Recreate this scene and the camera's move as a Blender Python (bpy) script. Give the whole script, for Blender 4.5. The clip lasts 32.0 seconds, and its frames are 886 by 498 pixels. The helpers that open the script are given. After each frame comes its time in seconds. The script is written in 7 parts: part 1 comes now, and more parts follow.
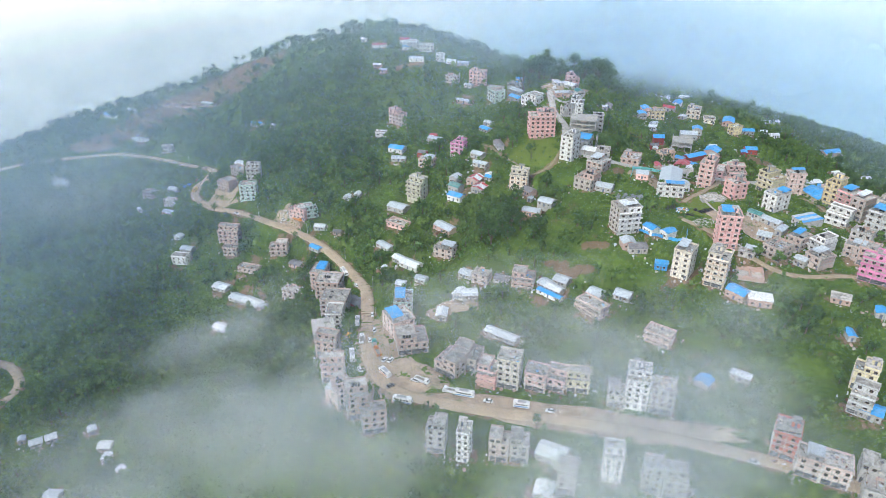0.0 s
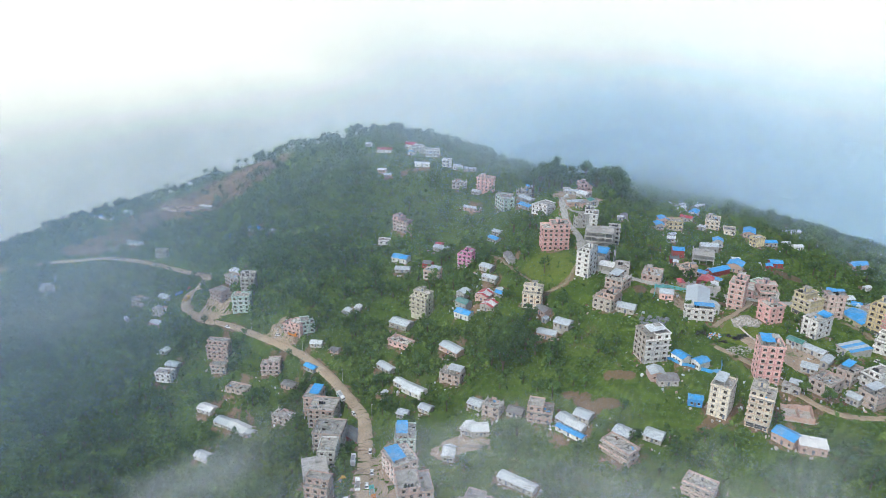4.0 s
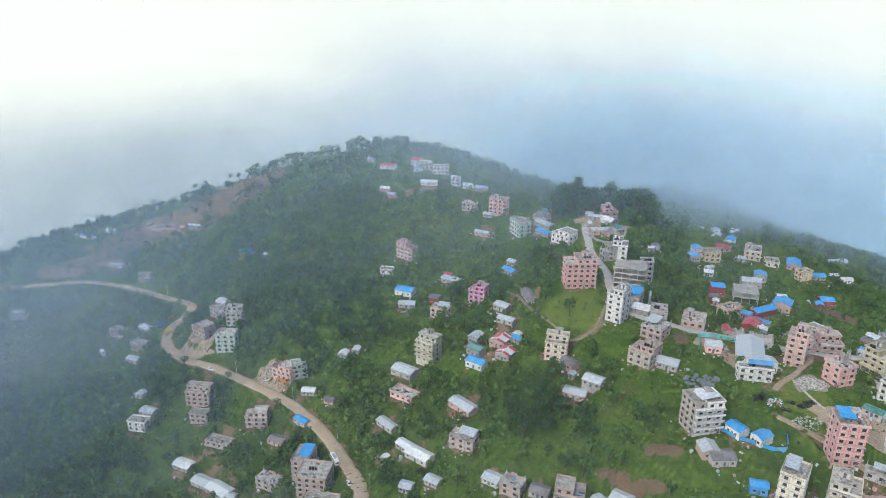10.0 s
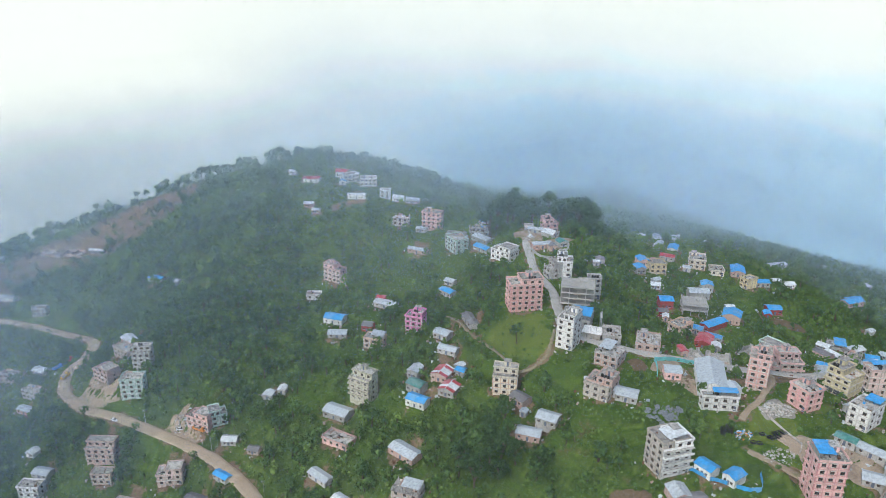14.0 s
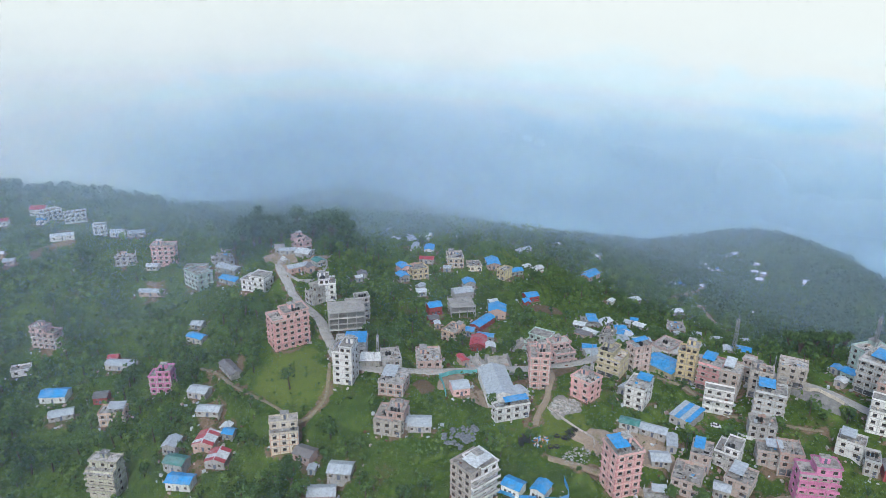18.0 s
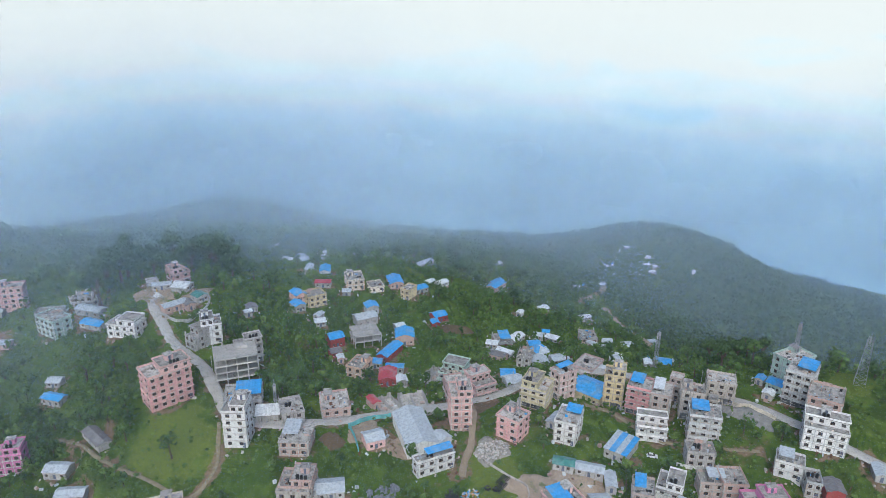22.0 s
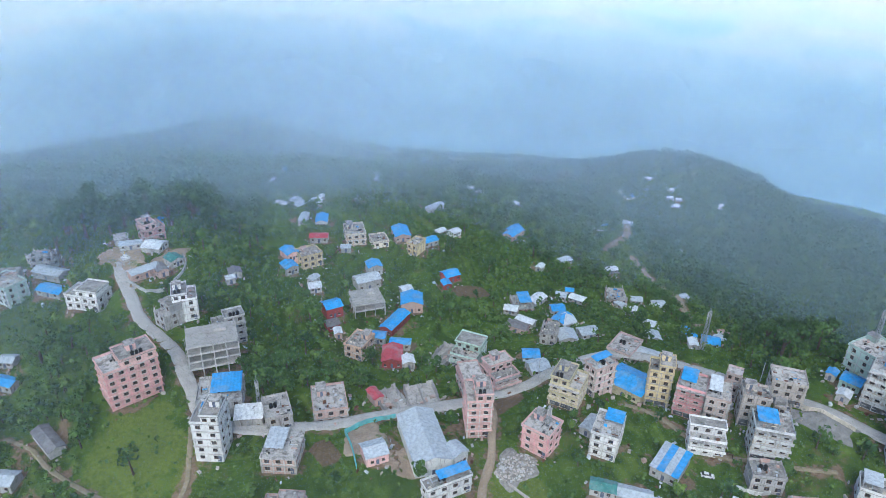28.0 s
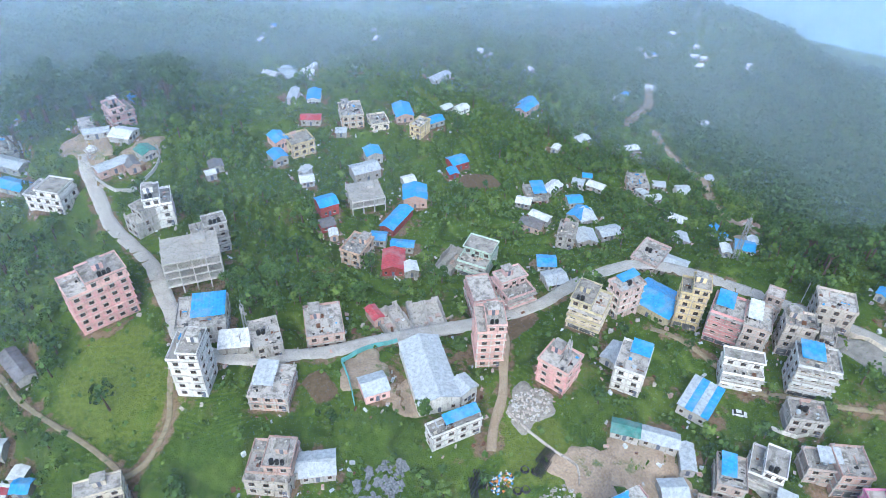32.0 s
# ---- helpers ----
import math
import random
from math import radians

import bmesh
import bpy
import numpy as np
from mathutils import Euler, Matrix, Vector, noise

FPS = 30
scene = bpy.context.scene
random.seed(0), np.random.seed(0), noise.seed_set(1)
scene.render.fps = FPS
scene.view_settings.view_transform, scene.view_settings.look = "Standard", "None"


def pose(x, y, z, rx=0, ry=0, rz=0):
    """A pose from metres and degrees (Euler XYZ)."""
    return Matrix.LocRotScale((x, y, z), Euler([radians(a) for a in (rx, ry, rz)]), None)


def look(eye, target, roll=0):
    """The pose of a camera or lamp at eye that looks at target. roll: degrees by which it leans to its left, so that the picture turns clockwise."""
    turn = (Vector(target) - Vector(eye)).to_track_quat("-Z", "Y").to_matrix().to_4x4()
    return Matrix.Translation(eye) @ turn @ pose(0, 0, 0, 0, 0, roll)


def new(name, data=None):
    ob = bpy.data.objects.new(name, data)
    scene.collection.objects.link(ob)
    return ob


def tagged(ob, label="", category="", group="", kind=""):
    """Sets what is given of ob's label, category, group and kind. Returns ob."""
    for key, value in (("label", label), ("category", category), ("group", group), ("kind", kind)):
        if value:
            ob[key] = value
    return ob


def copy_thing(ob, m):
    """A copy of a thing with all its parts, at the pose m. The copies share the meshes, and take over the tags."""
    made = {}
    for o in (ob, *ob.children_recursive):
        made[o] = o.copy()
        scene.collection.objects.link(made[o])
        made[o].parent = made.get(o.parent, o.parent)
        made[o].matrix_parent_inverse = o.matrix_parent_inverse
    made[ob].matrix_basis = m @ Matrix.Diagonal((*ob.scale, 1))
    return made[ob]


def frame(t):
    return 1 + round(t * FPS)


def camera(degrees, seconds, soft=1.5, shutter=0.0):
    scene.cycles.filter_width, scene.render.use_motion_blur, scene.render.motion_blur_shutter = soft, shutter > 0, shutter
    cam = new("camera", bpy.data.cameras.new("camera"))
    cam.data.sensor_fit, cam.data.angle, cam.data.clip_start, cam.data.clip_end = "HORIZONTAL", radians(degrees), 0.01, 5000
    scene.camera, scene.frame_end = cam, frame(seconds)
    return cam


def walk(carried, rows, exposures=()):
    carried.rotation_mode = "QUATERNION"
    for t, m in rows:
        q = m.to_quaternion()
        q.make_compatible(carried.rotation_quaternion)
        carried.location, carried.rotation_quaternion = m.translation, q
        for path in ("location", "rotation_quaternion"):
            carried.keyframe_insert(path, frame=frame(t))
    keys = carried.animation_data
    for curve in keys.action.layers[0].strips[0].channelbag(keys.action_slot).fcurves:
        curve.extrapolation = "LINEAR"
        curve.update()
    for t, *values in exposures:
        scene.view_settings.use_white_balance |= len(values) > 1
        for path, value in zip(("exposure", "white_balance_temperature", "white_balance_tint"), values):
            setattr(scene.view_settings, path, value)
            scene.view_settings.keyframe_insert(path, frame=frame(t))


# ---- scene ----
cam = camera(64.7, 32.0, soft=0.6)
METRES, EYE, TILT, LEAN, TURN = 300.0, 300.0, -28.7, -0.15, 0.0
ROWS = [
    (0.0, 0.0, 0.0, 0.0, 0.0, 0.0, 0.0),
    (0.5, -0.0014, 0.0131, 0.0066, 0.03, 1.0, -0.08),
    (1.0, -0.0027, 0.0274, 0.0142, 0.04, 2.07, -0.16),
    (1.5, -0.004, 0.0403, 0.0214, 0.05, 3.04, -0.22),
    (2.0, -0.005, 0.0544, 0.0291, 0.08, 4.1, -0.31),
    (2.5, -0.0061, 0.0676, 0.036, 0.11, 5.09, -0.37),
    (3.0, -0.0069, 0.0819, 0.0439, 0.13, 6.16, -0.42),
    (3.5, -0.0079, 0.0948, 0.0514, 0.15, 7.13, -0.45),
    (5.5, -0.0123, 0.1501, 0.0788, 0.22, 7.85, -0.68),
    (6.0, -0.013, 0.1646, 0.0863, 0.26, 7.84, -0.72),
    (6.5, -0.0141, 0.1779, 0.0933, 0.28, 7.82, -0.75),
    (7.0, -0.0152, 0.1922, 0.1011, 0.29, 7.8, -0.79),
    (7.5, -0.0157, 0.2054, 0.1083, 0.33, 7.79, -0.82),
    (8.0, -0.0171, 0.2199, 0.1156, 0.36, 7.79, -0.84),
    (8.5, -0.0182, 0.2333, 0.1226, 0.38, 7.79, -0.87),
    (9.0, -0.0194, 0.2475, 0.1303, 0.4, 7.78, -0.9),
    (9.5, -0.0206, 0.2608, 0.1373, 0.42, 7.78, -0.91),
    (10.0, -0.0216, 0.2752, 0.145, 0.45, 7.77, -0.93),
    (10.5, -0.0224, 0.2883, 0.1521, 0.48, 7.77, -0.97),
    (11.0, -0.0239, 0.3028, 0.1595, 0.49, 7.77, -1.0),
    (11.5, -0.0249, 0.316, 0.1665, 0.53, 7.77, -1.01),
    (12.0, -0.0263, 0.33, 0.1744, 0.53, 7.76, -1.05),
    (12.5, -0.0273, 0.344, 0.1807, 0.54, 7.78, -1.09),
    (13.0, -0.0273, 0.3582, 0.1883, 0.18, 7.79, -0.87),
    (13.5, -0.0276, 0.372, 0.1951, -2.54, 7.78, 0.63),
    (14.0, -0.0279, 0.3871, 0.2019, -5.02, 7.74, 2.0),
    (14.5, -0.0292, 0.4003, 0.2095, -7.26, 7.59, 3.18),
    (16.5, -0.0302, 0.4561, 0.2395, -17.2, 6.47, 8.52),
    (17.0, -0.029, 0.4706, 0.2471, -19.91, 6.01, 9.86),
    (17.5, -0.0266, 0.4838, 0.2539, -22.38, 5.54, 11.09),
    (18.0, -0.0232, 0.4977, 0.2609, -25.09, 4.96, 12.41),
    (18.5, -0.0204, 0.5109, 0.2681, -27.69, 4.33, 13.59),
    (19.0, -0.0159, 0.5248, 0.2751, -30.39, 3.64, 14.79),
    (19.5, -0.0115, 0.5366, 0.2818, -32.76, 2.98, 15.8),
    (20.0, -0.0068, 0.551, 0.289, -34.37, 2.52, 16.41),
    (20.5, -0.0003, 0.5626, 0.2956, -34.3, 2.51, 16.35),
    (21.0, 0.0064, 0.5753, 0.3022, -34.26, 2.52, 16.28),
    (21.5, 0.0135, 0.5866, 0.3082, -34.19, 2.51, 16.21),
    (22.0, 0.0216, 0.5989, 0.3147, -34.13, 2.5, 16.15),
    (22.5, 0.0289, 0.6099, 0.3206, -34.09, 2.5, 16.09),
    (23.0, 0.0376, 0.6214, 0.3275, -34.03, 2.47, 16.02),
    (23.5, 0.0462, 0.6324, 0.3332, -33.97, 2.46, 15.96),
    (24.0, 0.0549, 0.6446, 0.3395, -33.93, 2.46, 15.89),
    (24.5, 0.0634, 0.6552, 0.3454, -33.87, 2.44, 15.83),
    (25.0, 0.0719, 0.6675, 0.3518, -33.85, 2.43, 15.77),
    (25.5, 0.0813, 0.6782, 0.3577, -33.76, 2.4, 15.73),
    (27.5, 0.1155, 0.7238, 0.3798, -33.63, -1.74, 15.6),
    (28.0, 0.1247, 0.736, 0.3857, -33.59, -4.41, 15.52),
    (28.5, 0.133, 0.7469, 0.391, -33.53, -6.89, 15.49),
    (29.0, 0.1423, 0.7588, 0.397, -33.49, -9.59, 15.44),
    (29.5, 0.1509, 0.7701, 0.4038, -33.46, -11.97, 15.36),
    (30.0, 0.1605, 0.7822, 0.4111, -33.41, -12.57, 15.3),
    (30.5, 0.169, 0.7933, 0.4168, -33.38, -12.51, 15.26),
    (31.0, 0.1777, 0.805, 0.4215, -33.35, -13.06, 15.25),
    (31.5, 0.1863, 0.8159, 0.4273, -33.29, -14.97, 15.21),
    (32.0, 0.196, 0.8281, 0.4348, -33.25, -16.8, 15.15),
]
walk(cam, [(t, pose(0, 0, EYE, TILT, LEAN, TURN) @ pose(METRES * x, METRES * y, METRES * z, 90 + pitch, roll, yaw)) for t, x, y, z, yaw, pitch, roll in ROWS],
     exposures=[(0.0, 0.68, 6200, 3), (3.5, 0.42, 6250, 3), (6.0, 0.32, 6250, 3), (14.0, 0.28, 6200, 3), (18.0, 0.14, 5950, 5), (25.5, 0.12, 5850, 5), (28.0, 0.29, 5550, 3), (32.0, 0.80, 5600, 3)])

# ---- sky, sun ----
SUN_ELEVATION, SUN_AZIMUTH = 46.0, 222.0
world = bpy.data.worlds.new("sky")
scene.world = world
world.use_nodes = True
wn = world.node_tree
sky = wn.nodes.new("ShaderNodeTexSky")
sky.sky_type = "NISHITA"
sky.sun_disc = False
sky.sun_elevation = radians(SUN_ELEVATION)
sky.sun_rotation = radians(SUN_AZIMUTH)
sky.air_density, sky.dust_density, sky.ozone_density = 1.0, 4.0, 1.0
wn.links.new(sky.outputs[0], wn.nodes["Background"].inputs["Color"])
wn.nodes["Background"].inputs["Strength"].default_value = 0.15
sun = new("sun", bpy.data.lights.new("sun", "SUN"))
sun.data.energy, sun.data.angle, sun.data.color = 1.1, radians(35), (1.0, 0.96, 0.90)
az, el = radians(SUN_AZIMUTH), radians(SUN_ELEVATION)
sun_dir = Vector((math.sin(az) * math.cos(el), math.cos(az) * math.cos(el), math.sin(el)))
sun.matrix_world = look(sun_dir * 500, (0, 0, 0))
scene.cycles.transparent_max_bounces = 32


# ---- materials ----
class Nodes:
    """A small wrapper to lay out node trees."""

    def __init__(self, name):
        self.mat = bpy.data.materials.new(name)
        self.mat.use_nodes = True
        self.tree = self.mat.node_tree
        self.bsdf = self.tree.nodes["Principled BSDF"]
        self.out = self.tree.nodes["Material Output"]
        self.place = self.add("ShaderNodeNewGeometry").outputs["Position"]

    def add(self, kind, **settings):
        n = self.tree.nodes.new(kind)
        for k, v in settings.items():
            n.inputs[k].default_value = v
        return n

    def link(self, a, b):
        self.tree.links.new(a, b)

    def noise(self, scale, detail=4.0, rough=0.55, vector=None, distortion=0.0):
        n = self.add("ShaderNodeTexNoise", Scale=scale, Detail=detail, Roughness=rough, Distortion=distortion)
        self.link(vector or self.place, n.inputs["Vector"])
        return n.outputs["Fac"]

    def stretch(self, x, y, z, source=None):
        n = self.add("ShaderNodeMapping")
        n.inputs["Scale"].default_value = (x, y, z)
        self.link(source or self.place, n.inputs["Vector"])
        return n.outputs[0]

    def ramp(self, fac, stops):
        n = self.add("ShaderNodeValToRGB")
        els = n.color_ramp.elements
        while len(els) < len(stops):
            els.new(0.5)
        for e, (p, c) in zip(els, stops):
            e.position = p
            e.color = (*c, 1) if len(c) == 3 else c
        self.link(fac, n.inputs[0])
        return n.outputs[0]

    def fade(self, fac, a, b, lo=0.0, hi=1.0):
        n = self.add("ShaderNodeMapRange")
        n.interpolation_type = "SMOOTHSTEP"
        n.inputs["From Min"].default_value, n.inputs["From Max"].default_value = a, b
        n.inputs["To Min"].default_value, n.inputs["To Max"].default_value = lo, hi
        self.link(fac, n.inputs["Value"])
        return n.outputs[0]

    def mix(self, fac, a, b, blend="MIX"):
        n = self.tree.nodes.new("ShaderNodeMix")
        n.data_type, n.blend_type = "RGBA", blend
        for socket, v in ((n.inputs[0], fac), (n.inputs[6], a), (n.inputs[7], b)):
            if hasattr(v, "links"):
                self.link(v, socket)
            elif isinstance(v, (int, float)):
                socket.default_value = v
            else:
                socket.default_value = (*v, 1)
        return n.outputs[2]

    def math(self, op, a, b=0.0):
        n = self.tree.nodes.new("ShaderNodeMath")
        n.operation = op
        for socket, v in ((n.inputs[0], a), (n.inputs[1], b)):
            if hasattr(v, "links"):
                self.link(v, socket)
            else:
                socket.default_value = v
        return n.outputs[0]

    def parts_of(self, vector):
        n = self.add("ShaderNodeSeparateXYZ")
        self.link(vector, n.inputs[0])
        return n.outputs

    def island(self):
        return self.add("ShaderNodeNewGeometry").outputs["Random Per Island"]

    def thing(self):
        return self.add("ShaderNodeObjectInfo").outputs["Random"]

    def bump(self, height, strength=0.4, distance=0.1):
        n = self.add("ShaderNodeBump", Strength=strength, Distance=distance)
        self.link(height, n.inputs["Height"])
        self.link(n.outputs[0], self.bsdf.inputs["Normal"])

    def finish(self, colour, rough=0.85, metal=0.0, spec=0.3):
        self.link(colour, self.bsdf.inputs["Base Color"])
        if hasattr(rough, "links"):
            self.link(rough, self.bsdf.inputs["Roughness"])
        else:
            self.bsdf.inputs["Roughness"].default_value = rough
        self.bsdf.inputs["Metallic"].default_value = metal
        self.bsdf.inputs["Specular IOR Level"].default_value = spec
        return self.mat


def plaster(name, colour, stain=0.5):
    """Painted or bare plaster: broad fading, streaks of rain stain, fine grain."""
    n = Nodes(name)
    dark = tuple(c * 0.55 for c in colour)
    pale = tuple(min(1.0, c * 1.08 + 0.02) for c in colour)
    broad = n.ramp(n.noise(0.35, 4), [(0.3, dark), (0.52, colour), (0.75, pale)])
    base = n.mix(0.55, colour, broad)
    own = n.fade(n.thing(), 0.0, 1.0, 0.80, 1.06)
    base = n.mix(1.0, base, own, "MULTIPLY")
    patch = n.fade(n.noise(0.8, 7, 0.7), 0.54, 0.66, 0, stain * 0.75)
    base = n.mix(patch, base, (0.24, 0.21, 0.18))
    streak = n.noise(1.0, 5, 0.65, n.stretch(1.6, 1.6, 0.22))
    grime = n.fade(streak, 0.50, 0.70, 0, min(0.85, stain * 1.5))
    base = n.mix(grime, base, (0.11, 0.10, 0.088))
    n.bump(n.noise(6.0, 5), 0.25, 0.05)
    return n.finish(base, 0.88)


def weathered_roof(name, colour):
    """A concrete roof terrace: pale screed, black mould in blotches, ponding marks, fine grit."""
    n = Nodes(name)
    own = n.fade(n.thing(), 0.0, 1.0, 0.68, 1.12)
    base = n.mix(1.0, colour, own, "MULTIPLY")
    mould = n.fade(n.noise(0.42, 7, 0.72), 0.44, 0.62, 0, 0.75)
    base = n.mix(mould, base, (0.115, 0.11, 0.10))
    pale = n.fade(n.noise(0.9, 5, 0.6), 0.58, 0.68, 0, 0.6)
    base = n.mix(pale, base, (0.60, 0.59, 0.56))
    grit = n.fade(n.noise(5.0, 4, 0.7), 0.35, 0.65, 0.82, 1.1)
    base = n.mix(1.0, base, grit, "MULTIPLY")
    n.bump(n.noise(4.0, 5), 0.3, 0.05)
    return n.finish(base, 0.92)


def masonry(name, a, b, mortar):
    """Brickwork in a concrete frame, courses of 8 cm, with patches of render."""
    n = Nodes(name)
    brick = n.add("ShaderNodeTexBrick", Scale=1.0)
    brick.inputs["Color1"].default_value, brick.inputs["Color2"].default_value = (*a, 1), (*b, 1)
    brick.inputs["Mortar"].default_value = (*mortar, 1)
    brick.inputs["Brick Width"].default_value, brick.inputs["Row Height"].default_value = 0.24, 0.08
    brick.inputs["Mortar Size"].default_value = 0.012
    x, y, z = n.parts_of(n.place)
    both = n.math("ADD", x, y)
    comb = n.add("ShaderNodeCombineXYZ")
    n.link(both, comb.inputs[0]), n.link(z, comb.inputs[1])
    n.link(comb.outputs[0], brick.inputs["Vector"])
    patch = n.fade(n.noise(0.4, 4), 0.5, 0.6, 0, 0.45)
    base = n.mix(patch, brick.outputs["Color"], mortar)
    grime = n.fade(n.noise(0.9, 5, 0.6, n.stretch(1.2, 1.2, 0.2)), 0.5, 0.75, 0, 0.6)
    base = n.mix(grime, base, (0.09, 0.08, 0.07))
    n.bump(n.noise(5.0, 5), 0.35, 0.05)
    return n.finish(base, 0.9)


def sheet_metal(name, colour, rust=0.25, rough=0.45):
    """Corrugated roof sheets: each sheet a little different, with rust and dirt along the fall."""
    n = Nodes(name)
    tint = n.fade(n.noise(1.0, 2, 0.5, n.stretch(0.9, 0.9, 0.05)), 0.3, 0.7, 0.78, 1.1)
    base = n.mix(1.0, colour, tint, "MULTIPLY")
    spots = n.fade(n.noise(0.8, 6, 0.65), 0.55, 0.72, 0, rust)
    base = n.mix(spots, base, (0.20, 0.13, 0.09))
    wash = n.fade(n.noise(0.22, 3), 0.45, 0.7, 0, 0.35)
    base = n.mix(wash, base, (0.33, 0.35, 0.36))
    n.bump(n.noise(3.0, 4), 0.15, 0.03)
    return n.finish(base, rough, 0.0, 0.4)


def plain(name, colour, rough=0.6, metal=0.0, vary=0.25, scale=2.0):
    n = Nodes(name)
    dark = tuple(c * (1 - vary) for c in colour)
    base = n.mix(n.fade(n.noise(scale, 5), 0.35, 0.65), dark, colour)
    return n.finish(base, rough, metal)


def leafy(name, dark, mid, light):
    """Leaves: every tree its own green, a little spread from spray to spray, a broad drift from grove to grove."""
    n = Nodes(name)
    spray = n.ramp(n.island(), [(0.0, dark), (0.5, mid), (1.0, light)])
    grown = n.ramp(n.noise(0.16, 3, 0.6), [(0.34, dark), (0.5, mid), (0.66, light)])
    drift = n.ramp(n.noise(0.03, 4), [(0.3, dark), (0.5, mid), (0.72, light)])
    base = n.mix(0.5, n.mix(0.5, drift, grown), spray)
    n.finish(base, 0.65, 0.0, 0.25)
    return n.mat


WALL = {
    "white": plaster("white_paint", (0.76, 0.76, 0.755), 0.25),
    "whitewall": plaster("whitewash", (0.72, 0.73, 0.72), 0.35),
    "salmon": plaster("salmon_paint", (0.66, 0.43, 0.40), 0.25),
    "pink": plaster("pink_paint", (0.62, 0.42, 0.41), 0.35),
    "magenta": plaster("magenta_paint", (0.66, 0.25, 0.44), 0.25),
    "pinkwhite": plaster("faded_pink_paint", (0.60, 0.46, 0.43), 0.45),
    "redwhite": plaster("rose_paint", (0.62, 0.32, 0.33), 0.3),
    "redwall": plaster("dark_red_paint", (0.32, 0.06, 0.06), 0.35),
    "redbrick": plaster("brick_red_paint", (0.55, 0.17, 0.13), 0.3),
    "cream": plaster("cream_paint", (0.66, 0.60, 0.50), 0.4),
    "beige": plaster("beige_render", (0.46, 0.42, 0.38), 0.55),
    "peach": plaster("peach_paint", (0.66, 0.47, 0.36), 0.3),
    "yellow": plaster("pale_yellow_paint", (0.60, 0.54, 0.36), 0.35),
    "ochre": plaster("ochre_paint", (0.66, 0.55, 0.33), 0.3),
    "olive": plaster("olive_grey_paint", (0.48, 0.47, 0.37), 0.5),
    "mint": plaster("mint_paint", (0.46, 0.60, 0.54), 0.4),
    "greywhite": plaster("pale_grey_paint", (0.55, 0.57, 0.58), 0.45),
    "blueW": plaster("blue_paint", (0.06, 0.26, 0.60), 0.2),
    "concrete": plaster("bare_concrete", (0.42, 0.41, 0.40), 0.5),
    "paleconc": plaster("pale_concrete", (0.46, 0.46, 0.45), 0.5),
    "brick": masonry("brickwork", (0.42, 0.24, 0.205), (0.48, 0.33, 0.29), (0.44, 0.38, 0.35)),
    "brickgrey": masonry("grey_brickwork", (0.40, 0.285, 0.255), (0.44, 0.35, 0.31), (0.43, 0.39, 0.37)),
}
ROOF = {
    "blue": sheet_metal("blue_sheet", (0.05, 0.31, 0.68), 0.05),
    "tin": sheet_metal("galvanised_sheet", (0.43, 0.48, 0.53), 0.22),
    "white": sheet_metal("bright_sheet", (0.62, 0.66, 0.69), 0.12),
    "red": sheet_metal("red_sheet", (0.42, 0.06, 0.08), 0.1),
    "green": sheet_metal("green_sheet", (0.06, 0.22, 0.20), 0.15),
    "dark": sheet_metal("rusty_sheet", (0.17, 0.16, 0.17), 0.5),
    "whiteflat": sheet_metal("pale_flat_sheet", (0.76, 0.77, 0.76), 0.05),
}
M_SLAB = plaster("floor_slab_concrete", (0.44, 0.43, 0.41), 0.6)
M_ROOFTOP = weathered_roof("roof_screed", (0.45, 0.435, 0.415))
gn = Nodes("dark_window_glass")
M_GLASS = gn.finish(gn.mix(gn.fade(gn.noise(0.8, 2), 0.4, 0.6), (0.03, 0.032, 0.036), (0.085, 0.085, 0.09)), 0.15, 0, 0.5)
M_FRAME = plain("brown_window_frame", (0.13, 0.075, 0.05), 0.6)
M_TRIM = plain("white_trim", (0.60, 0.58, 0.555), 0.8, 0, 0.4, 0.7)
M_SHUTTER = plain("steel_shutter", (0.16, 0.17, 0.19), 0.5, 0, 0.6, 0.5)
M_TANK = plain("black_plastic", (0.02, 0.02, 0.022), 0.4)
M_STEEL = plain("grey_steel", (0.40, 0.41, 0.43), 0.45, 0.6)
M_REBAR = plain("rusty_steel", (0.16, 0.08, 0.05), 0.8)
M_DOOR = plain("door_paint", (0.12, 0.14, 0.20), 0.6)
M_BARK = plain("bark", (0.12, 0.09, 0.07), 0.95)

# ---- plan: sites of the houses ----
SITES = []


def block_at(x, y, yaw, w, d, paint, floors, extras=""):
    SITES.append(("block", x, y, yaw, w, d, paint, floors, extras))


def frame_at(x, y, yaw, w, d, paint, floors, extras=""):
    SITES.append(("frame", x, y, yaw, w, d, paint, floors, extras))


def ruin_at(x, y, yaw, w, d, paint, floors, extras=""):
    SITES.append(("ruin", x, y, yaw, w, d, paint, floors, extras))


def hut_at(x, y, yaw, w, d, roof, paint, height):
    SITES.append(("hut", x, y, yaw, w, d, roof, paint, height))


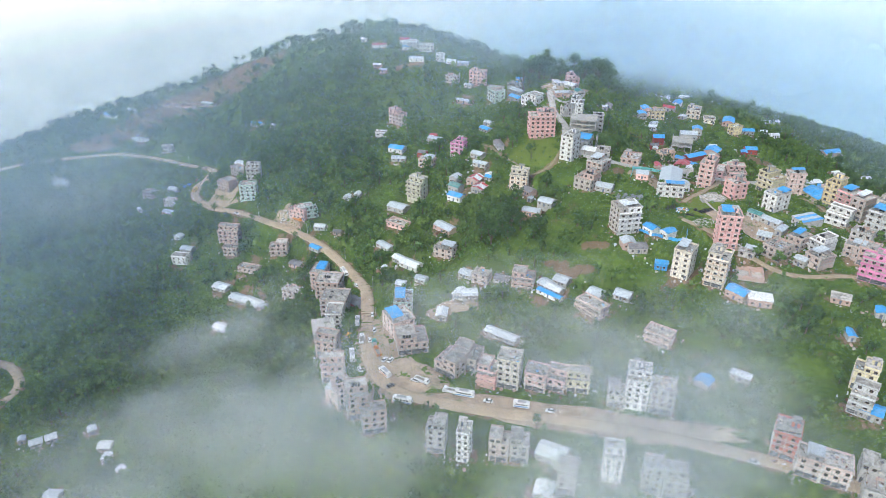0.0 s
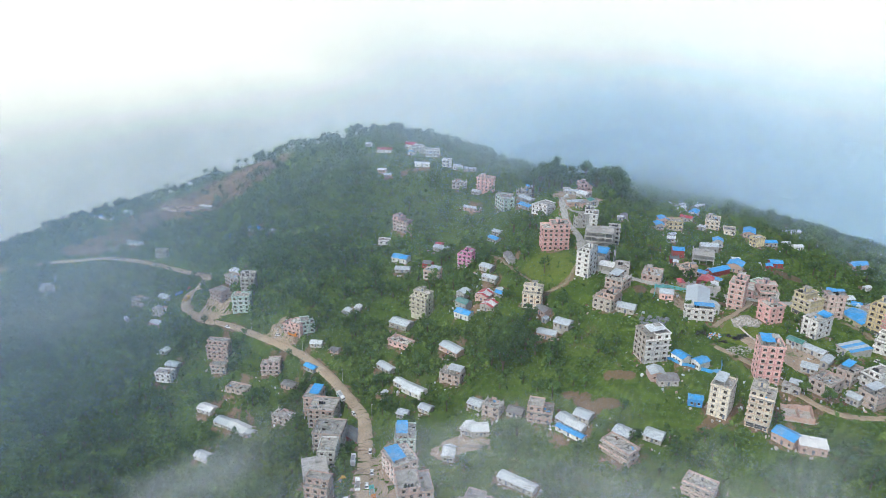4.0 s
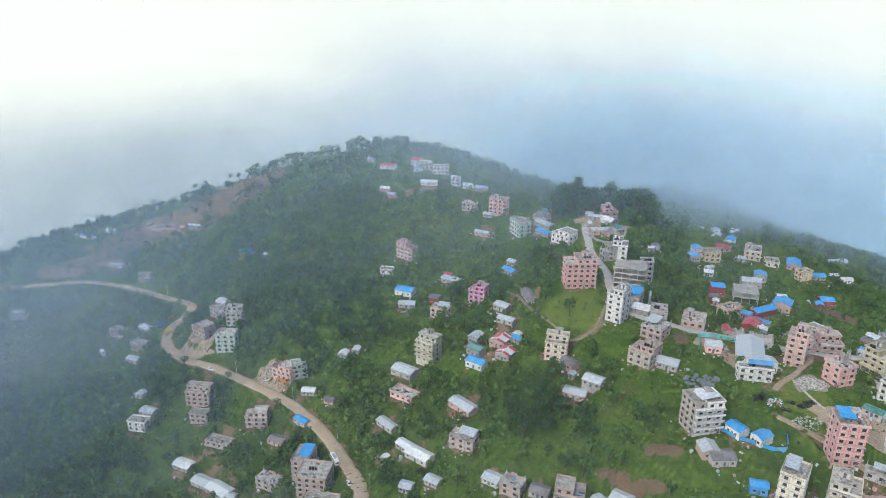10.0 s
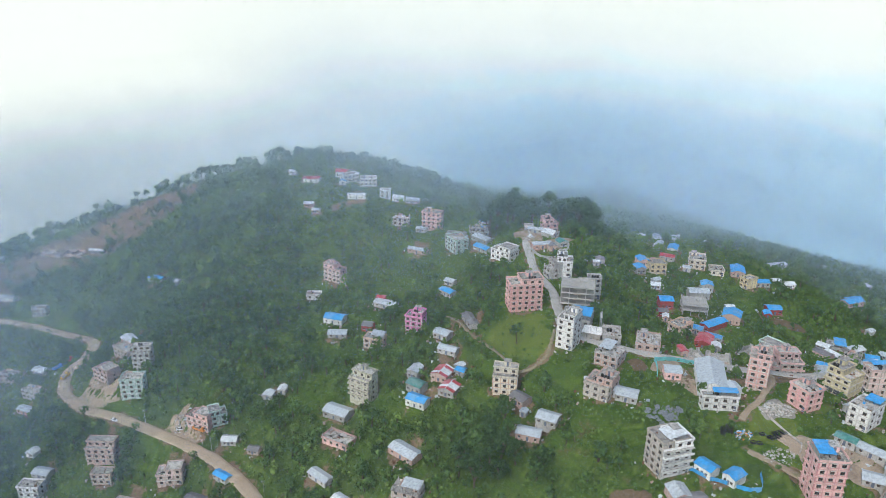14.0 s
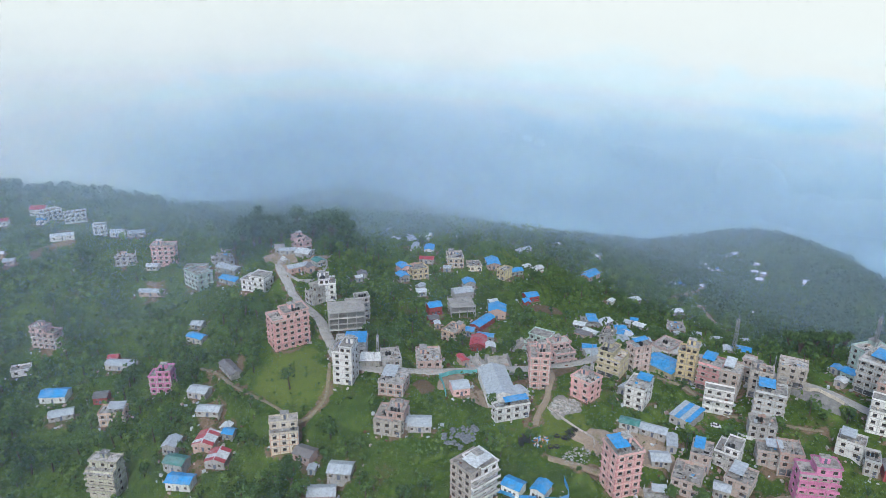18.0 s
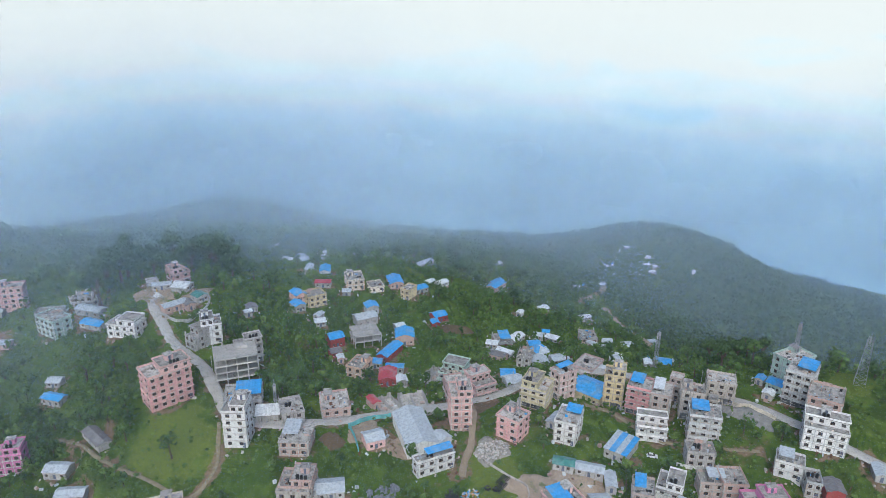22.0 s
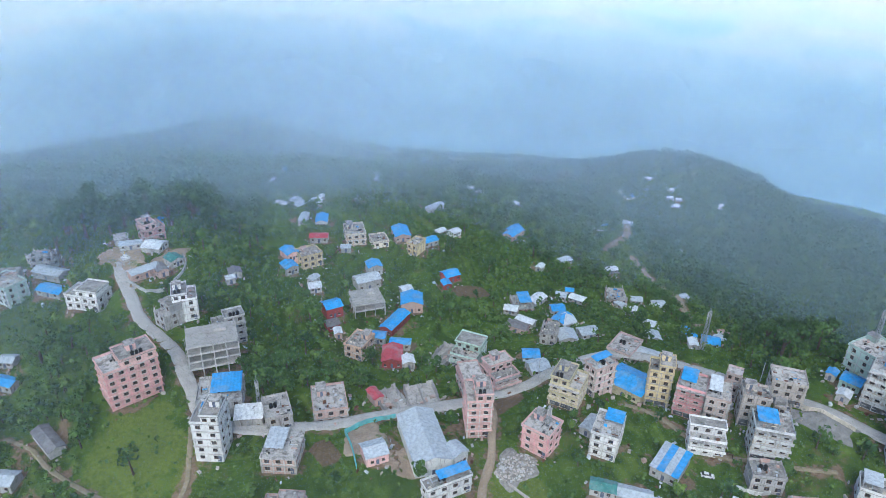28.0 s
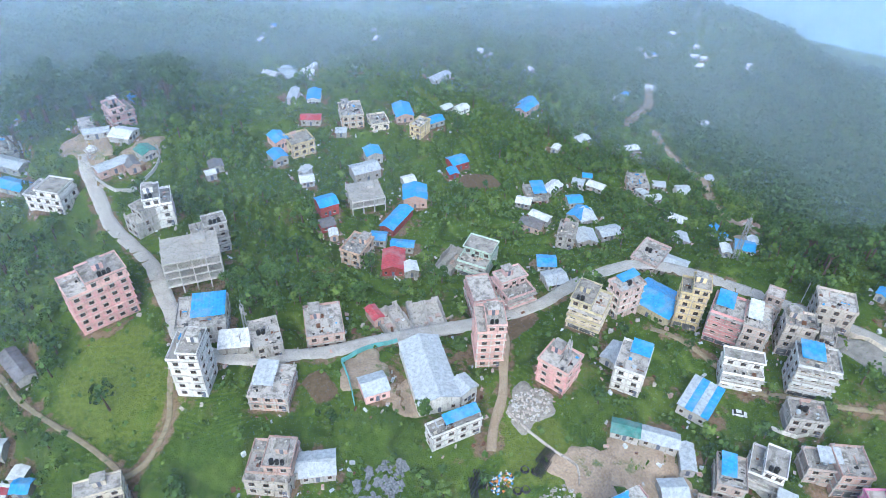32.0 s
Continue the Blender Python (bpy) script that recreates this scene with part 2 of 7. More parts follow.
block_at(81, 421, -38, 8.4, 9.7, "white", 6, "psw")
block_at(68, 463, 4, 17.0, 10.5, "salmon", 5, "pstwh")
frame_at(97, 463, -16, 17.7, 13.5, "concrete", 4, "c")
block_at(91, 441, -26, 14.3, 13.0, "concrete", 2, "pB")
block_at(97, 491, -16, 8.5, 9.6, "white", 4, "pst")
block_at(90, 489, -75, 6.8, 8.2, "concrete", 3, "cr")
block_at(107, 474, -9, 11.3, 6.4, "paleconc", 4, "ptb")
block_at(69, 526, -48, 14.5, 9.3, "white", 3, "pE")
block_at(44, 566, -68, 14.5, 9.6, "mint", 3, "pc")
block_at(61, 578, -59, 14.5, 6.6, "concrete", 1, "c")
hut_at(61, 563, -54, 15.0, 7.0, "tin", "concrete", 3.5)
hut_at(67, 597, -69, 6.3, 6.0, "blue", "concrete", 3.5)
hut_at(59, 549, -54, 12.5, 7.0, "blue", "concrete", 3.0)
block_at(31, 606, -21, 13.8, 7.4, "pink", 4, "psw")
block_at(44, 572, -22, 12.3, 8.2, "concrete", 3, "pc")
block_at(61, 577, -25, 9.4, 7.4, "concrete", 2, "c")
block_at(105, 562, 7, 9.1, 9.0, "pink", 3, "pst")
hut_at(118, 591, 19, 5.4, 7.0, "blue", "concrete", 3.5)
hut_at(92, 564, -11, 6.4, 9.0, "greyflat", "concrete", 3.0)
hut_at(93, 550, -19, 10.0, 5.0, "tin", "concrete", 3.0)
hut_at(101, 542, 42, 8.6, 9.0, "white", "concrete", 3.0)
hut_at(91, 524, 8, 12.6, 6.0, "tin", "brick", 3.5)
hut_at(97, 522, 3, 5.0, 8.0, "dark", "brick", 3.5)
hut_at(104, 526, 13, 6.4, 7.0, "green", "concrete", 3.5)
block_at(157, 385, -32, 7.9, 10.7, "salmon", 5, "psth")
block_at(174, 406, -24, 11.8, 13.0, "pink", 3, "pc")
block_at(181, 401, -9, 9.7, 10.4, "pink", 4, "psb")
block_at(190, 430, -60, 10.9, 13.0, "mint", 3, "pcb")
block_at(192, 377, -64, 10.3, 10.8, "yellow", 4, "pstb")
block_at(204, 374, -98, 6.0, 9.2, "pinkwhite", 4, "ptB")
hut_at(218, 370, -77, 15.0, 14.0, "blue", "yellow", 5.0)
block_at(220, 360, -54, 8.0, 7.7, "ochre", 6, "psw")
block_at(223, 349, -63, 9.2, 9.6, "redwhite", 4, "ptBb")
block_at(226, 341, -59, 7.3, 11.0, "brickgrey", 4, "pT")
block_at(233, 332, -53, 8.6, 6.9, "beige", 4, "pcs")
block_at(239, 325, -64, 4.8, 6.1, "beige", 3, "pc")
block_at(240, 344, -66, 4.6, 7.4, "brickgrey", 3, "pc")
block_at(252, 331, -55, 11.0, 8.8, "beige", 3, "pc")
block_at(211, 334, -50, 11.0, 7.4, "white", 3, "pcb")
block_at(225, 321, -52, 11.2, 9.0, "greywhite", 4, "ptBb")
block_at(213, 314, -46, 9.6, 7.0, "concrete", 2, "ptc")
block_at(192, 311, -63, 8.3, 9.3, "white", 3, "ptb")
block_at(204, 303, -43, 8.6, 6.1, "brickgrey", 2, "pT")
block_at(208, 298, -41, 7.7, 8.9, "brick", 3, "pc")
block_at(205, 285, -37, 13.1, 7.2, "magenta", 5, "psb")
block_at(182, 315, -53, 6.8, 9.3, "brickgrey", 2, "Bp")
hut_at(195, 335, -74, 9.2, 13.2, "patchflat", "concrete", 4.0)
hut_at(169, 340, -52, 8.1, 5.4, "green", "concrete", 3.0)
hut_at(175, 333, -54, 10.7, 5.5, "tin", "concrete", 3.0)
hut_at(177, 325, -45, 4.3, 8.9, "tin", "concrete", 3.0)
hut_at(167, 321, -33, 7.4, 7.0, "tin", "concrete", 3.0)
block_at(166, 364, -73, 9.2, 8.5, "salmon", 3, "psA")
block_at(185, 353, -61, 8.4, 11.6, "white", 3, "pT2")
hut_at(187, 361, -75, 5.7, 8.9, "tin", "concrete", 3.0)
hut_at(136, 386, -20, 12.5, 24.2, "tin", "whitewall", 6.0)
hut_at(141, 376, 2, 6.1, 6.3, "tin", "whitewall", 5.0)
hut_at(120, 390, -14, 7.8, 7.7, "tin", "salmon", 4.0)
block_at(130, 366, -10, 14.5, 4.2, "white", 2, "ptB")
block_at(97, 406, -39, 10.4, 11.4, "brick", 2, "cT")
block_at(103, 423, -16, 8.2, 10.9, "concrete", 2, "pt")
hut_at(95, 427, -28, 9.5, 7.3, "whiteflat", "concrete", 5.0)
block_at(121, 421, -23, 10.8, 13.0, "brick", 2, "psc")
ruin_at(142, 414, -7, 8.8, 12.9, "concrete", 1, "c")
ruin_at(152, 409, -20, 11.0, 15.5, "concrete", 1, "c")
hut_at(138, 419, -3, 4.1, 7.0, "red", "brick", 3.5)
block_at(85, 383, -40, 10.9, 8.4, "beige", 2, "pstc")
hut_at(95, 379, -32, 9.9, 4.6, "tin", "concrete", 4.0)
block_at(48, 403, -16, 10.7, 8.2, "cream", 4, "psc")
block_at(12, 485, -25, 10.1, 7.4, "magenta", 4, "pstw")
block_at(-17, 439, -35, 11.7, 8.2, "olive", 5, "pscb")
block_at(-37, 564, -38, 14.0, 6.6, "pink", 4, "psc")
block_at(100, 343, 12, 12.3, 10.7, "white", 5, "psb")
block_at(99, 343, -75, 10.1, 11.5, "beige", 5, "pT")
hut_at(113, 337, -61, 7.8, 6.6, "blue", "whitewall", 4.0)
hut_at(120, 330, -62, 6.0, 7.5, "blue", "whitewall", 4.0)
block_at(146, 319, -11, 10.1, 9.8, "salmon", 6, "pscB")
block_at(135, 296, -31, 9.5, 10.7, "cream", 6, "psb")
block_at(121, 304, -35, 8.4, 10.7, "cream", 5, "pcT")
hut_at(112, 310, -16, 6.9, 5.0, "blue", "blueW", 4.0)
hut_at(142, 284, -52, 10.2, 8.1, "blue", "brick", 4.5)
hut_at(150, 278, -17, 11.1, 7.1, "whiteflat", "brick", 4.0)
ruin_at(152, 297, -16, 12.3, 10.2, "brick", 1, "c")
block_at(169, 309, -55, 9.4, 11.3, "brickgrey", 2, "pc")
block_at(186, 300, -66, 8.6, 9.9, "brickgrey", 2, "pT")
hut_at(178, 301, -52, 6.2, 5.8, "tin", "concrete", 4.0)
block_at(154, 309, -35, 7.5, 4.9, "concrete", 1, "T")
block_at(44, 323, -15, 11.3, 8.2, "brick", 3, "pcb")
block_at(75, 292, -51, 14.5, 7.0, "pinkwhite", 2, "pb")
block_at(102, 268, -37, 11.9, 7.1, "pinkwhite", 2, "pb")
hut_at(194, 565, -32, 6.9, 11.0, "blue", "whitewall", 4.0)
hut_at(185, 569, -38, 4.9, 12.1, "tin", "concrete", 3.0)
hut_at(204, 614, -91, 15.0, 8.0, "tin", "concrete", 3.0)
hut_at(205, 595, -49, 7.6, 8.0, "white", "concrete", 3.5)
hut_at(195, 619, -60, 8.8, 5.0, "white", "concrete", 3.0)
hut_at(180, 541, -34, 9.7, 6.0, "red", "concrete", 3.5)
hut_at(158, 529, 1, 6.9, 9.0, "blue", "salmon", 4.0)
hut_at(152, 517, -1, 6.8, 8.0, "blue", "concrete", 4.0)
block_at(165, 523, -4, 10.3, 9.4, "ochre", 2, "pc")
block_at(199, 538, -22, 10.0, 13.0, "cream", 2, "ps")
block_at(210, 532, -17, 8.4, 9.6, "cream", 1, "p")
hut_at(228, 538, -23, 9.2, 13.7, "blue", "brick", 4.0)
block_at(228, 523, -66, 6.0, 9.3, "ochre", 2, "p")
hut_at(241, 530, -3, 10.1, 7.0, "blue", "concrete", 3.5)
hut_at(188, 528, -32, 5.5, 5.0, "tin", "concrete", 3.0)
hut_at(194, 511, -16, 7.7, 8.0, "blue", "concrete", 5.0)
hut_at(185, 503, -10, 12.5, 8.7, "tin", "concrete", 5.0)
frame_at(176, 488, -18, 14.2, 14.0, "concrete", 2, "ct")
hut_at(201, 493, -9, 6.0, 6.0, "white", "concrete", 3.0)
hut_at(197, 482, -33, 10.7, 11.1, "blue", "brick", 5.5)
hut_at(181, 472, -64, 6.8, 17.0, "blue", "redwall", 4.0)
hut_at(158, 488, -8, 8.3, 8.2, "blue", "redwall", 5.5)
hut_at(153, 479, -9, 6.3, 6.0, "dark", "redwall", 3.0)
hut_at(152, 472, -21, 3.8, 5.0, "white", "brick", 3.0)
block_at(155, 459, -59, 8.1, 11.2, "peach", 2, "ps")
hut_at(168, 465, -42, 6.8, 6.0, "blue", "concrete", 3.5)
hut_at(174, 457, -42, 9.5, 5.0, "blue", "concrete", 3.5)
hut_at(159, 507, -63, 4.1, 6.0, "tin", "concrete", 3.0)
hut_at(157, 502, -18, 6.2, 6.0, "white", "concrete", 3.0)
hut_at(125, 513, -11, 5.8, 6.0, "dark", "concrete", 3.0)
hut_at(121, 508, -6, 4.4, 4.0, "white", "concrete", 3.0)
hut_at(164, 448, -35, 8.8, 11.8, "red", "redwall", 4.0)
hut_at(167, 441, -24, 5.7, 6.0, "white", "concrete", 3.5)
ruin_at(184, 439, -64, 7.5, 14.3, "concrete", 1, "c")
hut_at(232, 498, -7, 9.0, 8.0, "blue", "redwall", 4.0)
hut_at(225, 492, -17, 5.0, 6.0, "blue", "redwall", 3.0)
hut_at(321, 546, 15, 15.0, 8.0, "blue", "brick", 4.0)
hut_at(326, 552, 12, 11.9, 6.0, "blue", "concrete", 3.0)
hut_at(270, 544, 5, 7.6, 6.0, "white", "whitewall", 3.0)
hut_at(261, 546, 6, 7.0, 5.0, "white", "concrete", 3.0)
hut_at(284, 584, 9, 15.0, 6.0, "tin", "concrete", 3.5)
block_at(257, 469, -28, 9.1, 13.0, "brick", 1, "TB")
hut_at(271, 472, 12, 11.3, 7.0, "white", "concrete", 3.0)
hut_at(244, 463, -53, 7.3, 6.0, "white", "concrete", 3.0)
hut_at(229, 442, -65, 10.2, 6.0, "dark", "brick", 3.5)
hut_at(239, 447, -70, 9.7, 5.0, "white", "concrete", 3.5)
hut_at(259, 442, -76, 8.9, 10.0, "blue", "concrete", 3.5)
hut_at(260, 439, -27, 7.9, 10.0, "white", "concrete", 3.5)
hut_at(269, 455, -28, 7.5, 7.0, "blue", "concrete", 3.5)
hut_at(290, 472, -53, 6.4, 6.0, "tin", "concrete", 3.0)
hut_at(301, 476, -45, 5.3, 5.0, "blue", "concrete", 3.0)
hut_at(297, 466, -68, 9.2, 6.0, "white", "concrete", 3.0)
block_at(231, 424, -53, 6.9, 10.5, "concrete", 2, "c")
hut_at(239, 421, -30, 8.9, 9.0, "tin", "concrete", 3.5)
hut_at(251, 419, -20, 9.8, 7.0, "tin", "concrete", 3.0)
hut_at(320, 447, -22, 9.0, 5.0, "white", "concrete", 3.0)
hut_at(320, 457, -93, 12.2, 5.0, "tin", "concrete", 3.0)
block_at(324, 461, -38, 9.7, 13.0, "brick", 2, "c")
hut_at(344, 461, -43, 7.3, 6.0, "tin", "concrete", 3.0)
hut_at(355, 453, -31, 8.0, 8.0, "tin", "whitewall", 4.0)
hut_at(402, 468, -21, 10.3, 6.0, "tin", "whitewall", 3.0)
hut_at(300, 419, -68, 8.3, 6.0, "white", "concrete", 3.0)
hut_at(269, 397, -37, 6.0, 7.0, "tin", "concrete", 3.0)
hut_at(300, 401, -66, 4.1, 7.0, "blue", "concrete", 3.0)
hut_at(294, 393, -72, 4.0, 7.0, "blue", "concrete", 3.0)
hut_at(290, 388, -44, 5.5, 7.0, "tin", "concrete", 3.0)
hut_at(279, 376, -54, 7.9, 7.0, "blue", "whitewall", 3.0)
hut_at(269, 378, -43, 4.1, 6.0, "white", "concrete", 3.0)
hut_at(297, 381, -34, 4.8, 6.0, "white", "concrete", 3.0)
ruin_at(352, 412, -3, 17.7, 8.0, "brick", 1, "c")
block_at(239, 390, -73, 9.3, 13.0, "pinkwhite", 2, "pt")
hut_at(244, 382, -67, 8.6, 8.0, "tin", "brick", 4.0)
hut_at(209, 413, -38, 7.5, 7.0, "blue", "concrete", 3.0)
hut_at(201, 401, -20, 8.4, 8.0, "tin", "concrete", 3.0)
hut_at(523, 552, 12, 15.0, 8.0, "white", "concrete", 3.0)
hut_at(514, 540, 14, 15.0, 5.0, "white", "concrete", 3.0)
hut_at(333, 511, 1, 8.9, 7.0, "white", "concrete", 3.0)
hut_at(305, 504, -67, 4.5, 6.0, "white", "concrete", 3.0)
hut_at(436, 627, 2, 15.0, 7.0, "white", "whitewall", 3.0)
hut_at(488, 666, 2, 15.0, 6.0, "white", "concrete", 3.0)
hut_at(481, 705, 16, 10.2, 6.0, "white", "concrete", 3.0)
hut_at(518, 732, 4, 8.2, 6.0, "white", "whitewall", 3.0)
hut_at(495, 703, 19, 14.3, 6.0, "tin", "whitewall", 3.0)
hut_at(455, 688, 9, 6.3, 6.0, "white", "concrete", 3.0)
hut_at(577, 762, 24, 14.2, 6.0, "white", "concrete", 3.0)
hut_at(365, 653, -34, 8.2, 7.0, "red", "whitewall", 3.0)
hut_at(375, 646, -1, 6.4, 6.0, "white", "concrete", 3.0)
hut_at(379, 642, -0, 6.5, 6.0, "white", "concrete", 3.0)
hut_at(532, 619, 7, 10.1, 7.0, "white", "concrete", 3.0)
hut_at(539, 617, 17, 15.0, 7.0, "white", "concrete", 3.0)
hut_at(428, 563, 3, 6.1, 8.0, "white", "concrete", 3.0)
hut_at(452, 577, 6, 6.2, 6.0, "blue", "concrete", 3.0)
hut_at(692, 673, -30, 10.7, 7.0, "white", "concrete", 3.0)
hut_at(701, 687, -38, 8.5, 6.0, "white", "concrete", 3.0)
hut_at(708, 680, -40, 6.6, 6.0, "white", "concrete", 3.0)
hut_at(715, 697, -36, 7.3, 6.0, "white", "concrete", 3.0)
hut_at(363, 498, -18, 10.2, 6.0, "white", "concrete", 3.0)
hut_at(381, 609, 2, 4.5, 6.0, "white", "concrete", 3.0)
hut_at(701, 734, -45, 6.0, 6.0, "white", "concrete", 3.0)
hut_at(716, 732, -47, 8.3, 6.0, "white", "concrete", 3.0)
hut_at(696, 718, -38, 6.0, 6.0, "white", "concrete", 3.0)
hut_at(760, 698, -34, 6.3, 6.0, "white", "concrete", 3.0)
hut_at(300, 1118, -38, 8.3, 7.0, "white", "concrete", 3.0)
hut_at(232, 803, -57, 3.7, 6.0, "white", "concrete", 3.0)
hut_at(246, 756, -49, 3.7, 7.0, "white", "concrete", 3.0)
hut_at(246, 736, -51, 5.4, 7.0, "white", "concrete", 3.0)
hut_at(216, 609, -59, 3.5, 6.0, "white", "concrete", 3.0)
hut_at(232, 592, -17, 3.5, 6.0, "white", "concrete", 3.0)
hut_at(512, 1089, -2, 11.9, 7.0, "white", "concrete", 3.0)
hut_at(565, 1079, -9, 7.6, 7.0, "white", "concrete", 3.0)
hut_at(397, 1114, -15, 9.8, 7.0, "white", "concrete", 3.0)
hut_at(176, 1314, -67, 15.0, 7.0, "white", "concrete", 3.0)
block_at(291, 321, -9, 14.5, 9.8, "mint", 4, "psA")
hut_at(275, 319, -82, 7.3, 7.0, "blue", "mint", 4.0)
hut_at(275, 326, -80, 3.9, 5.0, "blue", "concrete", 3.0)
hut_at(265, 317, -78, 4.8, 5.0, "white", "concrete", 3.0)
block_at(273, 309, -77, 9.6, 11.8, "greywhite", 5, "pBb")
block_at(266, 296, -70, 11.5, 13.0, "brick", 4, "pc")
block_at(253, 289, -62, 14.5, 9.8, "white", 4, "pstc")
block_at(234, 291, -64, 9.1, 7.3, "white", 2, "pT")
block_at(233, 282, -56, 4.7, 7.7, "greywhite", 2, "pt")
hut_at(236, 276, -50, 6.7, 8.0, "dark", "redwall", 5.0)
hut_at(254, 269, -55, 4.7, 8.0, "tin", "concrete", 3.0)
block_at(-146, 484, 2, 12.0, 8.2, "mint", 4, "pc")
block_at(-168, 505, -39, 14.5, 8.2, "brick", 3, "pc")
block_at(-146, 504, 0, 10.1, 7.4, "concrete", 4, "pt")
block_at(-163, 525, -41, 14.5, 7.4, "brickgrey", 2, "pc")
hut_at(-167, 545, -51, 15.0, 8.0, "white", "brick", 4.0)
block_at(-353, 597, 1, 10.1, 5.7, "concrete", 2, "c")
block_at(-263, 634, -3, 9.7, 5.7, "concrete", 2, "p")
hut_at(-295, 652, -13, 15.0, 6.0, "tin", "whitewall", 3.0)
hut_at(-343, 701, -19, 15.0, 5.0, "blue", "whitewall", 3.0)
hut_at(-320, 701, -23, 8.9, 6.0, "white", "whitewall", 3.0)
ruin_at(-271, 690, -26, 21.8, 9.0, "brick", 1, "c")
ruin_at(-253, 685, -19, 16.6, 9.0, "brick", 1, "c")
hut_at(-232, 676, -10, 12.4, 5.0, "white", "concrete", 3.0)
hut_at(-171, 623, -29, 12.3, 7.0, "blue", "whitewall", 3.5)
hut_at(-153, 609, -32, 5.2, 5.0, "white", "concrete", 3.0)
block_at(-259, 571, -12, 14.1, 5.7, "brickgrey", 2, "c")
hut_at(-236, 565, -28, 10.8, 7.0, "white", "concrete", 3.0)
block_at(-226, 533, -30, 14.5, 6.6, "concrete", 2, "c")
hut_at(-222, 514, -27, 12.5, 6.0, "tin", "brick", 3.0)
hut_at(-260, 545, 10, 5.0, 5.0, "white", "concrete", 3.0)
hut_at(-200, 471, -22, 5.9, 6.0, "white", "whitewall", 3.0)
hut_at(-189, 456, -17, 10.0, 7.0, "tin", "concrete", 3.0)
block_at(-192, 448, -9, 11.4, 6.6, "white", 2, "p")
block_at(-155, 453, -7, 14.5, 7.4, "brick", 4, "cp")
block_at(-152, 442, -7, 10.0, 5.7, "brick", 2, "p")
block_at(-114, 430, 2, 12.1, 7.4, "pinkwhite", 3, "pc")
block_at(-135, 424, -19, 14.5, 6.6, "brickgrey", 1, "pc")
hut_at(-99, 414, -27, 10.2, 7.0, "dark", "brick", 3.0)
block_at(-97, 386, -24, 12.2, 6.6, "brickgrey", 2, "c")
hut_at(-155, 419, -25, 11.8, 8.0, "white", "concrete", 3.0)
hut_at(-139, 405, -28, 14.1, 8.0, "tin", "concrete", 3.0)
hut_at(-128, 398, -33, 15.0, 9.0, "white", "concrete", 3.0)
hut_at(-119, 390, -19, 5.3, 5.0, "tin", "concrete", 3.0)
hut_at(-147, 385, -28, 12.4, 7.0, "white", "whitewall", 3.0)
block_at(-102, 452, -29, 13.9, 7.4, "salmon", 3, "pc")
block_at(-94, 453, 20, 8.6, 7.4, "mint", 3, "pc")
hut_at(-86, 440, -7, 8.3, 6.0, "white", "concrete", 3.0)
hut_at(-86, 418, -38, 9.6, 5.0, "blue", "concrete", 3.0)
hut_at(-68, 459, -16, 5.6, 6.0, "white", "concrete", 3.0)
hut_at(-61, 462, -13, 4.7, 6.0, "white", "concrete", 3.0)
hut_at(-30, 434, -33, 14.0, 9.0, "tin", "concrete", 4.0)
block_at(-29, 416, -35, 14.5, 7.4, "salmon", 1, "pc")
hut_at(-72, 429, -17, 6.5, 5.0, "dark", "brick", 2.5)
hut_at(-37, 399, -46, 12.6, 6.0, "tin", "concrete", 3.0)
hut_at(-27, 381, -43, 7.9, 6.0, "white", "concrete", 3.5)
hut_at(-19, 372, -37, 13.7, 8.0, "white", "whitewall", 3.5)
hut_at(-24, 350, -20, 6.3, 6.0, "tin", "concrete", 3.0)
hut_at(-12, 351, -32, 7.5, 6.0, "tin", "concrete", 2.5)
hut_at(-36, 375, -25, 3.5, 4.0, "white", "concrete", 2.5)
hut_at(-35, 516, -23, 12.7, 9.0, "blue", "whitewall", 4.0)
hut_at(-33, 500, -6, 11.2, 7.0, "tin", "concrete", 3.0)
block_at(-50, 547, -4, 8.9, 5.7, "white", 1, "pc")
hut_at(-15, 501, -19, 7.0, 7.0, "dark", "redwall", 4.0)
block_at(-11, 480, -22, 11.0, 7.4, "peach", 2, "pT")
hut_at(-4, 526, -29, 15.0, 7.0, "tin", "concrete", 3.5)
hut_at(-7, 535, -19, 5.8, 5.0, "red", "redwall", 3.0)
hut_at(2, 391, -46, 15.0, 8.0, "tin", "brick", 3.5)
block_at(2, 369, -25, 11.8, 7.4, "brickgrey", 2, "cT")
hut_at(33, 514, -52, 10.3, 6.0, "blue", "concrete", 3.5)
hut_at(36, 528, -37, 6.9, 6.0, "tin", "concrete", 3.0)
hut_at(40, 464, -79, 15.0, 6.0, "dark", "concrete", 3.0)
hut_at(25, 460, -40, 9.4, 7.0, "tin", "concrete", 3.5)
hut_at(9, 436, -33, 6.3, 8.0, "tin", "concrete", 4.5)
hut_at(9, 426, -42, 9.3, 7.0, "green", "concrete", 4.5)
hut_at(9, 417, -35, 10.8, 7.0, "blue", "whitewall", 4.0)
hut_at(22, 430, -32, 9.0, 10.0, "whitered", "brick", 4.0)
hut_at(24, 417, -32, 8.7, 9.0, "whitered", "concrete", 4.0)
hut_at(26, 443, -31, 10.4, 6.0, "tin", "concrete", 3.0)
hut_at(31, 433, -42, 4.7, 5.0, "white", "concrete", 3.0)
hut_at(31, 428, -35, 5.4, 5.0, "blue", "concrete", 3.0)
hut_at(53, 392, -52, 8.4, 7.0, "dark", "brick", 3.5)
hut_at(62, 377, -34, 9.5, 8.0, "tin", "concrete", 3.5)
hut_at(53, 373, -25, 10.8, 7.0, "tin", "brick", 3.5)
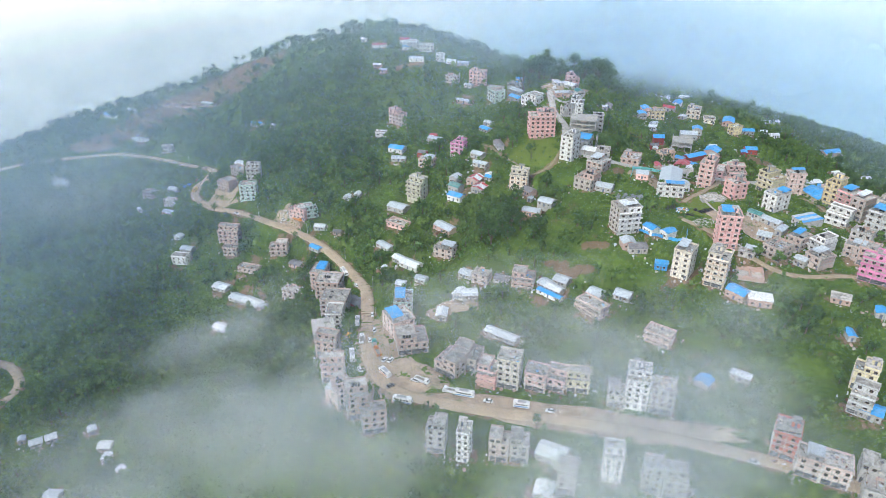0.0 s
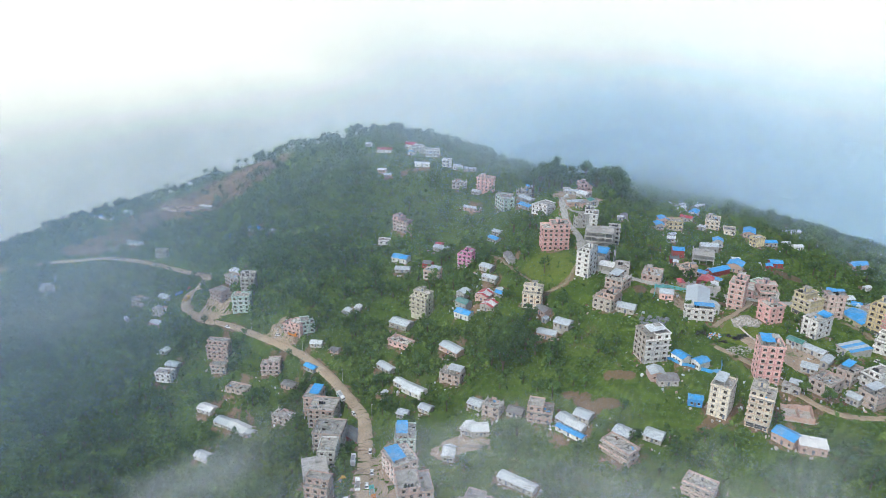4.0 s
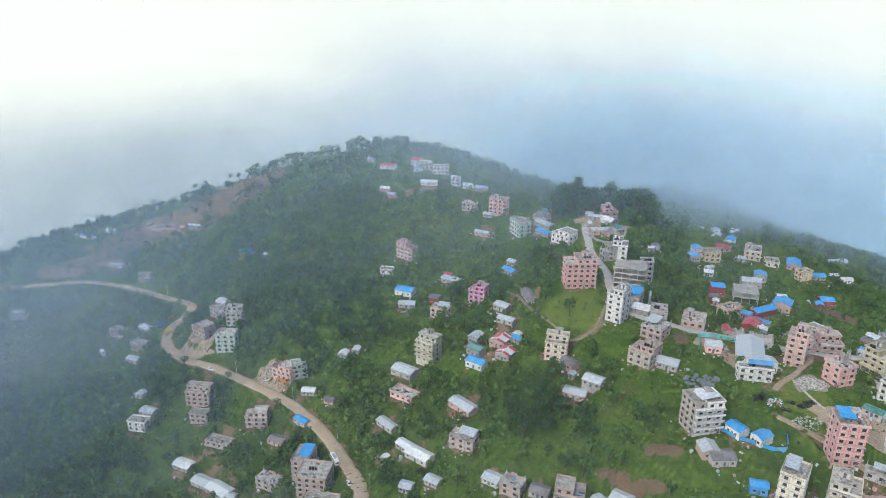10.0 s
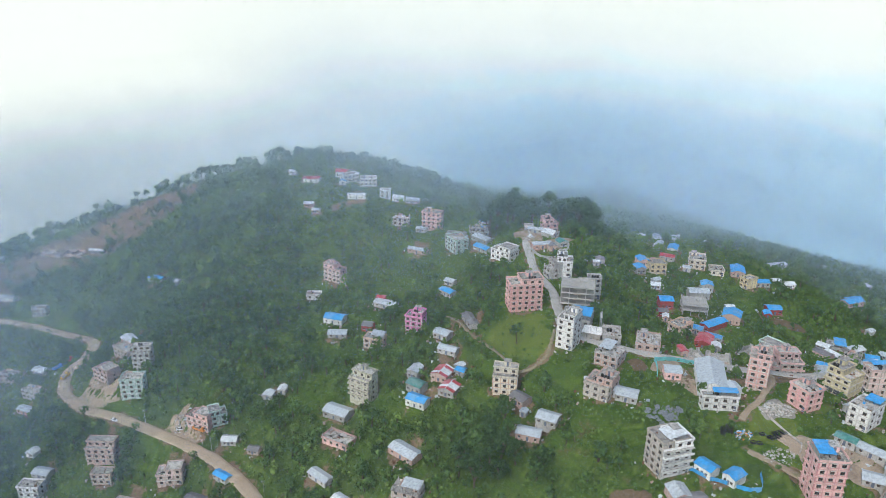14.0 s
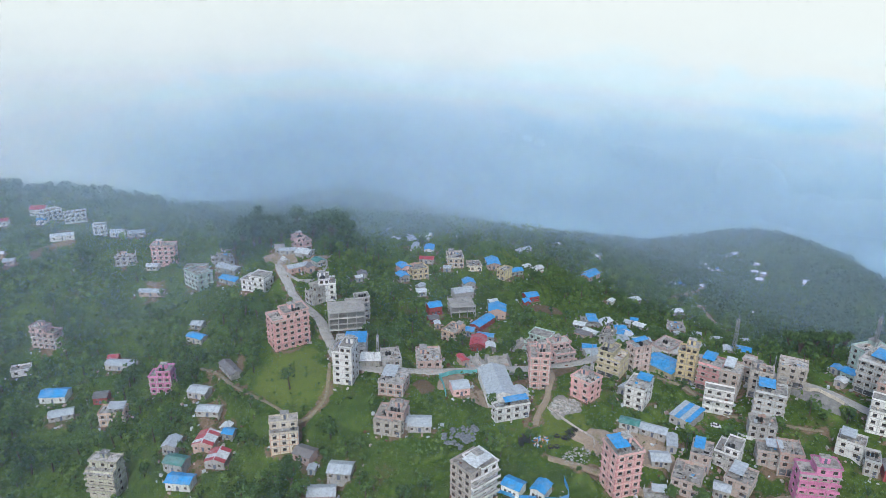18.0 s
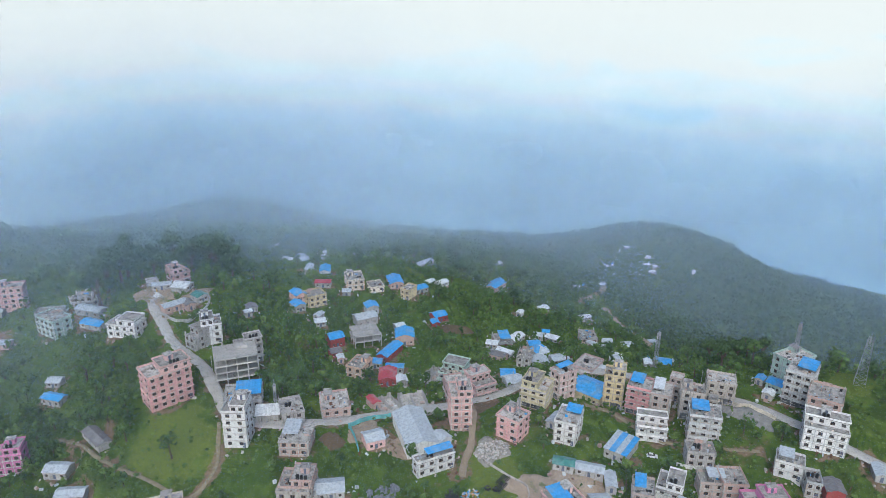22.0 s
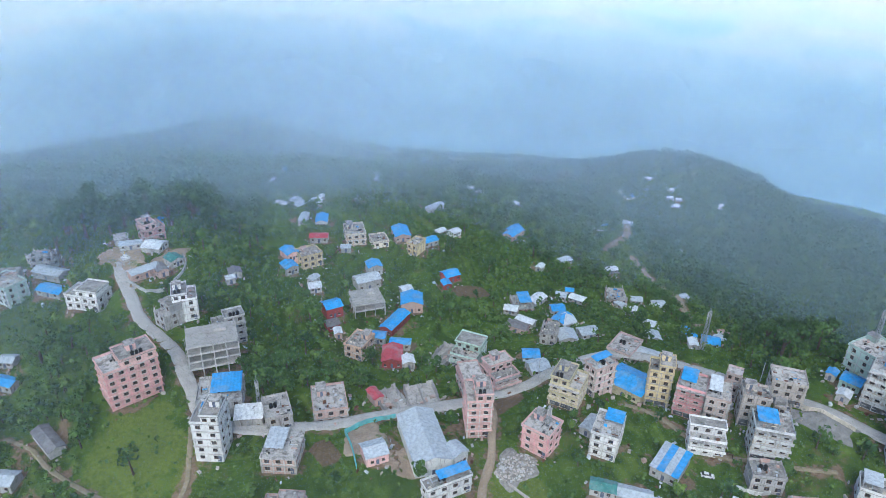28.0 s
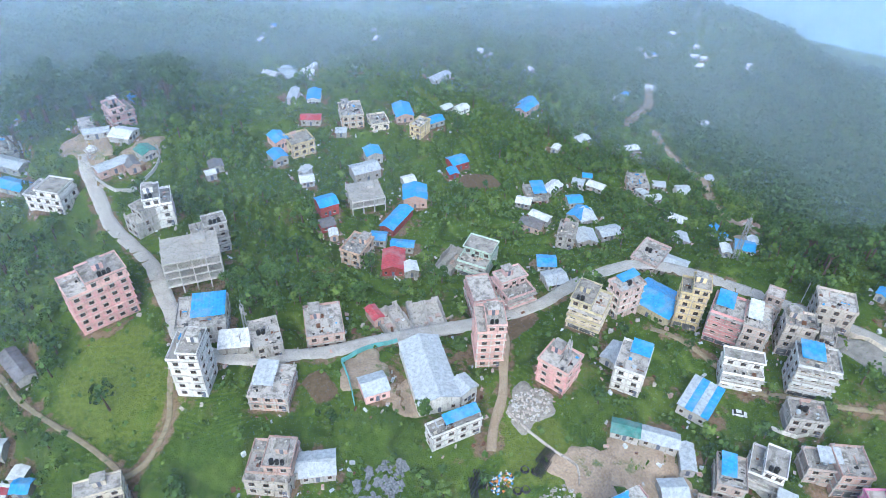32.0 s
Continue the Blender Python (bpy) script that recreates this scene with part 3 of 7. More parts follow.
hut_at(53, 384, -34, 3.5, 4.0, "tin", "concrete", 2.5)
hut_at(99, 329, 3, 7.7, 8.0, "tin", "brick", 4.0)
hut_at(103, 325, 2, 10.2, 8.0, "dark", "concrete", 3.5)
hut_at(96, 379, -28, 9.7, 8.0, "tin", "concrete", 3.5)
block_at(87, 385, -39, 11.0, 9.0, "brick", 3, "pstc")
hut_at(15, 321, 5, 8.5, 8.0, "white", "concrete", 3.5)
hut_at(10, 324, -25, 7.3, 8.0, "white", "concrete", 3.5)
hut_at(0, 305, -7, 6.2, 9.0, "white", "concrete", 3.5)
block_at(22, 334, -27, 8.9, 6.6, "brickgrey", 2, "c")
hut_at(33, 330, -24, 8.4, 7.0, "dark", "concrete", 3.0)
hut_at(14, 342, -32, 8.1, 7.0, "tin", "concrete", 3.0)
hut_at(56, 318, -48, 8.9, 8.0, "tin", "concrete", 3.0)
hut_at(59, 312, -43, 9.9, 6.0, "white", "concrete", 3.0)
hut_at(56, 308, -43, 15.0, 4.0, "blue", "whitewall", 2.5)
hut_at(64, 319, -36, 8.6, 8.0, "tin", "concrete", 3.0)
hut_at(26, 283, -36, 9.8, 6.0, "white", "concrete", 3.0)
hut_at(33, 278, -36, 8.9, 6.0, "white", "concrete", 3.0)
hut_at(79, 303, -41, 8.4, 8.0, "tin", "concrete", 3.0)
hut_at(91, 297, -33, 8.7, 8.0, "tin", "concrete", 3.0)
hut_at(114, 239, -43, 6.9, 7.0, "blue", "concrete", 3.0)
hut_at(130, 240, -35, 8.9, 5.0, "white", "concrete", 3.0)
hut_at(181, 254, -8, 4.1, 7.0, "blue", "concrete", 3.0)
hut_at(198, 263, -25, 5.0, 7.0, "blue", "concrete", 3.0)
hut_at(186, 275, -27, 8.9, 6.0, "brickflat", "brick", 3.0)
hut_at(-240, 308, 28, 7.6, 6.0, "tin", "concrete", 3.0)
hut_at(-233, 312, 33, 6.9, 6.0, "white", "concrete", 3.0)
hut_at(-209, 315, 30, 5.5, 6.0, "white", "concrete", 3.0)
hut_at(-195, 301, -1, 7.7, 7.0, "white", "concrete", 3.0)
hut_at(-189, 290, -2, 5.3, 6.0, "white", "concrete", 3.0)
hut_at(-172, 273, -27, 5.0, 5.0, "white", "concrete", 3.0)
hut_at(-209, 266, -6, 8.6, 8.0, "tin", "concrete", 3.0)
hut_at(-251, 312, 22, 4.6, 5.0, "tin", "concrete", 3.0)
hut_at(-36, 688, -13, 9.8, 9.0, "red", "whitewall", 5.0)
hut_at(-60, 680, -6, 13.9, 7.0, "red", "whitewall", 3.5)
block_at(-30, 678, 31, 13.3, 7.4, "white", 2, "p")
block_at(-15, 673, -0, 13.2, 7.4, "white", 2, "p")
hut_at(-24, 652, -5, 14.2, 6.0, "white", "whitewall", 3.5)
hut_at(-35, 672, -6, 5.9, 7.0, "blue", "whitewall", 3.0)
hut_at(-76, 694, -12, 6.3, 6.0, "white", "whitewall", 3.0)
block_at(-2, 653, -14, 7.3, 5.7, "white", 2, "p")
hut_at(8, 651, -19, 8.4, 7.0, "white", "whitewall", 3.5)
hut_at(19, 647, -12, 11.0, 7.0, "tin", "concrete", 3.0)
hut_at(-60, 648, -10, 7.8, 6.0, "white", "brick", 3.0)
hut_at(-54, 638, -10, 6.7, 6.0, "tin", "brick", 3.0)
block_at(9, 614, -21, 10.9, 6.6, "concrete", 2, "c")
hut_at(19, 579, -30, 15.0, 6.0, "tin", "brick", 3.0)
hut_at(23, 602, -29, 7.8, 6.0, "tin", "concrete", 3.0)
block_at(-78, 385, -10, 8.5, 12.6, "brick", 4, "pB")
block_at(-70, 371, -8, 14.5, 13.0, "brick", 4, "pt")
block_at(-61, 338, -6, 14.5, 13.0, "brickgrey", 4, "pc")
hut_at(-49, 342, -43, 15.0, 8.0, "dark", "redwall", 4.0)
block_at(-59, 321, -1, 8.4, 11.4, "white", 3, "pc")
frame_at(-62, 302, 16, 11.5, 14.0, "concrete", 3, "c")
block_at(-57, 284, -13, 10.4, 7.1, "brick", 4, "pc")
block_at(-51, 261, 3, 10.1, 7.3, "brick", 4, "pc")
hut_at(-48, 248, -20, 5.8, 12.0, "white", "pinkwhite", 8.0)
block_at(-44, 242, 30, 7.3, 6.8, "pinkwhite", 5, "pst")
block_at(-37, 236, 13, 9.1, 9.3, "brick", 5, "ptc")
block_at(-29, 227, 11, 10.1, 6.7, "brick", 4, "pc")
block_at(-21, 320, 1, 9.7, 13.0, "mint", 3, "pB")
block_at(-22, 296, 29, 11.7, 13.0, "pinkwhite", 3, "ptB")
block_at(-15, 277, 11, 14.5, 13.0, "brick", 3, "ptc")
block_at(5, 257, -35, 11.1, 12.7, "brickgrey", 3, "pc")
block_at(12, 262, -23, 11.6, 10.8, "brickgrey", 3, "pc")
block_at(21, 246, -22, 7.9, 8.2, "salmon", 4, "pb")
block_at(30, 246, -17, 9.7, 9.0, "cream", 5, "pw")
block_at(42, 244, -20, 9.2, 8.2, "pink", 3, "pc")
block_at(51, 244, -23, 8.2, 8.2, "pink", 3, "pc")
block_at(60, 243, -9, 9.8, 7.4, "yellow", 3, "p")
block_at(75, 233, -14, 7.7, 8.2, "concrete", 3, "pc")
block_at(83, 232, -15, 9.3, 9.8, "white", 6, "ps")
block_at(93, 229, -18, 9.6, 9.0, "concrete", 4, "pc")
block_at(-2, 213, -10, 7.5, 7.4, "concrete", 5, "p")
block_at(9, 208, -14, 4.9, 7.4, "white", 5, "ps")
block_at(23, 207, -11, 7.4, 7.4, "brickgrey", 4, "pc")
block_at(31, 206, -10, 7.1, 7.4, "concrete", 4, "pc")
hut_at(44, 205, -26, 12.1, 9.0, "white", "concrete", 4.0)
block_at(48, 193, -14, 7.1, 7.4, "concrete", 4, "pc")
block_at(66, 197, -12, 7.3, 7.4, "white", 5, "pw")
block_at(80, 192, -14, 6.9, 7.4, "concrete", 4, "pc")
block_at(88, 190, -12, 8.7, 8.2, "concrete", 4, "p")
hut_at(39, 190, -19, 7.5, 8.0, "white", "concrete", 4.0)
block_at(135, 205, -30, 9.2, 10.7, "redbrick", 4, "psw")
block_at(140, 195, -28, 8.7, 7.9, "pinkwhite", 3, "pcT")
block_at(149, 192, -26, 9.7, 9.4, "pinkwhite", 3, "pc")
block_at(164, 193, -29, 8.7, 8.9, "concrete", 3, "pc")
block_at(170, 219, -37, 8.3, 8.6, "greywhite", 4, "pcb")
block_at(176, 230, -34, 8.7, 8.3, "yellow", 4, "ps")
hut_at(173, 216, -35, 9.3, 8.2, "blue", "concrete", 4.0)
block_at(160, 183, -27, 8.5, 8.2, "concrete", 3, "pc")


ROADS = [  # name, half width, centre line
    ("dirt_road", 3.3, [(-520, 600), (-392, 627), (-345, 634), (-308, 635), (-261, 619), (-220, 592), (-202, 573), (-200, 552), (-205, 538), (-198, 513), (-177, 486), (-154, 471), (-131, 456), (-103, 438), (-87, 425), (-71, 406), (-57, 382), (-46, 357), (-42, 331), (-39, 302), (-34, 265), (-21, 243), (0, 233), (28, 226), (52, 222), (85, 214), (117, 203), (148, 192), (190, 176)]),
    ("concrete_road", 2.3, [(85, 540), (83, 530), (82, 513), (81, 496), (84, 482), (86, 471), (85, 462), (84, 450), (83, 440), (86, 430), (96, 421), (106, 416), (117, 411), (127, 409), (138, 406), (153, 401), (160, 398), (173, 394), (186, 392), (198, 393), (215, 393), (231, 389), (240, 377), (246, 357), (253, 328), (255, 316), (255, 302), (256, 294), (256, 282), (258, 270), (262, 245)]),
    ("footpath", 0.8, [(28, 480), (35, 464), (37, 453), (42, 439), (48, 426), (52, 416), (54, 408), (50, 396)]),
    ("footpath", 0.8, [(78, 434), (76, 429), (73, 422), (70, 415), (65, 410), (59, 407), (54, 408)]),
    ("dirt_track", 1.3, [(168, 393), (165, 386), (156, 376), (149, 368), (141, 362), (135, 356)]),
    ("dirt_track", 2.0, [(412, 520), (393, 483), (394, 465), (366, 439), (346, 416), (327, 395), (290, 385)]),
    ("dirt_track", 3.0, [(577, 651), (496, 588), (454, 557), (412, 536), (389, 524)]),
    ("dirt_track", 3.0, [(-380, 388), (-324, 381), (-297, 375), (-285, 369), (-275, 358), (-275, 349), (-280, 340), (-294, 326), (-340, 300)]),
    ("dirt_track", 1.6, [(130, 340), (144, 325), (154, 309), (166, 294), (180, 290), (195, 289), (207, 281), (218, 272), (235, 262)]),
    ("footpath", 0.9, [(205, 362), (209, 354), (210, 342), (211, 329), (218, 321), (226, 311), (234, 302)]),
]
PATCHES = [  # name, x, y, half lengths, turn, material
    ("plaza", 88, 545, 9, 14, 5, "dust"), ("plaza", 104, 530, 10, 6, 35, "dust"),
    ("play_yard", 166, 330, 10, 13, 40, "dust"), ("bare_yard", 152, 338, 7, 9, 40, "dust"), ("school_yard", 122, 398, 7, 9, -25, "dust"),
    ("rubble_ground", 153, 361, 8, 6, 30, "rubble"), ("bare_ground", 235, 484, 11, 6, -10, "soil"),
    ("ploughed_field", 72, 320, 9, 3.2, -25, "soil"), ("ploughed_field", 83, 333, 8, 2.6, -20, "soil"), ("ploughed_field", 108, 400, 4, 6, 0, "soil"), ("ploughed_field", 62, 328, 8, 2.5, -25, "soil"),
    ("ploughed_field", 120, 300, 14, 3, 25, "soil"), ("ploughed_field", 140, 300, 9, 2.5, 15, "soil"),
    ("bare_slope", -212, 700, 62, 30, 20, "scar"), ("bare_slope", -285, 686, 48, 20, 15, "scar"), ("bare_slope", -40, 640, 25, 4, 20, "scar"), ("bare_slope", -330, 655, 40, 12, 10, "scar"),
    ("street_yard", -30, 290, 12, 30, 5, "dust"), ("street_yard", -20, 252, 22, 14, -40, "dust"), ("street_yard", 60, 222, 60, 8, -12, "dust"), ("house_yard", -168, 495, 18, 14, -30, "dust"), ("house_yard", -112, 452, 11, 9, -40, "dust"),
    ("parking", 248, 316, 4.5, 12, 8, "gravel"), ("bare_ground", 172, 388, 9, 4, 10, "soil"), ("bare_slope", 300, 262, 18, 8, 20, "scar"), ("bare_slope", 700, 850, 110, 34, -10, "scar"), ("bare_slope", 800, 960, 130, 40, 0, "scar"),
    ("garden_plot", 128, 384, 8, 6, 20, "dust"), ("bare_ground", 5, 312, 14, 8, 10, "dust"), ("trampled_grass", 140, 348, 9, 7, 30, "dry"),
    ("meadow", 60, 436, 17, 24, -20, "dry"), ("meadow", 72, 425, 8, 14, -30, "dry"), ("meadow", 145, 350, 12, 15, 20, "dry"), ("meadow", 150, 575, 6, 12, 10, "dry"), ("meadow", 255, 555, 6, 20, 20, "dry"), ("meadow", 300, 300, 20, 10, 20, "dry"), ("meadow", 215, 600, 18, 7, 20, "dry"),
]

# ---- the lie of the land ----
HILLS = [(748, 735, 104, 128), (424, 1279, 54, 105), (140, 1120, 70, 180), (570, 1030, 34, 110), (160, 1330, 22, 230), (930, 620, 28, 170), (60, 520, 363, 380), (300, 930, -29, 200), (1150, 1300, 24, 350), (650, 1050, -9, 200), (0, 1050, -29, 220), (-350, 1000, 14, 300), (1300, 750, -30, 250), (600, 250, -35, 250), (-550, 450, 60, 250)]
SWELLS = {190: (-11, -11, -16, -4, 9, 2, 13, 38, 23, 21, -11),
          300: (-19, -22, -39, -17, -17, -12, 14, 24, -12, 6, -11),
          410: (-26, -15, -41, -33, -22, -13, -13, -7, -10, 2, -10),
          520: (-15, -26, -23, -21, -25, -11, -16, -7, 5, 7, -16),
          630: (17, -37, -41, -17, -18, -24, -10, -2, 3, 4, -27),
          740: (6, 36, 33, 24, 9, -23, -13, -2, 4, -1, -29),
          850: (4, -30, -18, -5, -9, -2, 8, 11, 10, -6, -14)}
KNOLLS = {265: (-4, 3, 9, -2, -11, -1, -5, 10, 14),
          330: (-8, 9, -6, -10, 4, 3, -4, 7, 8),
          395: (-11, -10, -9, 2, 4, 0, 5, 0, -2),
          460: (5, 6, -4, 2, 2, -16, -10, -6, -2),
          525: (11, 3, -8, -15, 13, -1, 3, -4, -1),
          590: (-2, -3, -5, -3, 8, -3, 8, 3, 0)}


def swell(x, y):
    """The smooth height of the land: the ridge with the village, the hill behind it, the valleys round it."""
    x, y = np.asarray(x, float), np.asarray(y, float)
    z = np.full(np.broadcast(x, y).shape, -150.0)
    for cx, cy, h, s in HILLS:
        z = z + h * np.exp(-((x - cx) ** 2 + (y - cy) ** 2) / (2 * s * s))
    for rows, x0, step, s in ((SWELLS, -420, 110, 88.0), (KNOLLS, -170, 65, 44.0)):
        for cy, heights in rows.items():
            ey = np.exp(-((y - cy) ** 2) / (2 * s * s))
            for i, h in enumerate(heights):
                z = z + h * ey * np.exp(-((x - x0 - step * i) ** 2) / (2 * s * s))
    far = np.hypot(x - 60, y - 250)
    return z - 0.36 * np.clip(far - 1120, 0, None)


def ripple(x, y, size, seed=0.0):
    """Smooth noise on arrays, about -1 to 1."""
    x, y = np.asarray(x, float), np.asarray(y, float)
    k = 1.6 / size
    v = np.fromiter((noise.noise((p, q, 7.3 * seed)) for p, q in zip((x * k).ravel().tolist(), (y * k).ravel().tolist())), float, x.size)
    return np.clip(v * 1.7, -1.2, 1.2).reshape(x.shape)


def axis(lo, a, b, hi, step):
    mid = list(np.arange(a, b + 0.1, step))
    up, s, p = [], step, b
    while p < hi:
        s *= 1.13
        p += s
        up.append(p)
    down, s, p = [], step, a
    while p > lo:
        s *= 1.13
        p -= s
        down.append(p)
    return np.array(down[::-1] + mid + up)


def curve(points, step=4.0):
    """Points along a smooth line through the given ones."""
    out = []
    p = [points[0]] + list(points) + [points[-1]]
    for a, b, c, d in zip(p, p[1:], p[2:], p[3:]):
        a, b, c, d = (np.array(v, float) for v in (a, b, c, d))
        n = max(2, int(np.linalg.norm(c - b) / step))
        for i in range(n):
            t = i / n
            out.append(0.5 * (2 * b + (c - a) * t + (2 * a - 5 * b + 4 * c - d) * t * t + (3 * b - a - 3 * c + d) * t ** 3))
    out.append(np.array(points[-1], float))
    return np.array(out)


AX, AY = axis(-4600, -330, 430, 4600, 1.8), axis(-4400, 175, 745, 4600, 1.8)
GX, GY = np.meshgrid(AX, AY)
SMOOTH = swell(GX, GY)
rough_land = SMOOTH + 1.2 * ripple(GX, GY, 31.0, 1.0) + 0.5 * ripple(GX, GY, 9.0, 2.0)
distance_out = np.hypot(GX - 60, GY - 350)
rough_land += np.clip((distance_out - 450) / 400, 0, 1) * (5 * ripple(GX, GY, 120.0, 3.0) + 2.5 * ripple(GX, GY, 47.0, 4.0))
# terraces: fields stepped into the slope, with banks between
step_h = 2.4
s = (rough_land + 1.5 * ripple(GX, GY, 60.0, 5.0)) / step_h
f = s - np.floor(s)
bank = np.clip((f - 0.72) / 0.28, 0, 1)
stepped = rough_land + step_h * ((bank * bank * (3 - 2 * bank)) - f)
terrace = np.clip(0.95 + 0.6 * ripple(GX, GY, 85.0, 6.0), 0, 1) * np.clip((650 - distance_out) / 200, 0, 1)
LAND = rough_land + terrace * (stepped - rough_land)
BANK = terrace * np.clip(1 - np.abs(f - 0.86) / 0.16, 0, 1)
TREAD = terrace * np.clip(1 - np.abs(f - 0.60) / 0.12, 0, 1)


def settle(mask, height):
    """Lays the land at a height where mask is 1, and eases it out where it falls to 0."""
    global LAND
    LAND = LAND + mask * (height - LAND)


def soft(d, inner, outer):
    v = np.clip((outer - d) / (outer - inner), 0, 1)
    return v * v * (3 - 2 * v)


for name, x, y, a, b, turn, stuff in PATCHES:
    c, sn = math.cos(radians(turn)), math.sin(radians(turn))
    u, v = (GX - x) * c + (GY - y) * sn, -(GX - x) * sn + (GY - y) * c
    d = np.hypot(u / a, v / b)
    settle(soft(d, 1.05, 1.45), SMOOTH)
ROAD_LINES = []
for name, half, points in ROADS:
    line = curve(points)
    z = swell(line[:, 0], line[:, 1])
    for _ in range(6):
        z[1:-1] = (z[:-2] + 2 * z[1:-1] + z[2:]) / 4
    ROAD_LINES.append((name, half, line, z))
    x0, x1 = np.searchsorted(AX, [line[:, 0].min() - 20, line[:, 0].max() + 20])
    y0, y1 = np.searchsorted(AY, [line[:, 1].min() - 20, line[:, 1].max() + 20])
    sub = np.s_[y0:y1, x0:x1]
    best, height = np.full(GX[sub].shape, 1e9), np.zeros(GX[sub].shape)
    for (px, py), pz in zip(line, z):
        d = np.hypot(GX[sub] - px, GY[sub] - py)
        near = d < best
        best, height = np.where(near, d, best), np.where(near, pz, height)
    m = soft(best, half + 2.2, half + 6.5)
    LAND[sub] += m * (height - LAND[sub])


def ground_z(x, y):
    """The height of the finished land."""
    i = min(max(int(np.searchsorted(AX, x)) - 1, 0), len(AX) - 2)
    j = min(max(int(np.searchsorted(AY, y)) - 1, 0), len(AY) - 2)
    u, v = (x - AX[i]) / (AX[i + 1] - AX[i]), (y - AY[j]) / (AY[j + 1] - AY[j])
    return float((LAND[j, i] * (1 - u) + LAND[j, i + 1] * u) * (1 - v) + (LAND[j + 1, i] * (1 - u) + LAND[j + 1, i + 1] * u) * v)


BASES = []
for site in SITES:
    kind, x, y, yaw, w, d = site[:6]
    c, sn = math.cos(radians(yaw)), math.sin(radians(yaw))
    corners = [(x + c * a * w / 2 - sn * b * d / 2, y + sn * a * w / 2 + c * b * d / 2) for a in (-1, 1) for b in (-1, 1)]
    hs = [ground_z(*p) for p in corners]
    base = 0.3 * (sum(hs) / 4) + 0.7 * min(hs) + 0.25
    BASES.append(base)
    r = max(w, d)
    x0, x1 = np.searchsorted(AX, [x - r - 4, x + r + 4])
    y0, y1 = np.searchsorted(AY, [y - r - 4, y + r + 4])
    sub = np.s_[y0:y1, x0:x1]
    u, v = (GX[sub] - x) * c + (GY[sub] - y) * sn, -(GX[sub] - x) * sn + (GY[sub] - y) * c
    out = np.maximum(np.abs(u) - w / 2, np.abs(v) - d / 2)
    m = soft(out, 0.8, 4.0)
    LAND[sub] += m * np.minimum(base - 0.25 - LAND[sub], 0.6)

# where fields, cuts and meadows lie on the slope
COVER = {"dry": np.zeros(GX.shape), "soil": np.zeros(GX.shape), "scar": np.zeros(GX.shape)}
MESHED = ("dust", "gravel", "rubble")
for name, x, y, a, b, turn, soil in PATCHES:
    if soil in COVER:
        c, sn = math.cos(radians(turn)), math.sin(radians(turn))
        u, v = (GX - x) * c + (GY - y) * sn, -(GX - x) * sn + (GY - y) * c
        power = 4 if soil == "soil" else 2
        COVER[soil] = np.maximum(COVER[soil], (0.75 if soil == "dry" else 1.0) * soft((np.abs(u / a) ** power + np.abs(v / b) ** power) ** (1 / power), 0.55, 1.35))
for name, half, line, z in ROAD_LINES:
    x0, x1 = np.searchsorted(AX, [line[:, 0].min() - 12, line[:, 0].max() + 12])
    y0, y1 = np.searchsorted(AY, [line[:, 1].min() - 12, line[:, 1].max() + 12])
    sub = np.s_[y0:y1, x0:x1]
    near = np.full(GX[sub].shape, 1e9)
    for px, py in line:
        near = np.minimum(near, np.hypot(GX[sub] - px, GY[sub] - py))
    COVER["scar"][sub] = np.maximum(COVER["scar"][sub], 0.55 * soft(near, half + 0.5, half + 4.5))
for (kind, x, y, yaw, w, d), base in zip((t[:6] for t in SITES), BASES):
    r = 0.5 * max(w, d)
    x0, x1 = np.searchsorted(AX, [x - r - 9, x + r + 9])
    y0, y1 = np.searchsorted(AY, [y - r - 9, y + r + 9])
    sub = np.s_[y0:y1, x0:x1]
    COVER["scar"][sub] = np.maximum(COVER["scar"][sub], 0.52 * soft(np.hypot(GX[sub] - x, GY[sub] - y), r + 0.5, r + 6.0))


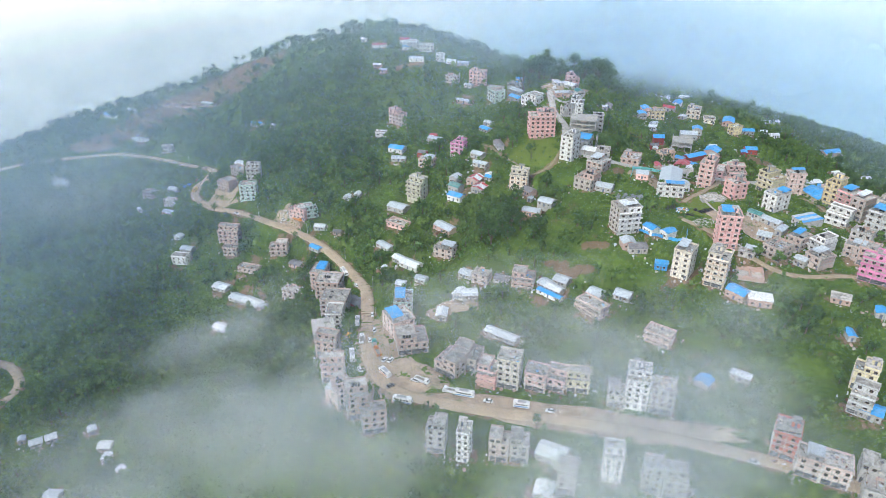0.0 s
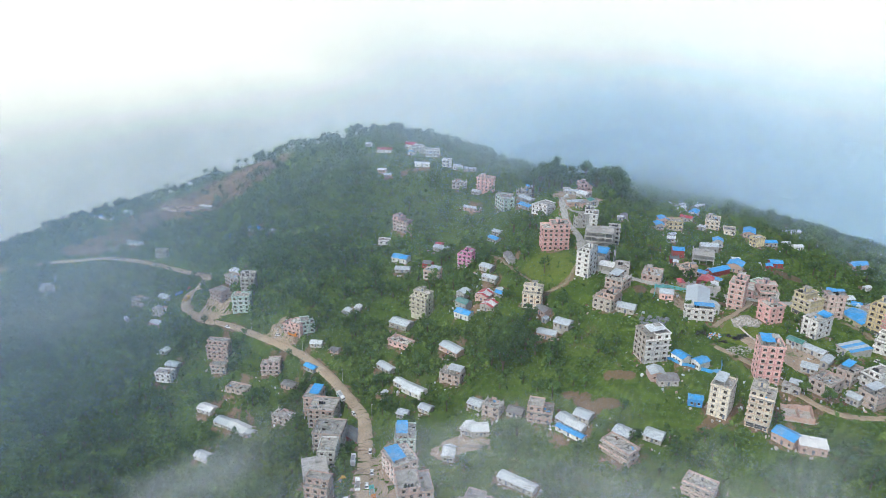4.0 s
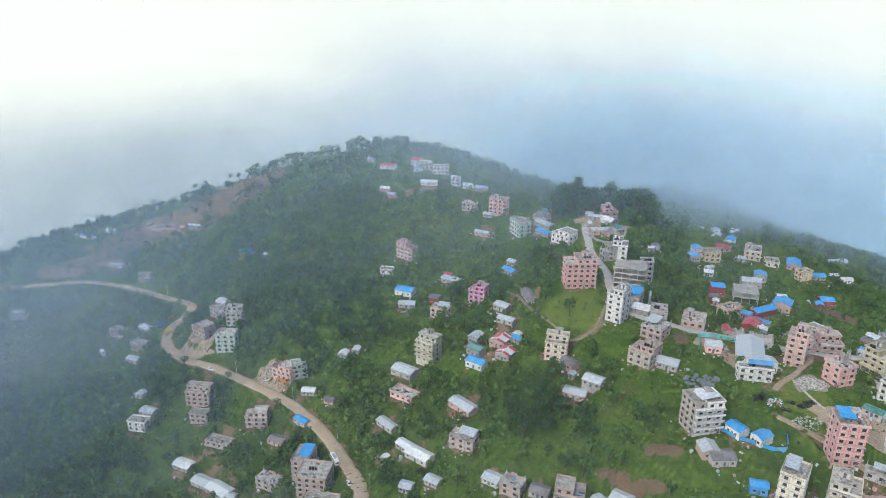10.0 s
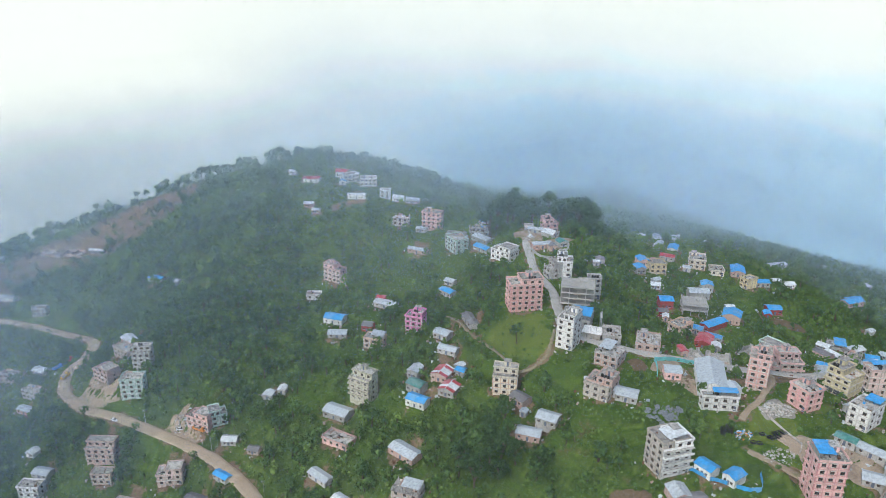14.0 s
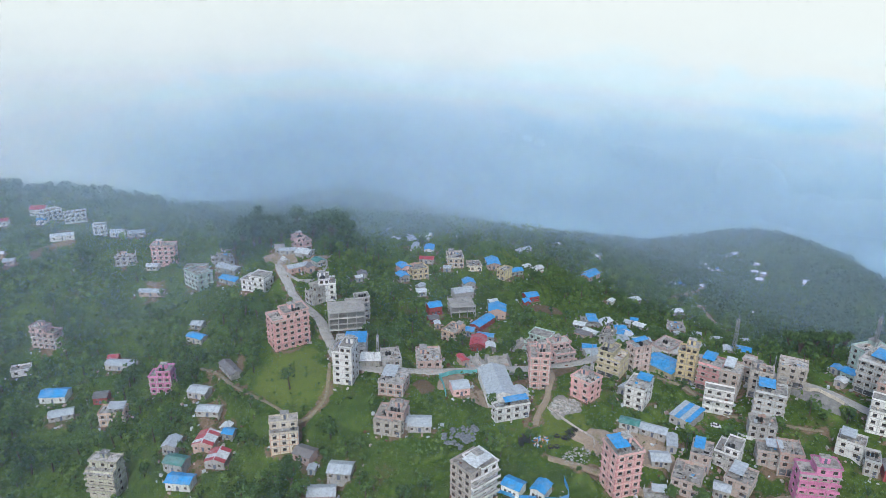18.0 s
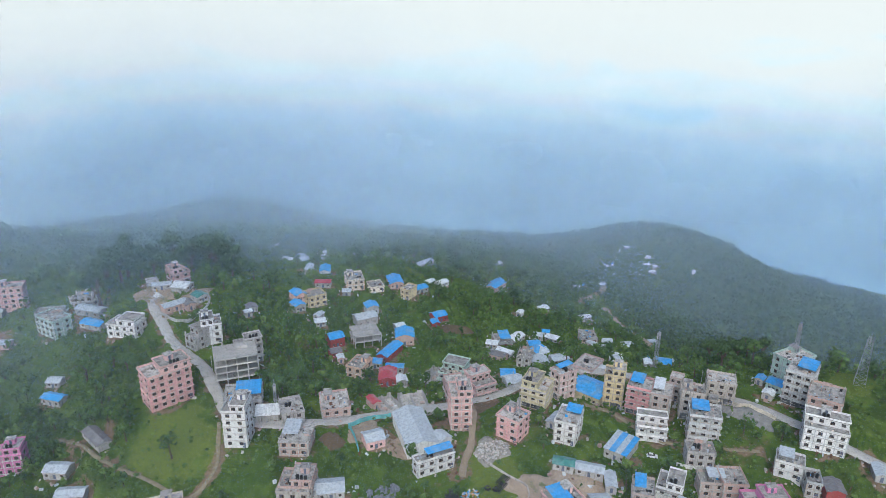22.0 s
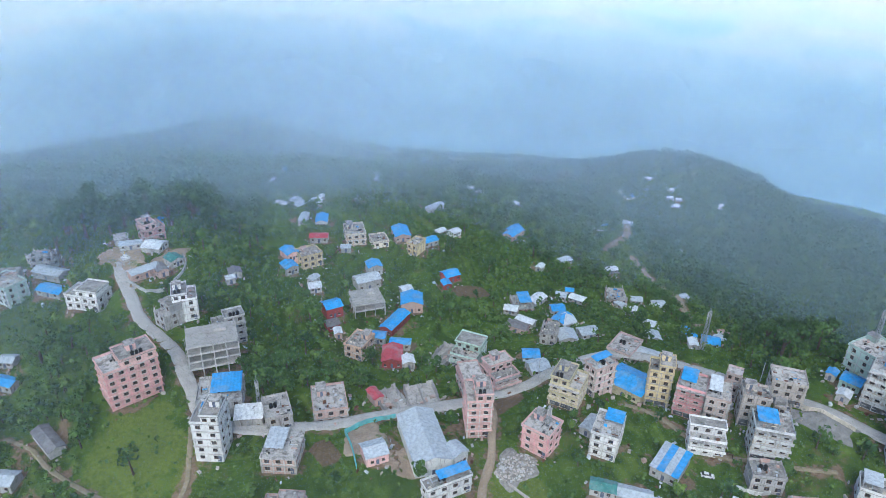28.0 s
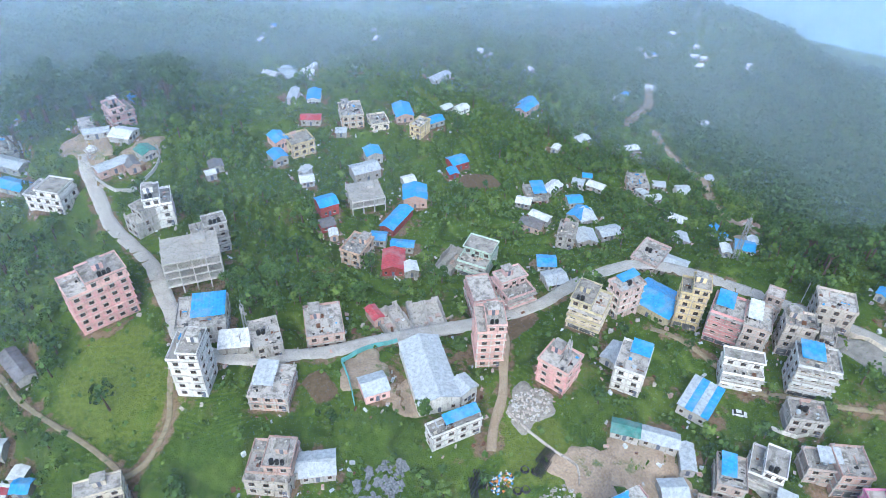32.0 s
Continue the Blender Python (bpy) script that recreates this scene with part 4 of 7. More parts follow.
# ---- ground ----
def grassland():
    n = Nodes("hill_grass")
    cells = n.add("ShaderNodeTexVoronoi", Scale=1.0)
    warp = n.add("ShaderNodeMix")
    warp.data_type = "VECTOR"
    warp.inputs[0].default_value = 0.5
    wob = n.add("ShaderNodeTexNoise", Scale=0.02, Detail=3.0)
    n.link(n.place, wob.inputs["Vector"])
    big = n.add("ShaderNodeVectorMath")
    big.operation = "MULTIPLY_ADD"
    n.link(wob.outputs["Color"], big.inputs[0])
    big.inputs[1].default_value = (30, 30, 0)
    n.link(n.place, big.inputs[2])
    n.link(n.stretch(0.05, 0.085, 0.32, big.outputs[0]), cells.inputs["Vector"])
    field = n.ramp(n.parts_of(cells.outputs["Color"])[0], [(0.0, (0.05, 0.10, 0.02)), (0.3, (0.085, 0.15, 0.026)), (0.55, (0.13, 0.205, 0.034)), (0.8, (0.18, 0.25, 0.045)), (1.0, (0.10, 0.15, 0.03))])
    broad = n.ramp(n.noise(0.013, 5, 0.6), [(0.30, (0.05, 0.095, 0.022)), (0.46, (0.085, 0.145, 0.028)), (0.60, (0.125, 0.205, 0.038)), (0.75, (0.17, 0.24, 0.05))])
    tufts = n.ramp(n.noise(0.42, 9, 0.78), [(0.36, (0.020, 0.045, 0.010)), (0.46, (0.060, 0.115, 0.022)), (0.56, (0.115, 0.185, 0.034)), (0.68, (0.215, 0.285, 0.062))])
    base = n.mix(1.0, n.mix(0.50, n.mix(0.55, broad, field), tufts), (0.76, 0.78, 0.70), "MULTIPLY")
    # rows of crops on some of the fields
    rx, ry, rz = n.parts_of(n.stretch(1.0, 1.0, 1.0, big.outputs[0]))
    turn = n.math("MULTIPLY", n.parts_of(cells.outputs["Color"])[1], 3.1)
    rows = n.math("SINE", n.math("MULTIPLY", n.math("ADD", n.math("MULTIPLY", rx, n.math("COSINE", turn)), n.math("MULTIPLY", ry, n.math("SINE", turn))), 3.6))
    sown = n.fade(n.parts_of(cells.outputs["Color"])[2], 0.60, 0.66)
    base = n.mix(n.math("MULTIPLY", n.math("MULTIPLY", n.fade(rows, -0.4, 0.6), sown), 0.5), base, (0.035, 0.075, 0.016))
    x, y, z = n.parts_of(n.add("ShaderNodeNewGeometry").outputs["True Normal"])
    steep = n.fade(z, 0.93, 0.75)
    base = n.mix(n.math("MULTIPLY", steep, 0.45), base, n.mix(n.fade(n.noise(0.5, 4), 0.4, 0.6), (0.035, 0.068, 0.016), (0.085, 0.11, 0.032)))
    edges = [n.add("ShaderNodeAttribute") for _ in range(2)]
    edges[0].attribute_name, edges[1].attribute_name = "bank", "tread"
    uneven = n.fade(n.noise(0.09, 5, 0.6), 0.38, 0.58)
    base = n.mix(n.math("MULTIPLY", n.math("MULTIPLY", edges[0].outputs["Fac"], uneven), 0.75), base, (0.030, 0.058, 0.014))
    base = n.mix(n.math("MULTIPLY", n.math("MULTIPLY", edges[1].outputs["Fac"], uneven), 0.55), base, (0.20, 0.27, 0.055))
    soil = n.math("MULTIPLY", n.fade(n.noise(0.06, 5, 0.6), 0.60, 0.68, 0, 0.5), n.fade(n.noise(0.6, 4), 0.35, 0.6))
    base = n.mix(soil, base, (0.17, 0.12, 0.075))
    # ground colour darkened to deep green wherever the trees stand thickly
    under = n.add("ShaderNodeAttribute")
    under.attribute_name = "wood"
    dark_under_trees = n.ramp(n.noise(0.35, 6, 0.7), [(0.35, (0.030, 0.058, 0.018)), (0.65, (0.080, 0.120, 0.036))])
    base = n.mix(n.fade(n.math("ADD", under.outputs["Fac"], n.math("MULTIPLY", n.math("SUBTRACT", n.noise(0.1, 6, 0.7), 0.5), 1.2)), 0.25, 0.7, 0, 0.55), base, dark_under_trees)
    ragged = n.math("MULTIPLY", n.math("SUBTRACT", n.noise(0.12, 7, 0.7), 0.5), 1.9)
    for name, dark, light in (("dry", (0.088, 0.128, 0.022), (0.170, 0.212, 0.046)), ("soil", (0.12, 0.082, 0.055), (0.19, 0.13, 0.092)), ("scar", (0.15, 0.10, 0.070), (0.28, 0.19, 0.14))):
        a = n.add("ShaderNodeAttribute")
        a.attribute_name = name
        lay = n.fade(n.math("ADD", a.outputs["Fac"], ragged), 0.42, 0.62, 0, 0.9)
        base = n.mix(lay, base, n.mix(n.fade(n.noise(0.9, 5, 0.65), 0.3, 0.7), dark, light))
    n.bump(n.noise(1.2, 6, 0.7), 1.0, 0.6)
    return n.finish(base, 0.95, 0, 0.1)


def bare(name, dark, light, scale=0.3, green=0.25):
    n = Nodes(name)
    base = n.ramp(n.noise(scale, 6, 0.6), [(0.3, dark), (0.7, light)])
    fine = n.fade(n.noise(scale * 9, 4), 0.3, 0.7, 0.8, 1.12)
    base = n.mix(1.0, base, fine, "MULTIPLY")
    weeds = n.fade(n.noise(scale * 0.7, 6, 0.7), 0.55, 0.66, 0, green)
    base = n.mix(weeds, base, (0.07, 0.13, 0.035))
    n.bump(n.noise(scale * 6, 5), 0.5, 0.15)
    return n.finish(base, 0.95, 0, 0.1)


SOILS = {
    "dust": bare("trodden_earth", (0.27, 0.21, 0.155), (0.41, 0.33, 0.26), 0.2, 0.75),
    "soil": bare("ploughed_soil", (0.13, 0.075, 0.045), (0.20, 0.12, 0.075), 0.5, 0.25),
    "scar": bare("red_earth", (0.15, 0.10, 0.07), (0.27, 0.18, 0.13), 0.12, 0.75),
    "rubble": bare("crushed_stone", (0.20, 0.19, 0.17), (0.38, 0.36, 0.33), 0.9, 0.3),
    "gravel": bare("grey_gravel", (0.16, 0.16, 0.155), (0.29, 0.285, 0.275), 0.5, 0.45),
    "dry": bare("short_grass", (0.11, 0.17, 0.04), (0.19, 0.25, 0.07), 0.12, 0.5),
}
ROAD_SURFACE = {"dirt_road": bare("road_dirt", (0.36, 0.28, 0.20), (0.47, 0.38, 0.29), 0.18, 0.1), "concrete_road": bare("road_concrete", (0.34, 0.33, 0.31), (0.46, 0.45, 0.43), 0.3, 0.05),
                "footpath": bare("path_earth", (0.20, 0.17, 0.11), (0.32, 0.27, 0.19), 0.5, 0.6), "dirt_track": bare("track_earth", (0.27, 0.21, 0.15), (0.38, 0.31, 0.23), 0.3, 0.4)}


def grid_mesh(name, xs, ys, zs, material):
    """A mesh from arrays of equal shape (rows by columns)."""
    rows, cols = xs.shape
    me = bpy.data.meshes.new(name)
    co = np.stack([xs, ys, zs], -1).reshape(-1, 3)
    idx = np.arange(rows * cols).reshape(rows, cols)
    quads = np.stack([idx[:-1, :-1], idx[:-1, 1:], idx[1:, 1:], idx[1:, :-1]], -1).reshape(-1, 4)
    fill_mesh(me, co, quads)
    me.polygons.foreach_set("use_smooth", np.ones(len(quads), bool))
    me.materials.append(material)
    return me


def fill_mesh(me, co, faces):
    """Vertices and faces of one size into an empty mesh, fast."""
    faces = np.asarray(faces, np.int32)
    n, k = faces.shape
    me.vertices.add(len(co))
    me.vertices.foreach_set("co", np.asarray(co, np.float32).ravel())
    me.loops.add(n * k)
    me.loops.foreach_set("vertex_index", faces.ravel())
    me.polygons.add(n)
    me.polygons.foreach_set("loop_start", np.arange(0, n * k, k, dtype=np.int32))
    me.update(calc_edges=True)


land_mesh = grid_mesh("ground", GX, GY, LAND, grassland())
WOODS = [(-90, 600, 95, 75, 0.55), (-150, 640, 90, 50, 0.7), (-110, 500, 70, 55, 0.6), (-200, 440, 140, 80, 0.65), (-190, 340, 110, 80, 0.9), (-100, 330, 50, 60, 0.8), (38, 372, 24, 20, 1.3), (-10, 400, 30, 30, 0.7), (0, 450, 30, 30, 0.6),
         (24, 468, 18, 40, 0.75), (40, 520, 28, 30, 0.3), (120, 590, 30, 18, 0.4), (95, 620, 60, 40, 0.35), (-30, 660, 60, 30, 0.4), (112, 470, 12, 40, 0.6), (130, 500, 14, 30, 0.45), (560, 480, 200, 150, 1.2), (420, 380, 70, 60, 1.1), (370, 560, 50, 60, 0.5), (430, 610, 90, 70, 0.8), (400, 460, 60, 70, 0.8), (650, 600, 200, 120, 0.8),
         (300, 340, 30, 20, 0.8), (180, 310, 14, 14, 0.5), (150, 270, 40, 18, 0.6), (230, 240, 50, 30, 0.8), (700, 700, 260, 190, 1.0), (250, 800, 300, 130, 0.4), (-350, 560, 120, 70, 0.7), (-300, 680, 90, 40, 0.5), (450, 1100, 500, 300, 0.4), (60, 290, 50, 14, 0.4), (170, 440, 20, 14, 0.6), (330, 470, 30, 50, 0.35), (120, 430, 14, 14, 0.6)]


def woodiness(x, y):
    """How thickly trees stand, by place."""
    v = np.full(x.shape, 0.10)
    for cx, cy, a, b, h in WOODS:
        v = v + h * np.exp(-(((x - cx) / a) ** 2 + ((y - cy) / b) ** 2))
    for name, px, py, a, b, turn, soil in PATCHES:
        if soil in ("dry", "scar"):
            v = v * (1 - (0.95 if soil == "dry" else 0.75) * np.exp(-((((x - px) / a) ** 2 + ((y - py) / b) ** 2) * 0.9) ** 3))
    return np.clip(v, 0, 1.3) * np.clip(0.62 + 0.75 * ripple(x, y, 22.0, 8.0) + 0.35 * ripple(x, y, 6.0, 9.0), 0.03, 1.4)


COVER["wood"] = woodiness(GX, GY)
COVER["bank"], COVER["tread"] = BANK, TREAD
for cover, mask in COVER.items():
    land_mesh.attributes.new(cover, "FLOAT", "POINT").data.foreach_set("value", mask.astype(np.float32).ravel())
tagged(new("ground", land_mesh), "terraced green hillside with grass, fields and valleys", "ground", kind="structure")

for name, half, line, z in ROAD_LINES:
    t = np.gradient(line, axis=0)
    t /= np.linalg.norm(t, axis=1)[:, None] + 1e-9
    side = np.stack([t[:, 1], -t[:, 0]], 1)
    across = np.array([-1.12, -1.0, -0.5, 0.0, 0.5, 1.0, 1.12])
    lift = np.array([-0.35, 0.16, 0.22, 0.25, 0.22, 0.16, -0.35])
    wob = 1 + 0.12 * ripple(line[:, 0], line[:, 1], 5.0, half)
    xs = line[:, :1] + side[:, :1] * across * half * wob[:, None]
    ys = line[:, 1:] + side[:, 1:] * across * half * wob[:, None]
    gz = np.array([ground_z(px, py) for px, py in line])
    gv = np.array([[ground_z(px, py) for px, py in zip(r, q)] for r, q in zip(xs, ys)])
    zs = np.maximum(np.maximum(z, gz)[:, None] + lift, np.where(lift > 0, gv + 0.1, -1e3))
    label = {"dirt_road": "pale brown unpaved road winding along the slope", "concrete_road": "grey concrete village road along the ridge", "footpath": "narrow trodden footpath across the grass", "dirt_track": "brown earth track between the fields"}[name]
    tagged(new(name, grid_mesh(name, xs, ys, zs, ROAD_SURFACE[name])), label, "road" if "road" in name else "path", kind="structure")

for k, (name, x, y, a, b, turn, stuff) in enumerate(PATCHES):
    if stuff not in MESHED:
        continue
    ang, rad = np.meshgrid(np.linspace(0, 2 * math.pi, 41), np.array([0.02, 0.3, 0.55, 0.8, 1.0, 1.06]))
    edge = 1 + 0.16 * np.sin(3 * ang + k) + 0.10 * np.sin(5 * ang + 2 * k) + 0.06 * np.sin(9 * ang + 3 * k)
    u, v = a * rad * edge * np.cos(ang), b * rad * edge * np.sin(ang)
    c, sn = math.cos(radians(turn)), math.sin(radians(turn))
    xs, ys = x + u * c - v * sn, y + u * sn + v * c
    zs = np.array([[ground_z(px, py) for px, py in zip(r, q)] for r, q in zip(xs, ys)]) + 0.16
    zs[-1] -= 0.6
    me = grid_mesh(name, xs, ys, zs, SOILS[stuff])
    label = {"dust": "bare trodden earth yard", "soil": "brown ploughed terrace field", "scar": "reddish cut earth slope", "rubble": "patch of grey crushed rubble", "gravel": "grey gravel parking ground", "dry": "pale green short grass meadow"}[stuff]
    tagged(new(name, me), label, "ground", kind="structure")


# ---- houses ----
def part(name, bm, material, parent, label=""):
    """Links a bmesh as one mesh object under a thing or part."""
    me = bpy.data.meshes.new(name)
    bm.to_mesh(me)
    bm.free()
    return part_of(name, me, material, parent, label)


def part_of(name, me, material, parent, label=""):
    for m in material if isinstance(material, (list, tuple)) else [material]:
        if m.name not in me.materials:
            me.materials.append(m)
    ob = new(name, me)
    ob.parent = parent
    if label:
        tagged(ob, label)
    return ob


def box(bm, x0, x1, y0, y1, z0, z1, slot=0):
    vs = [bm.verts.new((x, y, z)) for z in (z0, z1) for x, y in ((x0, y0), (x1, y0), (x1, y1), (x0, y1))]
    for q in ((3, 2, 1, 0), (4, 5, 6, 7), (0, 1, 5, 4), (1, 2, 6, 5), (2, 3, 7, 6), (3, 0, 4, 7)):
        bm.faces.new([vs[i] for i in q]).material_index = slot


def boxes(*rows):
    bm = bmesh.new()
    for r in rows:
        box(bm, *r)
    return bm


def tube(bm, x, y, z0, z1, r0, r1=None, n=10, slot=0):
    r1 = r0 if r1 is None else r1
    a = [bm.verts.new((x + r0 * math.cos(2 * math.pi * i / n), y + r0 * math.sin(2 * math.pi * i / n), z0)) for i in range(n)]
    b = [bm.verts.new((x + r1 * math.cos(2 * math.pi * i / n), y + r1 * math.sin(2 * math.pi * i / n), z1)) for i in range(n)]
    for i in range(n):
        bm.faces.new((a[i], a[(i + 1) % n], b[(i + 1) % n], b[i])).material_index = slot
    bm.faces.new(a[::-1]).material_index = slot
    bm.faces.new(b).material_index = slot


def rod(bm, a, b, r):
    """A thin four-sided bar from a to b."""
    a, b = Vector(a), Vector(b)
    d = (b - a).normalized()
    s = d.cross(Vector((0.31, 0.22, 0.93))).normalized() * r
    t = d.cross(s).normalized() * r
    u = [bm.verts.new(a + q) for q in (s, t, -s, -t)]
    v = [bm.verts.new(b + q) for q in (s, t, -s, -t)]
    for i in range(4):
        bm.faces.new((u[i], u[(i + 1) % 4], v[(i + 1) % 4], v[i]))
    bm.faces.new(u[::-1]), bm.faces.new(v)


MESHES = {}


def window_mesh(w, h, kind):
    """A window that faces -y, its middle at the origin: frame, mullion, sill and recessed panes."""
    key = (w, h, kind)
    if key not in MESHES:
        bm = bmesh.new()
        t, o = 0.09, -0.10
        for r in ((-w / 2, w / 2, o, 0.02, h / 2 - t, h / 2), (-w / 2, w / 2, o, 0.02, -h / 2, -h / 2 + t), (-w / 2, -w / 2 + t, o, 0.02, -h / 2, h / 2), (w / 2 - t, w / 2, o, 0.02, -h / 2, h / 2), (-t / 2, t / 2, o * 0.7, 0.02, -h / 2, h / 2)):
            box(bm, *r)
        box(bm, -w / 2 - 0.12, w / 2 + 0.12, -0.22, 0.02, -h / 2 - 0.12, -h / 2, 2)
        if kind.endswith("whole"):
            box(bm, -w / 2 + 0.04, w / 2 - 0.04, -0.045, 0.015, -h / 2 + 0.04, h / 2 - 0.04, 1)
        if kind.startswith("hood"):
            box(bm, -w / 2 - 0.15, w / 2 + 0.15, -0.28, 0.02, h / 2 + 0.02, h / 2 + 0.12, 2)
        me = bpy.data.meshes.new("window")
        bm.to_mesh(me)
        bm.free()
        for m in (M_FRAME, M_GLASS, M_TRIM):
            me.materials.append(m)
        bm = bmesh.new()
        box(bm, -w / 2 + 0.04, w / 2 - 0.04, -0.045, 0.015, -h / 2 + 0.04, h / 2 - 0.04)
        pane = bpy.data.meshes.new("pane")
        bm.to_mesh(pane)
        bm.free()
        pane.materials.append(M_GLASS)
        MESHES[key] = me, pane
    return MESHES[key]


def add_window(thing, x, y, z, turn, w, h, kind="plain", split=False):
    me, pane = window_mesh(w, h, kind if split else kind + "_whole")
    ob = new("window", me)
    ob.parent = thing
    ob.matrix_basis = pose(x, y, z, 0, 0, turn)
    if split:
        p = new("pane", pane)
        p.parent = ob
    return ob


def corrugated(bm, x0, x1, y0, y1, z0, z1, rng, slots=(0,), pitch=0.55):
    """One roof slope of overlapped ribbed sheets that falls from y1 (z1) to y0 (z0)."""
    n = max(4, int((x1 - x0) / pitch))
    rows = []
    slot, lift = 0, 0.0
    for i in range(n + 1):
        px = x0 + (x1 - x0) * i / n
        rib = 0.05 * (i % 2)
        if i % 2 == 0:
            lift = rng.uniform(-0.02, 0.03)
        e = rng.uniform(-0.1, 0.1)
        rows.append([bm.verts.new(v) for v in ((px, y0 + e, z0 + rib + lift), (px, y1, z1 + rib + lift), (px, y1, z1 + rib + lift - 0.07), (px, y0 + e, z0 + rib + lift - 0.07))])
    for i, (a, b) in enumerate(zip(rows, rows[1:])):
        if i % 4 == 0:
            slot = rng.choice(slots)
        for k in range(4):
            bm.faces.new((a[k], b[k], b[(k + 1) % 4], a[(k + 1) % 4])).material_index = slot
    bm.faces.new(rows[0]), bm.faces.new(rows[-1][::-1])


NUMBER = {1: "single-storey", 2: "two-storey", 3: "three-storey", 4: "four-storey", 5: "five-storey", 6: "six-storey"}
PAINT = {"white": "white painted", "salmon": "salmon-pink painted", "pink": "pink painted", "magenta": "bright magenta-pink", "pinkwhite": "faded pale pink", "redwhite": "rose-red and white", "redbrick": "brick-red painted",
         "cream": "cream painted", "beige": "stained beige", "peach": "peach painted", "yellow": "pale yellow", "ochre": "ochre-yellow", "olive": "olive-grey", "mint": "pale mint-green", "greywhite": "pale grey", "concrete": "bare grey concrete",
         "paleconc": "pale grey concrete", "brick": "bare red brick", "brickgrey": "grey-brown brick", "whitewall": "whitewashed", "redwall": "dark red", "blueW": "blue"}
SHEET = {"blue": "bright blue metal", "tin": "grey corrugated metal", "white": "bright pale metal", "red": "red metal", "green": "green metal", "dark": "rusty dark metal", "whiteflat": "flat white sheet", "greyflat": "flat grey sheet", "brickflat": "flat concrete", "patchflat": "patched metal", "whitered": "white and red metal"}


def empty_at(name, x, y, z, yaw):
    ob = new(name)
    ob.matrix_basis = pose(x, y, z, 0, 0, yaw)
    return ob


TANKS = []


def water_tank(x, y, z, yaw, scale):
    """A black plastic roof tank with ribs and a lid."""
    if not TANKS:
        ob = new("water_tank")
        bm = bmesh.new()
        for i in range(5):
            tube(bm, 0, 0, 0.28 * i, 0.28 * i + 0.2, 0.62, n=12)
            tube(bm, 0, 0, 0.28 * i + 0.2, 0.28 * i + 0.28, 0.58, n=12)
        tube(bm, 0, 0, 1.4, 1.62, 0.6, 0.3, 12)
        part("tank_body", bm, M_TANK, ob)
        bm = bmesh.new()
        tube(bm, 0, 0, 1.62, 1.72, 0.27, n=10)
        part("lid", bm, M_TANK, ob)
        tagged(ob, "black ribbed plastic water tank on a flat roof", "water tank", "water tanks on the roofs")
        ob.matrix_basis = pose(x, y, z, 0, 0, yaw)
        TANKS.append(ob)
        return ob
    m = pose(x, y, z, 0, 0, yaw)
    ob = copy_thing(TANKS[0], m)
    ob.scale = (scale, scale, scale)
    return ob


def lattice(name, height, w0, w1, label, x, y, z, yaw=0, dishes=3):
    """A steel lattice mast with legs, braces, dishes and antennas."""
    ob = empty_at(name, x, y, z, yaw)
    n = max(4, int(height / 2.0))
    for sx, sy in ((-1, -1), (1, -1), (1, 1), (-1, 1)):
        bm = bmesh.new()
        rod(bm, (sx * w0, sy * w0, 0), (sx * w1, sy * w1, height), 0.09)
        part("leg", bm, M_STEEL, ob)
    bm = bmesh.new()
    for i in range(n):
        za, zb = height * i / n, height * (i + 1) / n
        wa, wb = w0 + (w1 - w0) * i / n, w0 + (w1 - w0) * (i + 1) / n
        for p, q in (((-1, -1), (1, -1)), ((1, -1), (1, 1)), ((1, 1), (-1, 1)), ((-1, 1), (-1, -1))):
            rod(bm, (p[0] * wa, p[1] * wa, za), (q[0] * wb, q[1] * wb, zb), 0.05)
            rod(bm, (q[0] * wa, q[1] * wa, za), (p[0] * wb, p[1] * wb, zb), 0.05)
            rod(bm, (p[0] * wb, p[1] * wb, zb), (q[0] * wb, q[1] * wb, zb), 0.05)
    part("bracing", bm, M_STEEL, ob)
    for i in range(dishes):
        bm = bmesh.new()
        a = 2.1 * i
        box(bm, w1 * 1.3 * math.cos(a) - 0.2, w1 * 1.3 * math.cos(a) + 0.2, w1 * 1.3 * math.sin(a) - 0.2, w1 * 1.3 * math.sin(a) + 0.2, height - 2.4 - i * 0.3, height - 0.4 - i * 0.3)
        part("antenna_panel", bm, M_TRIM, ob)
    bm = bmesh.new()
    rod(bm, (0, 0, height), (0, 0, height + 2.2), 0.06)
    part("spike", bm, M_STEEL, ob)
    return tagged(ob, label, "mast")


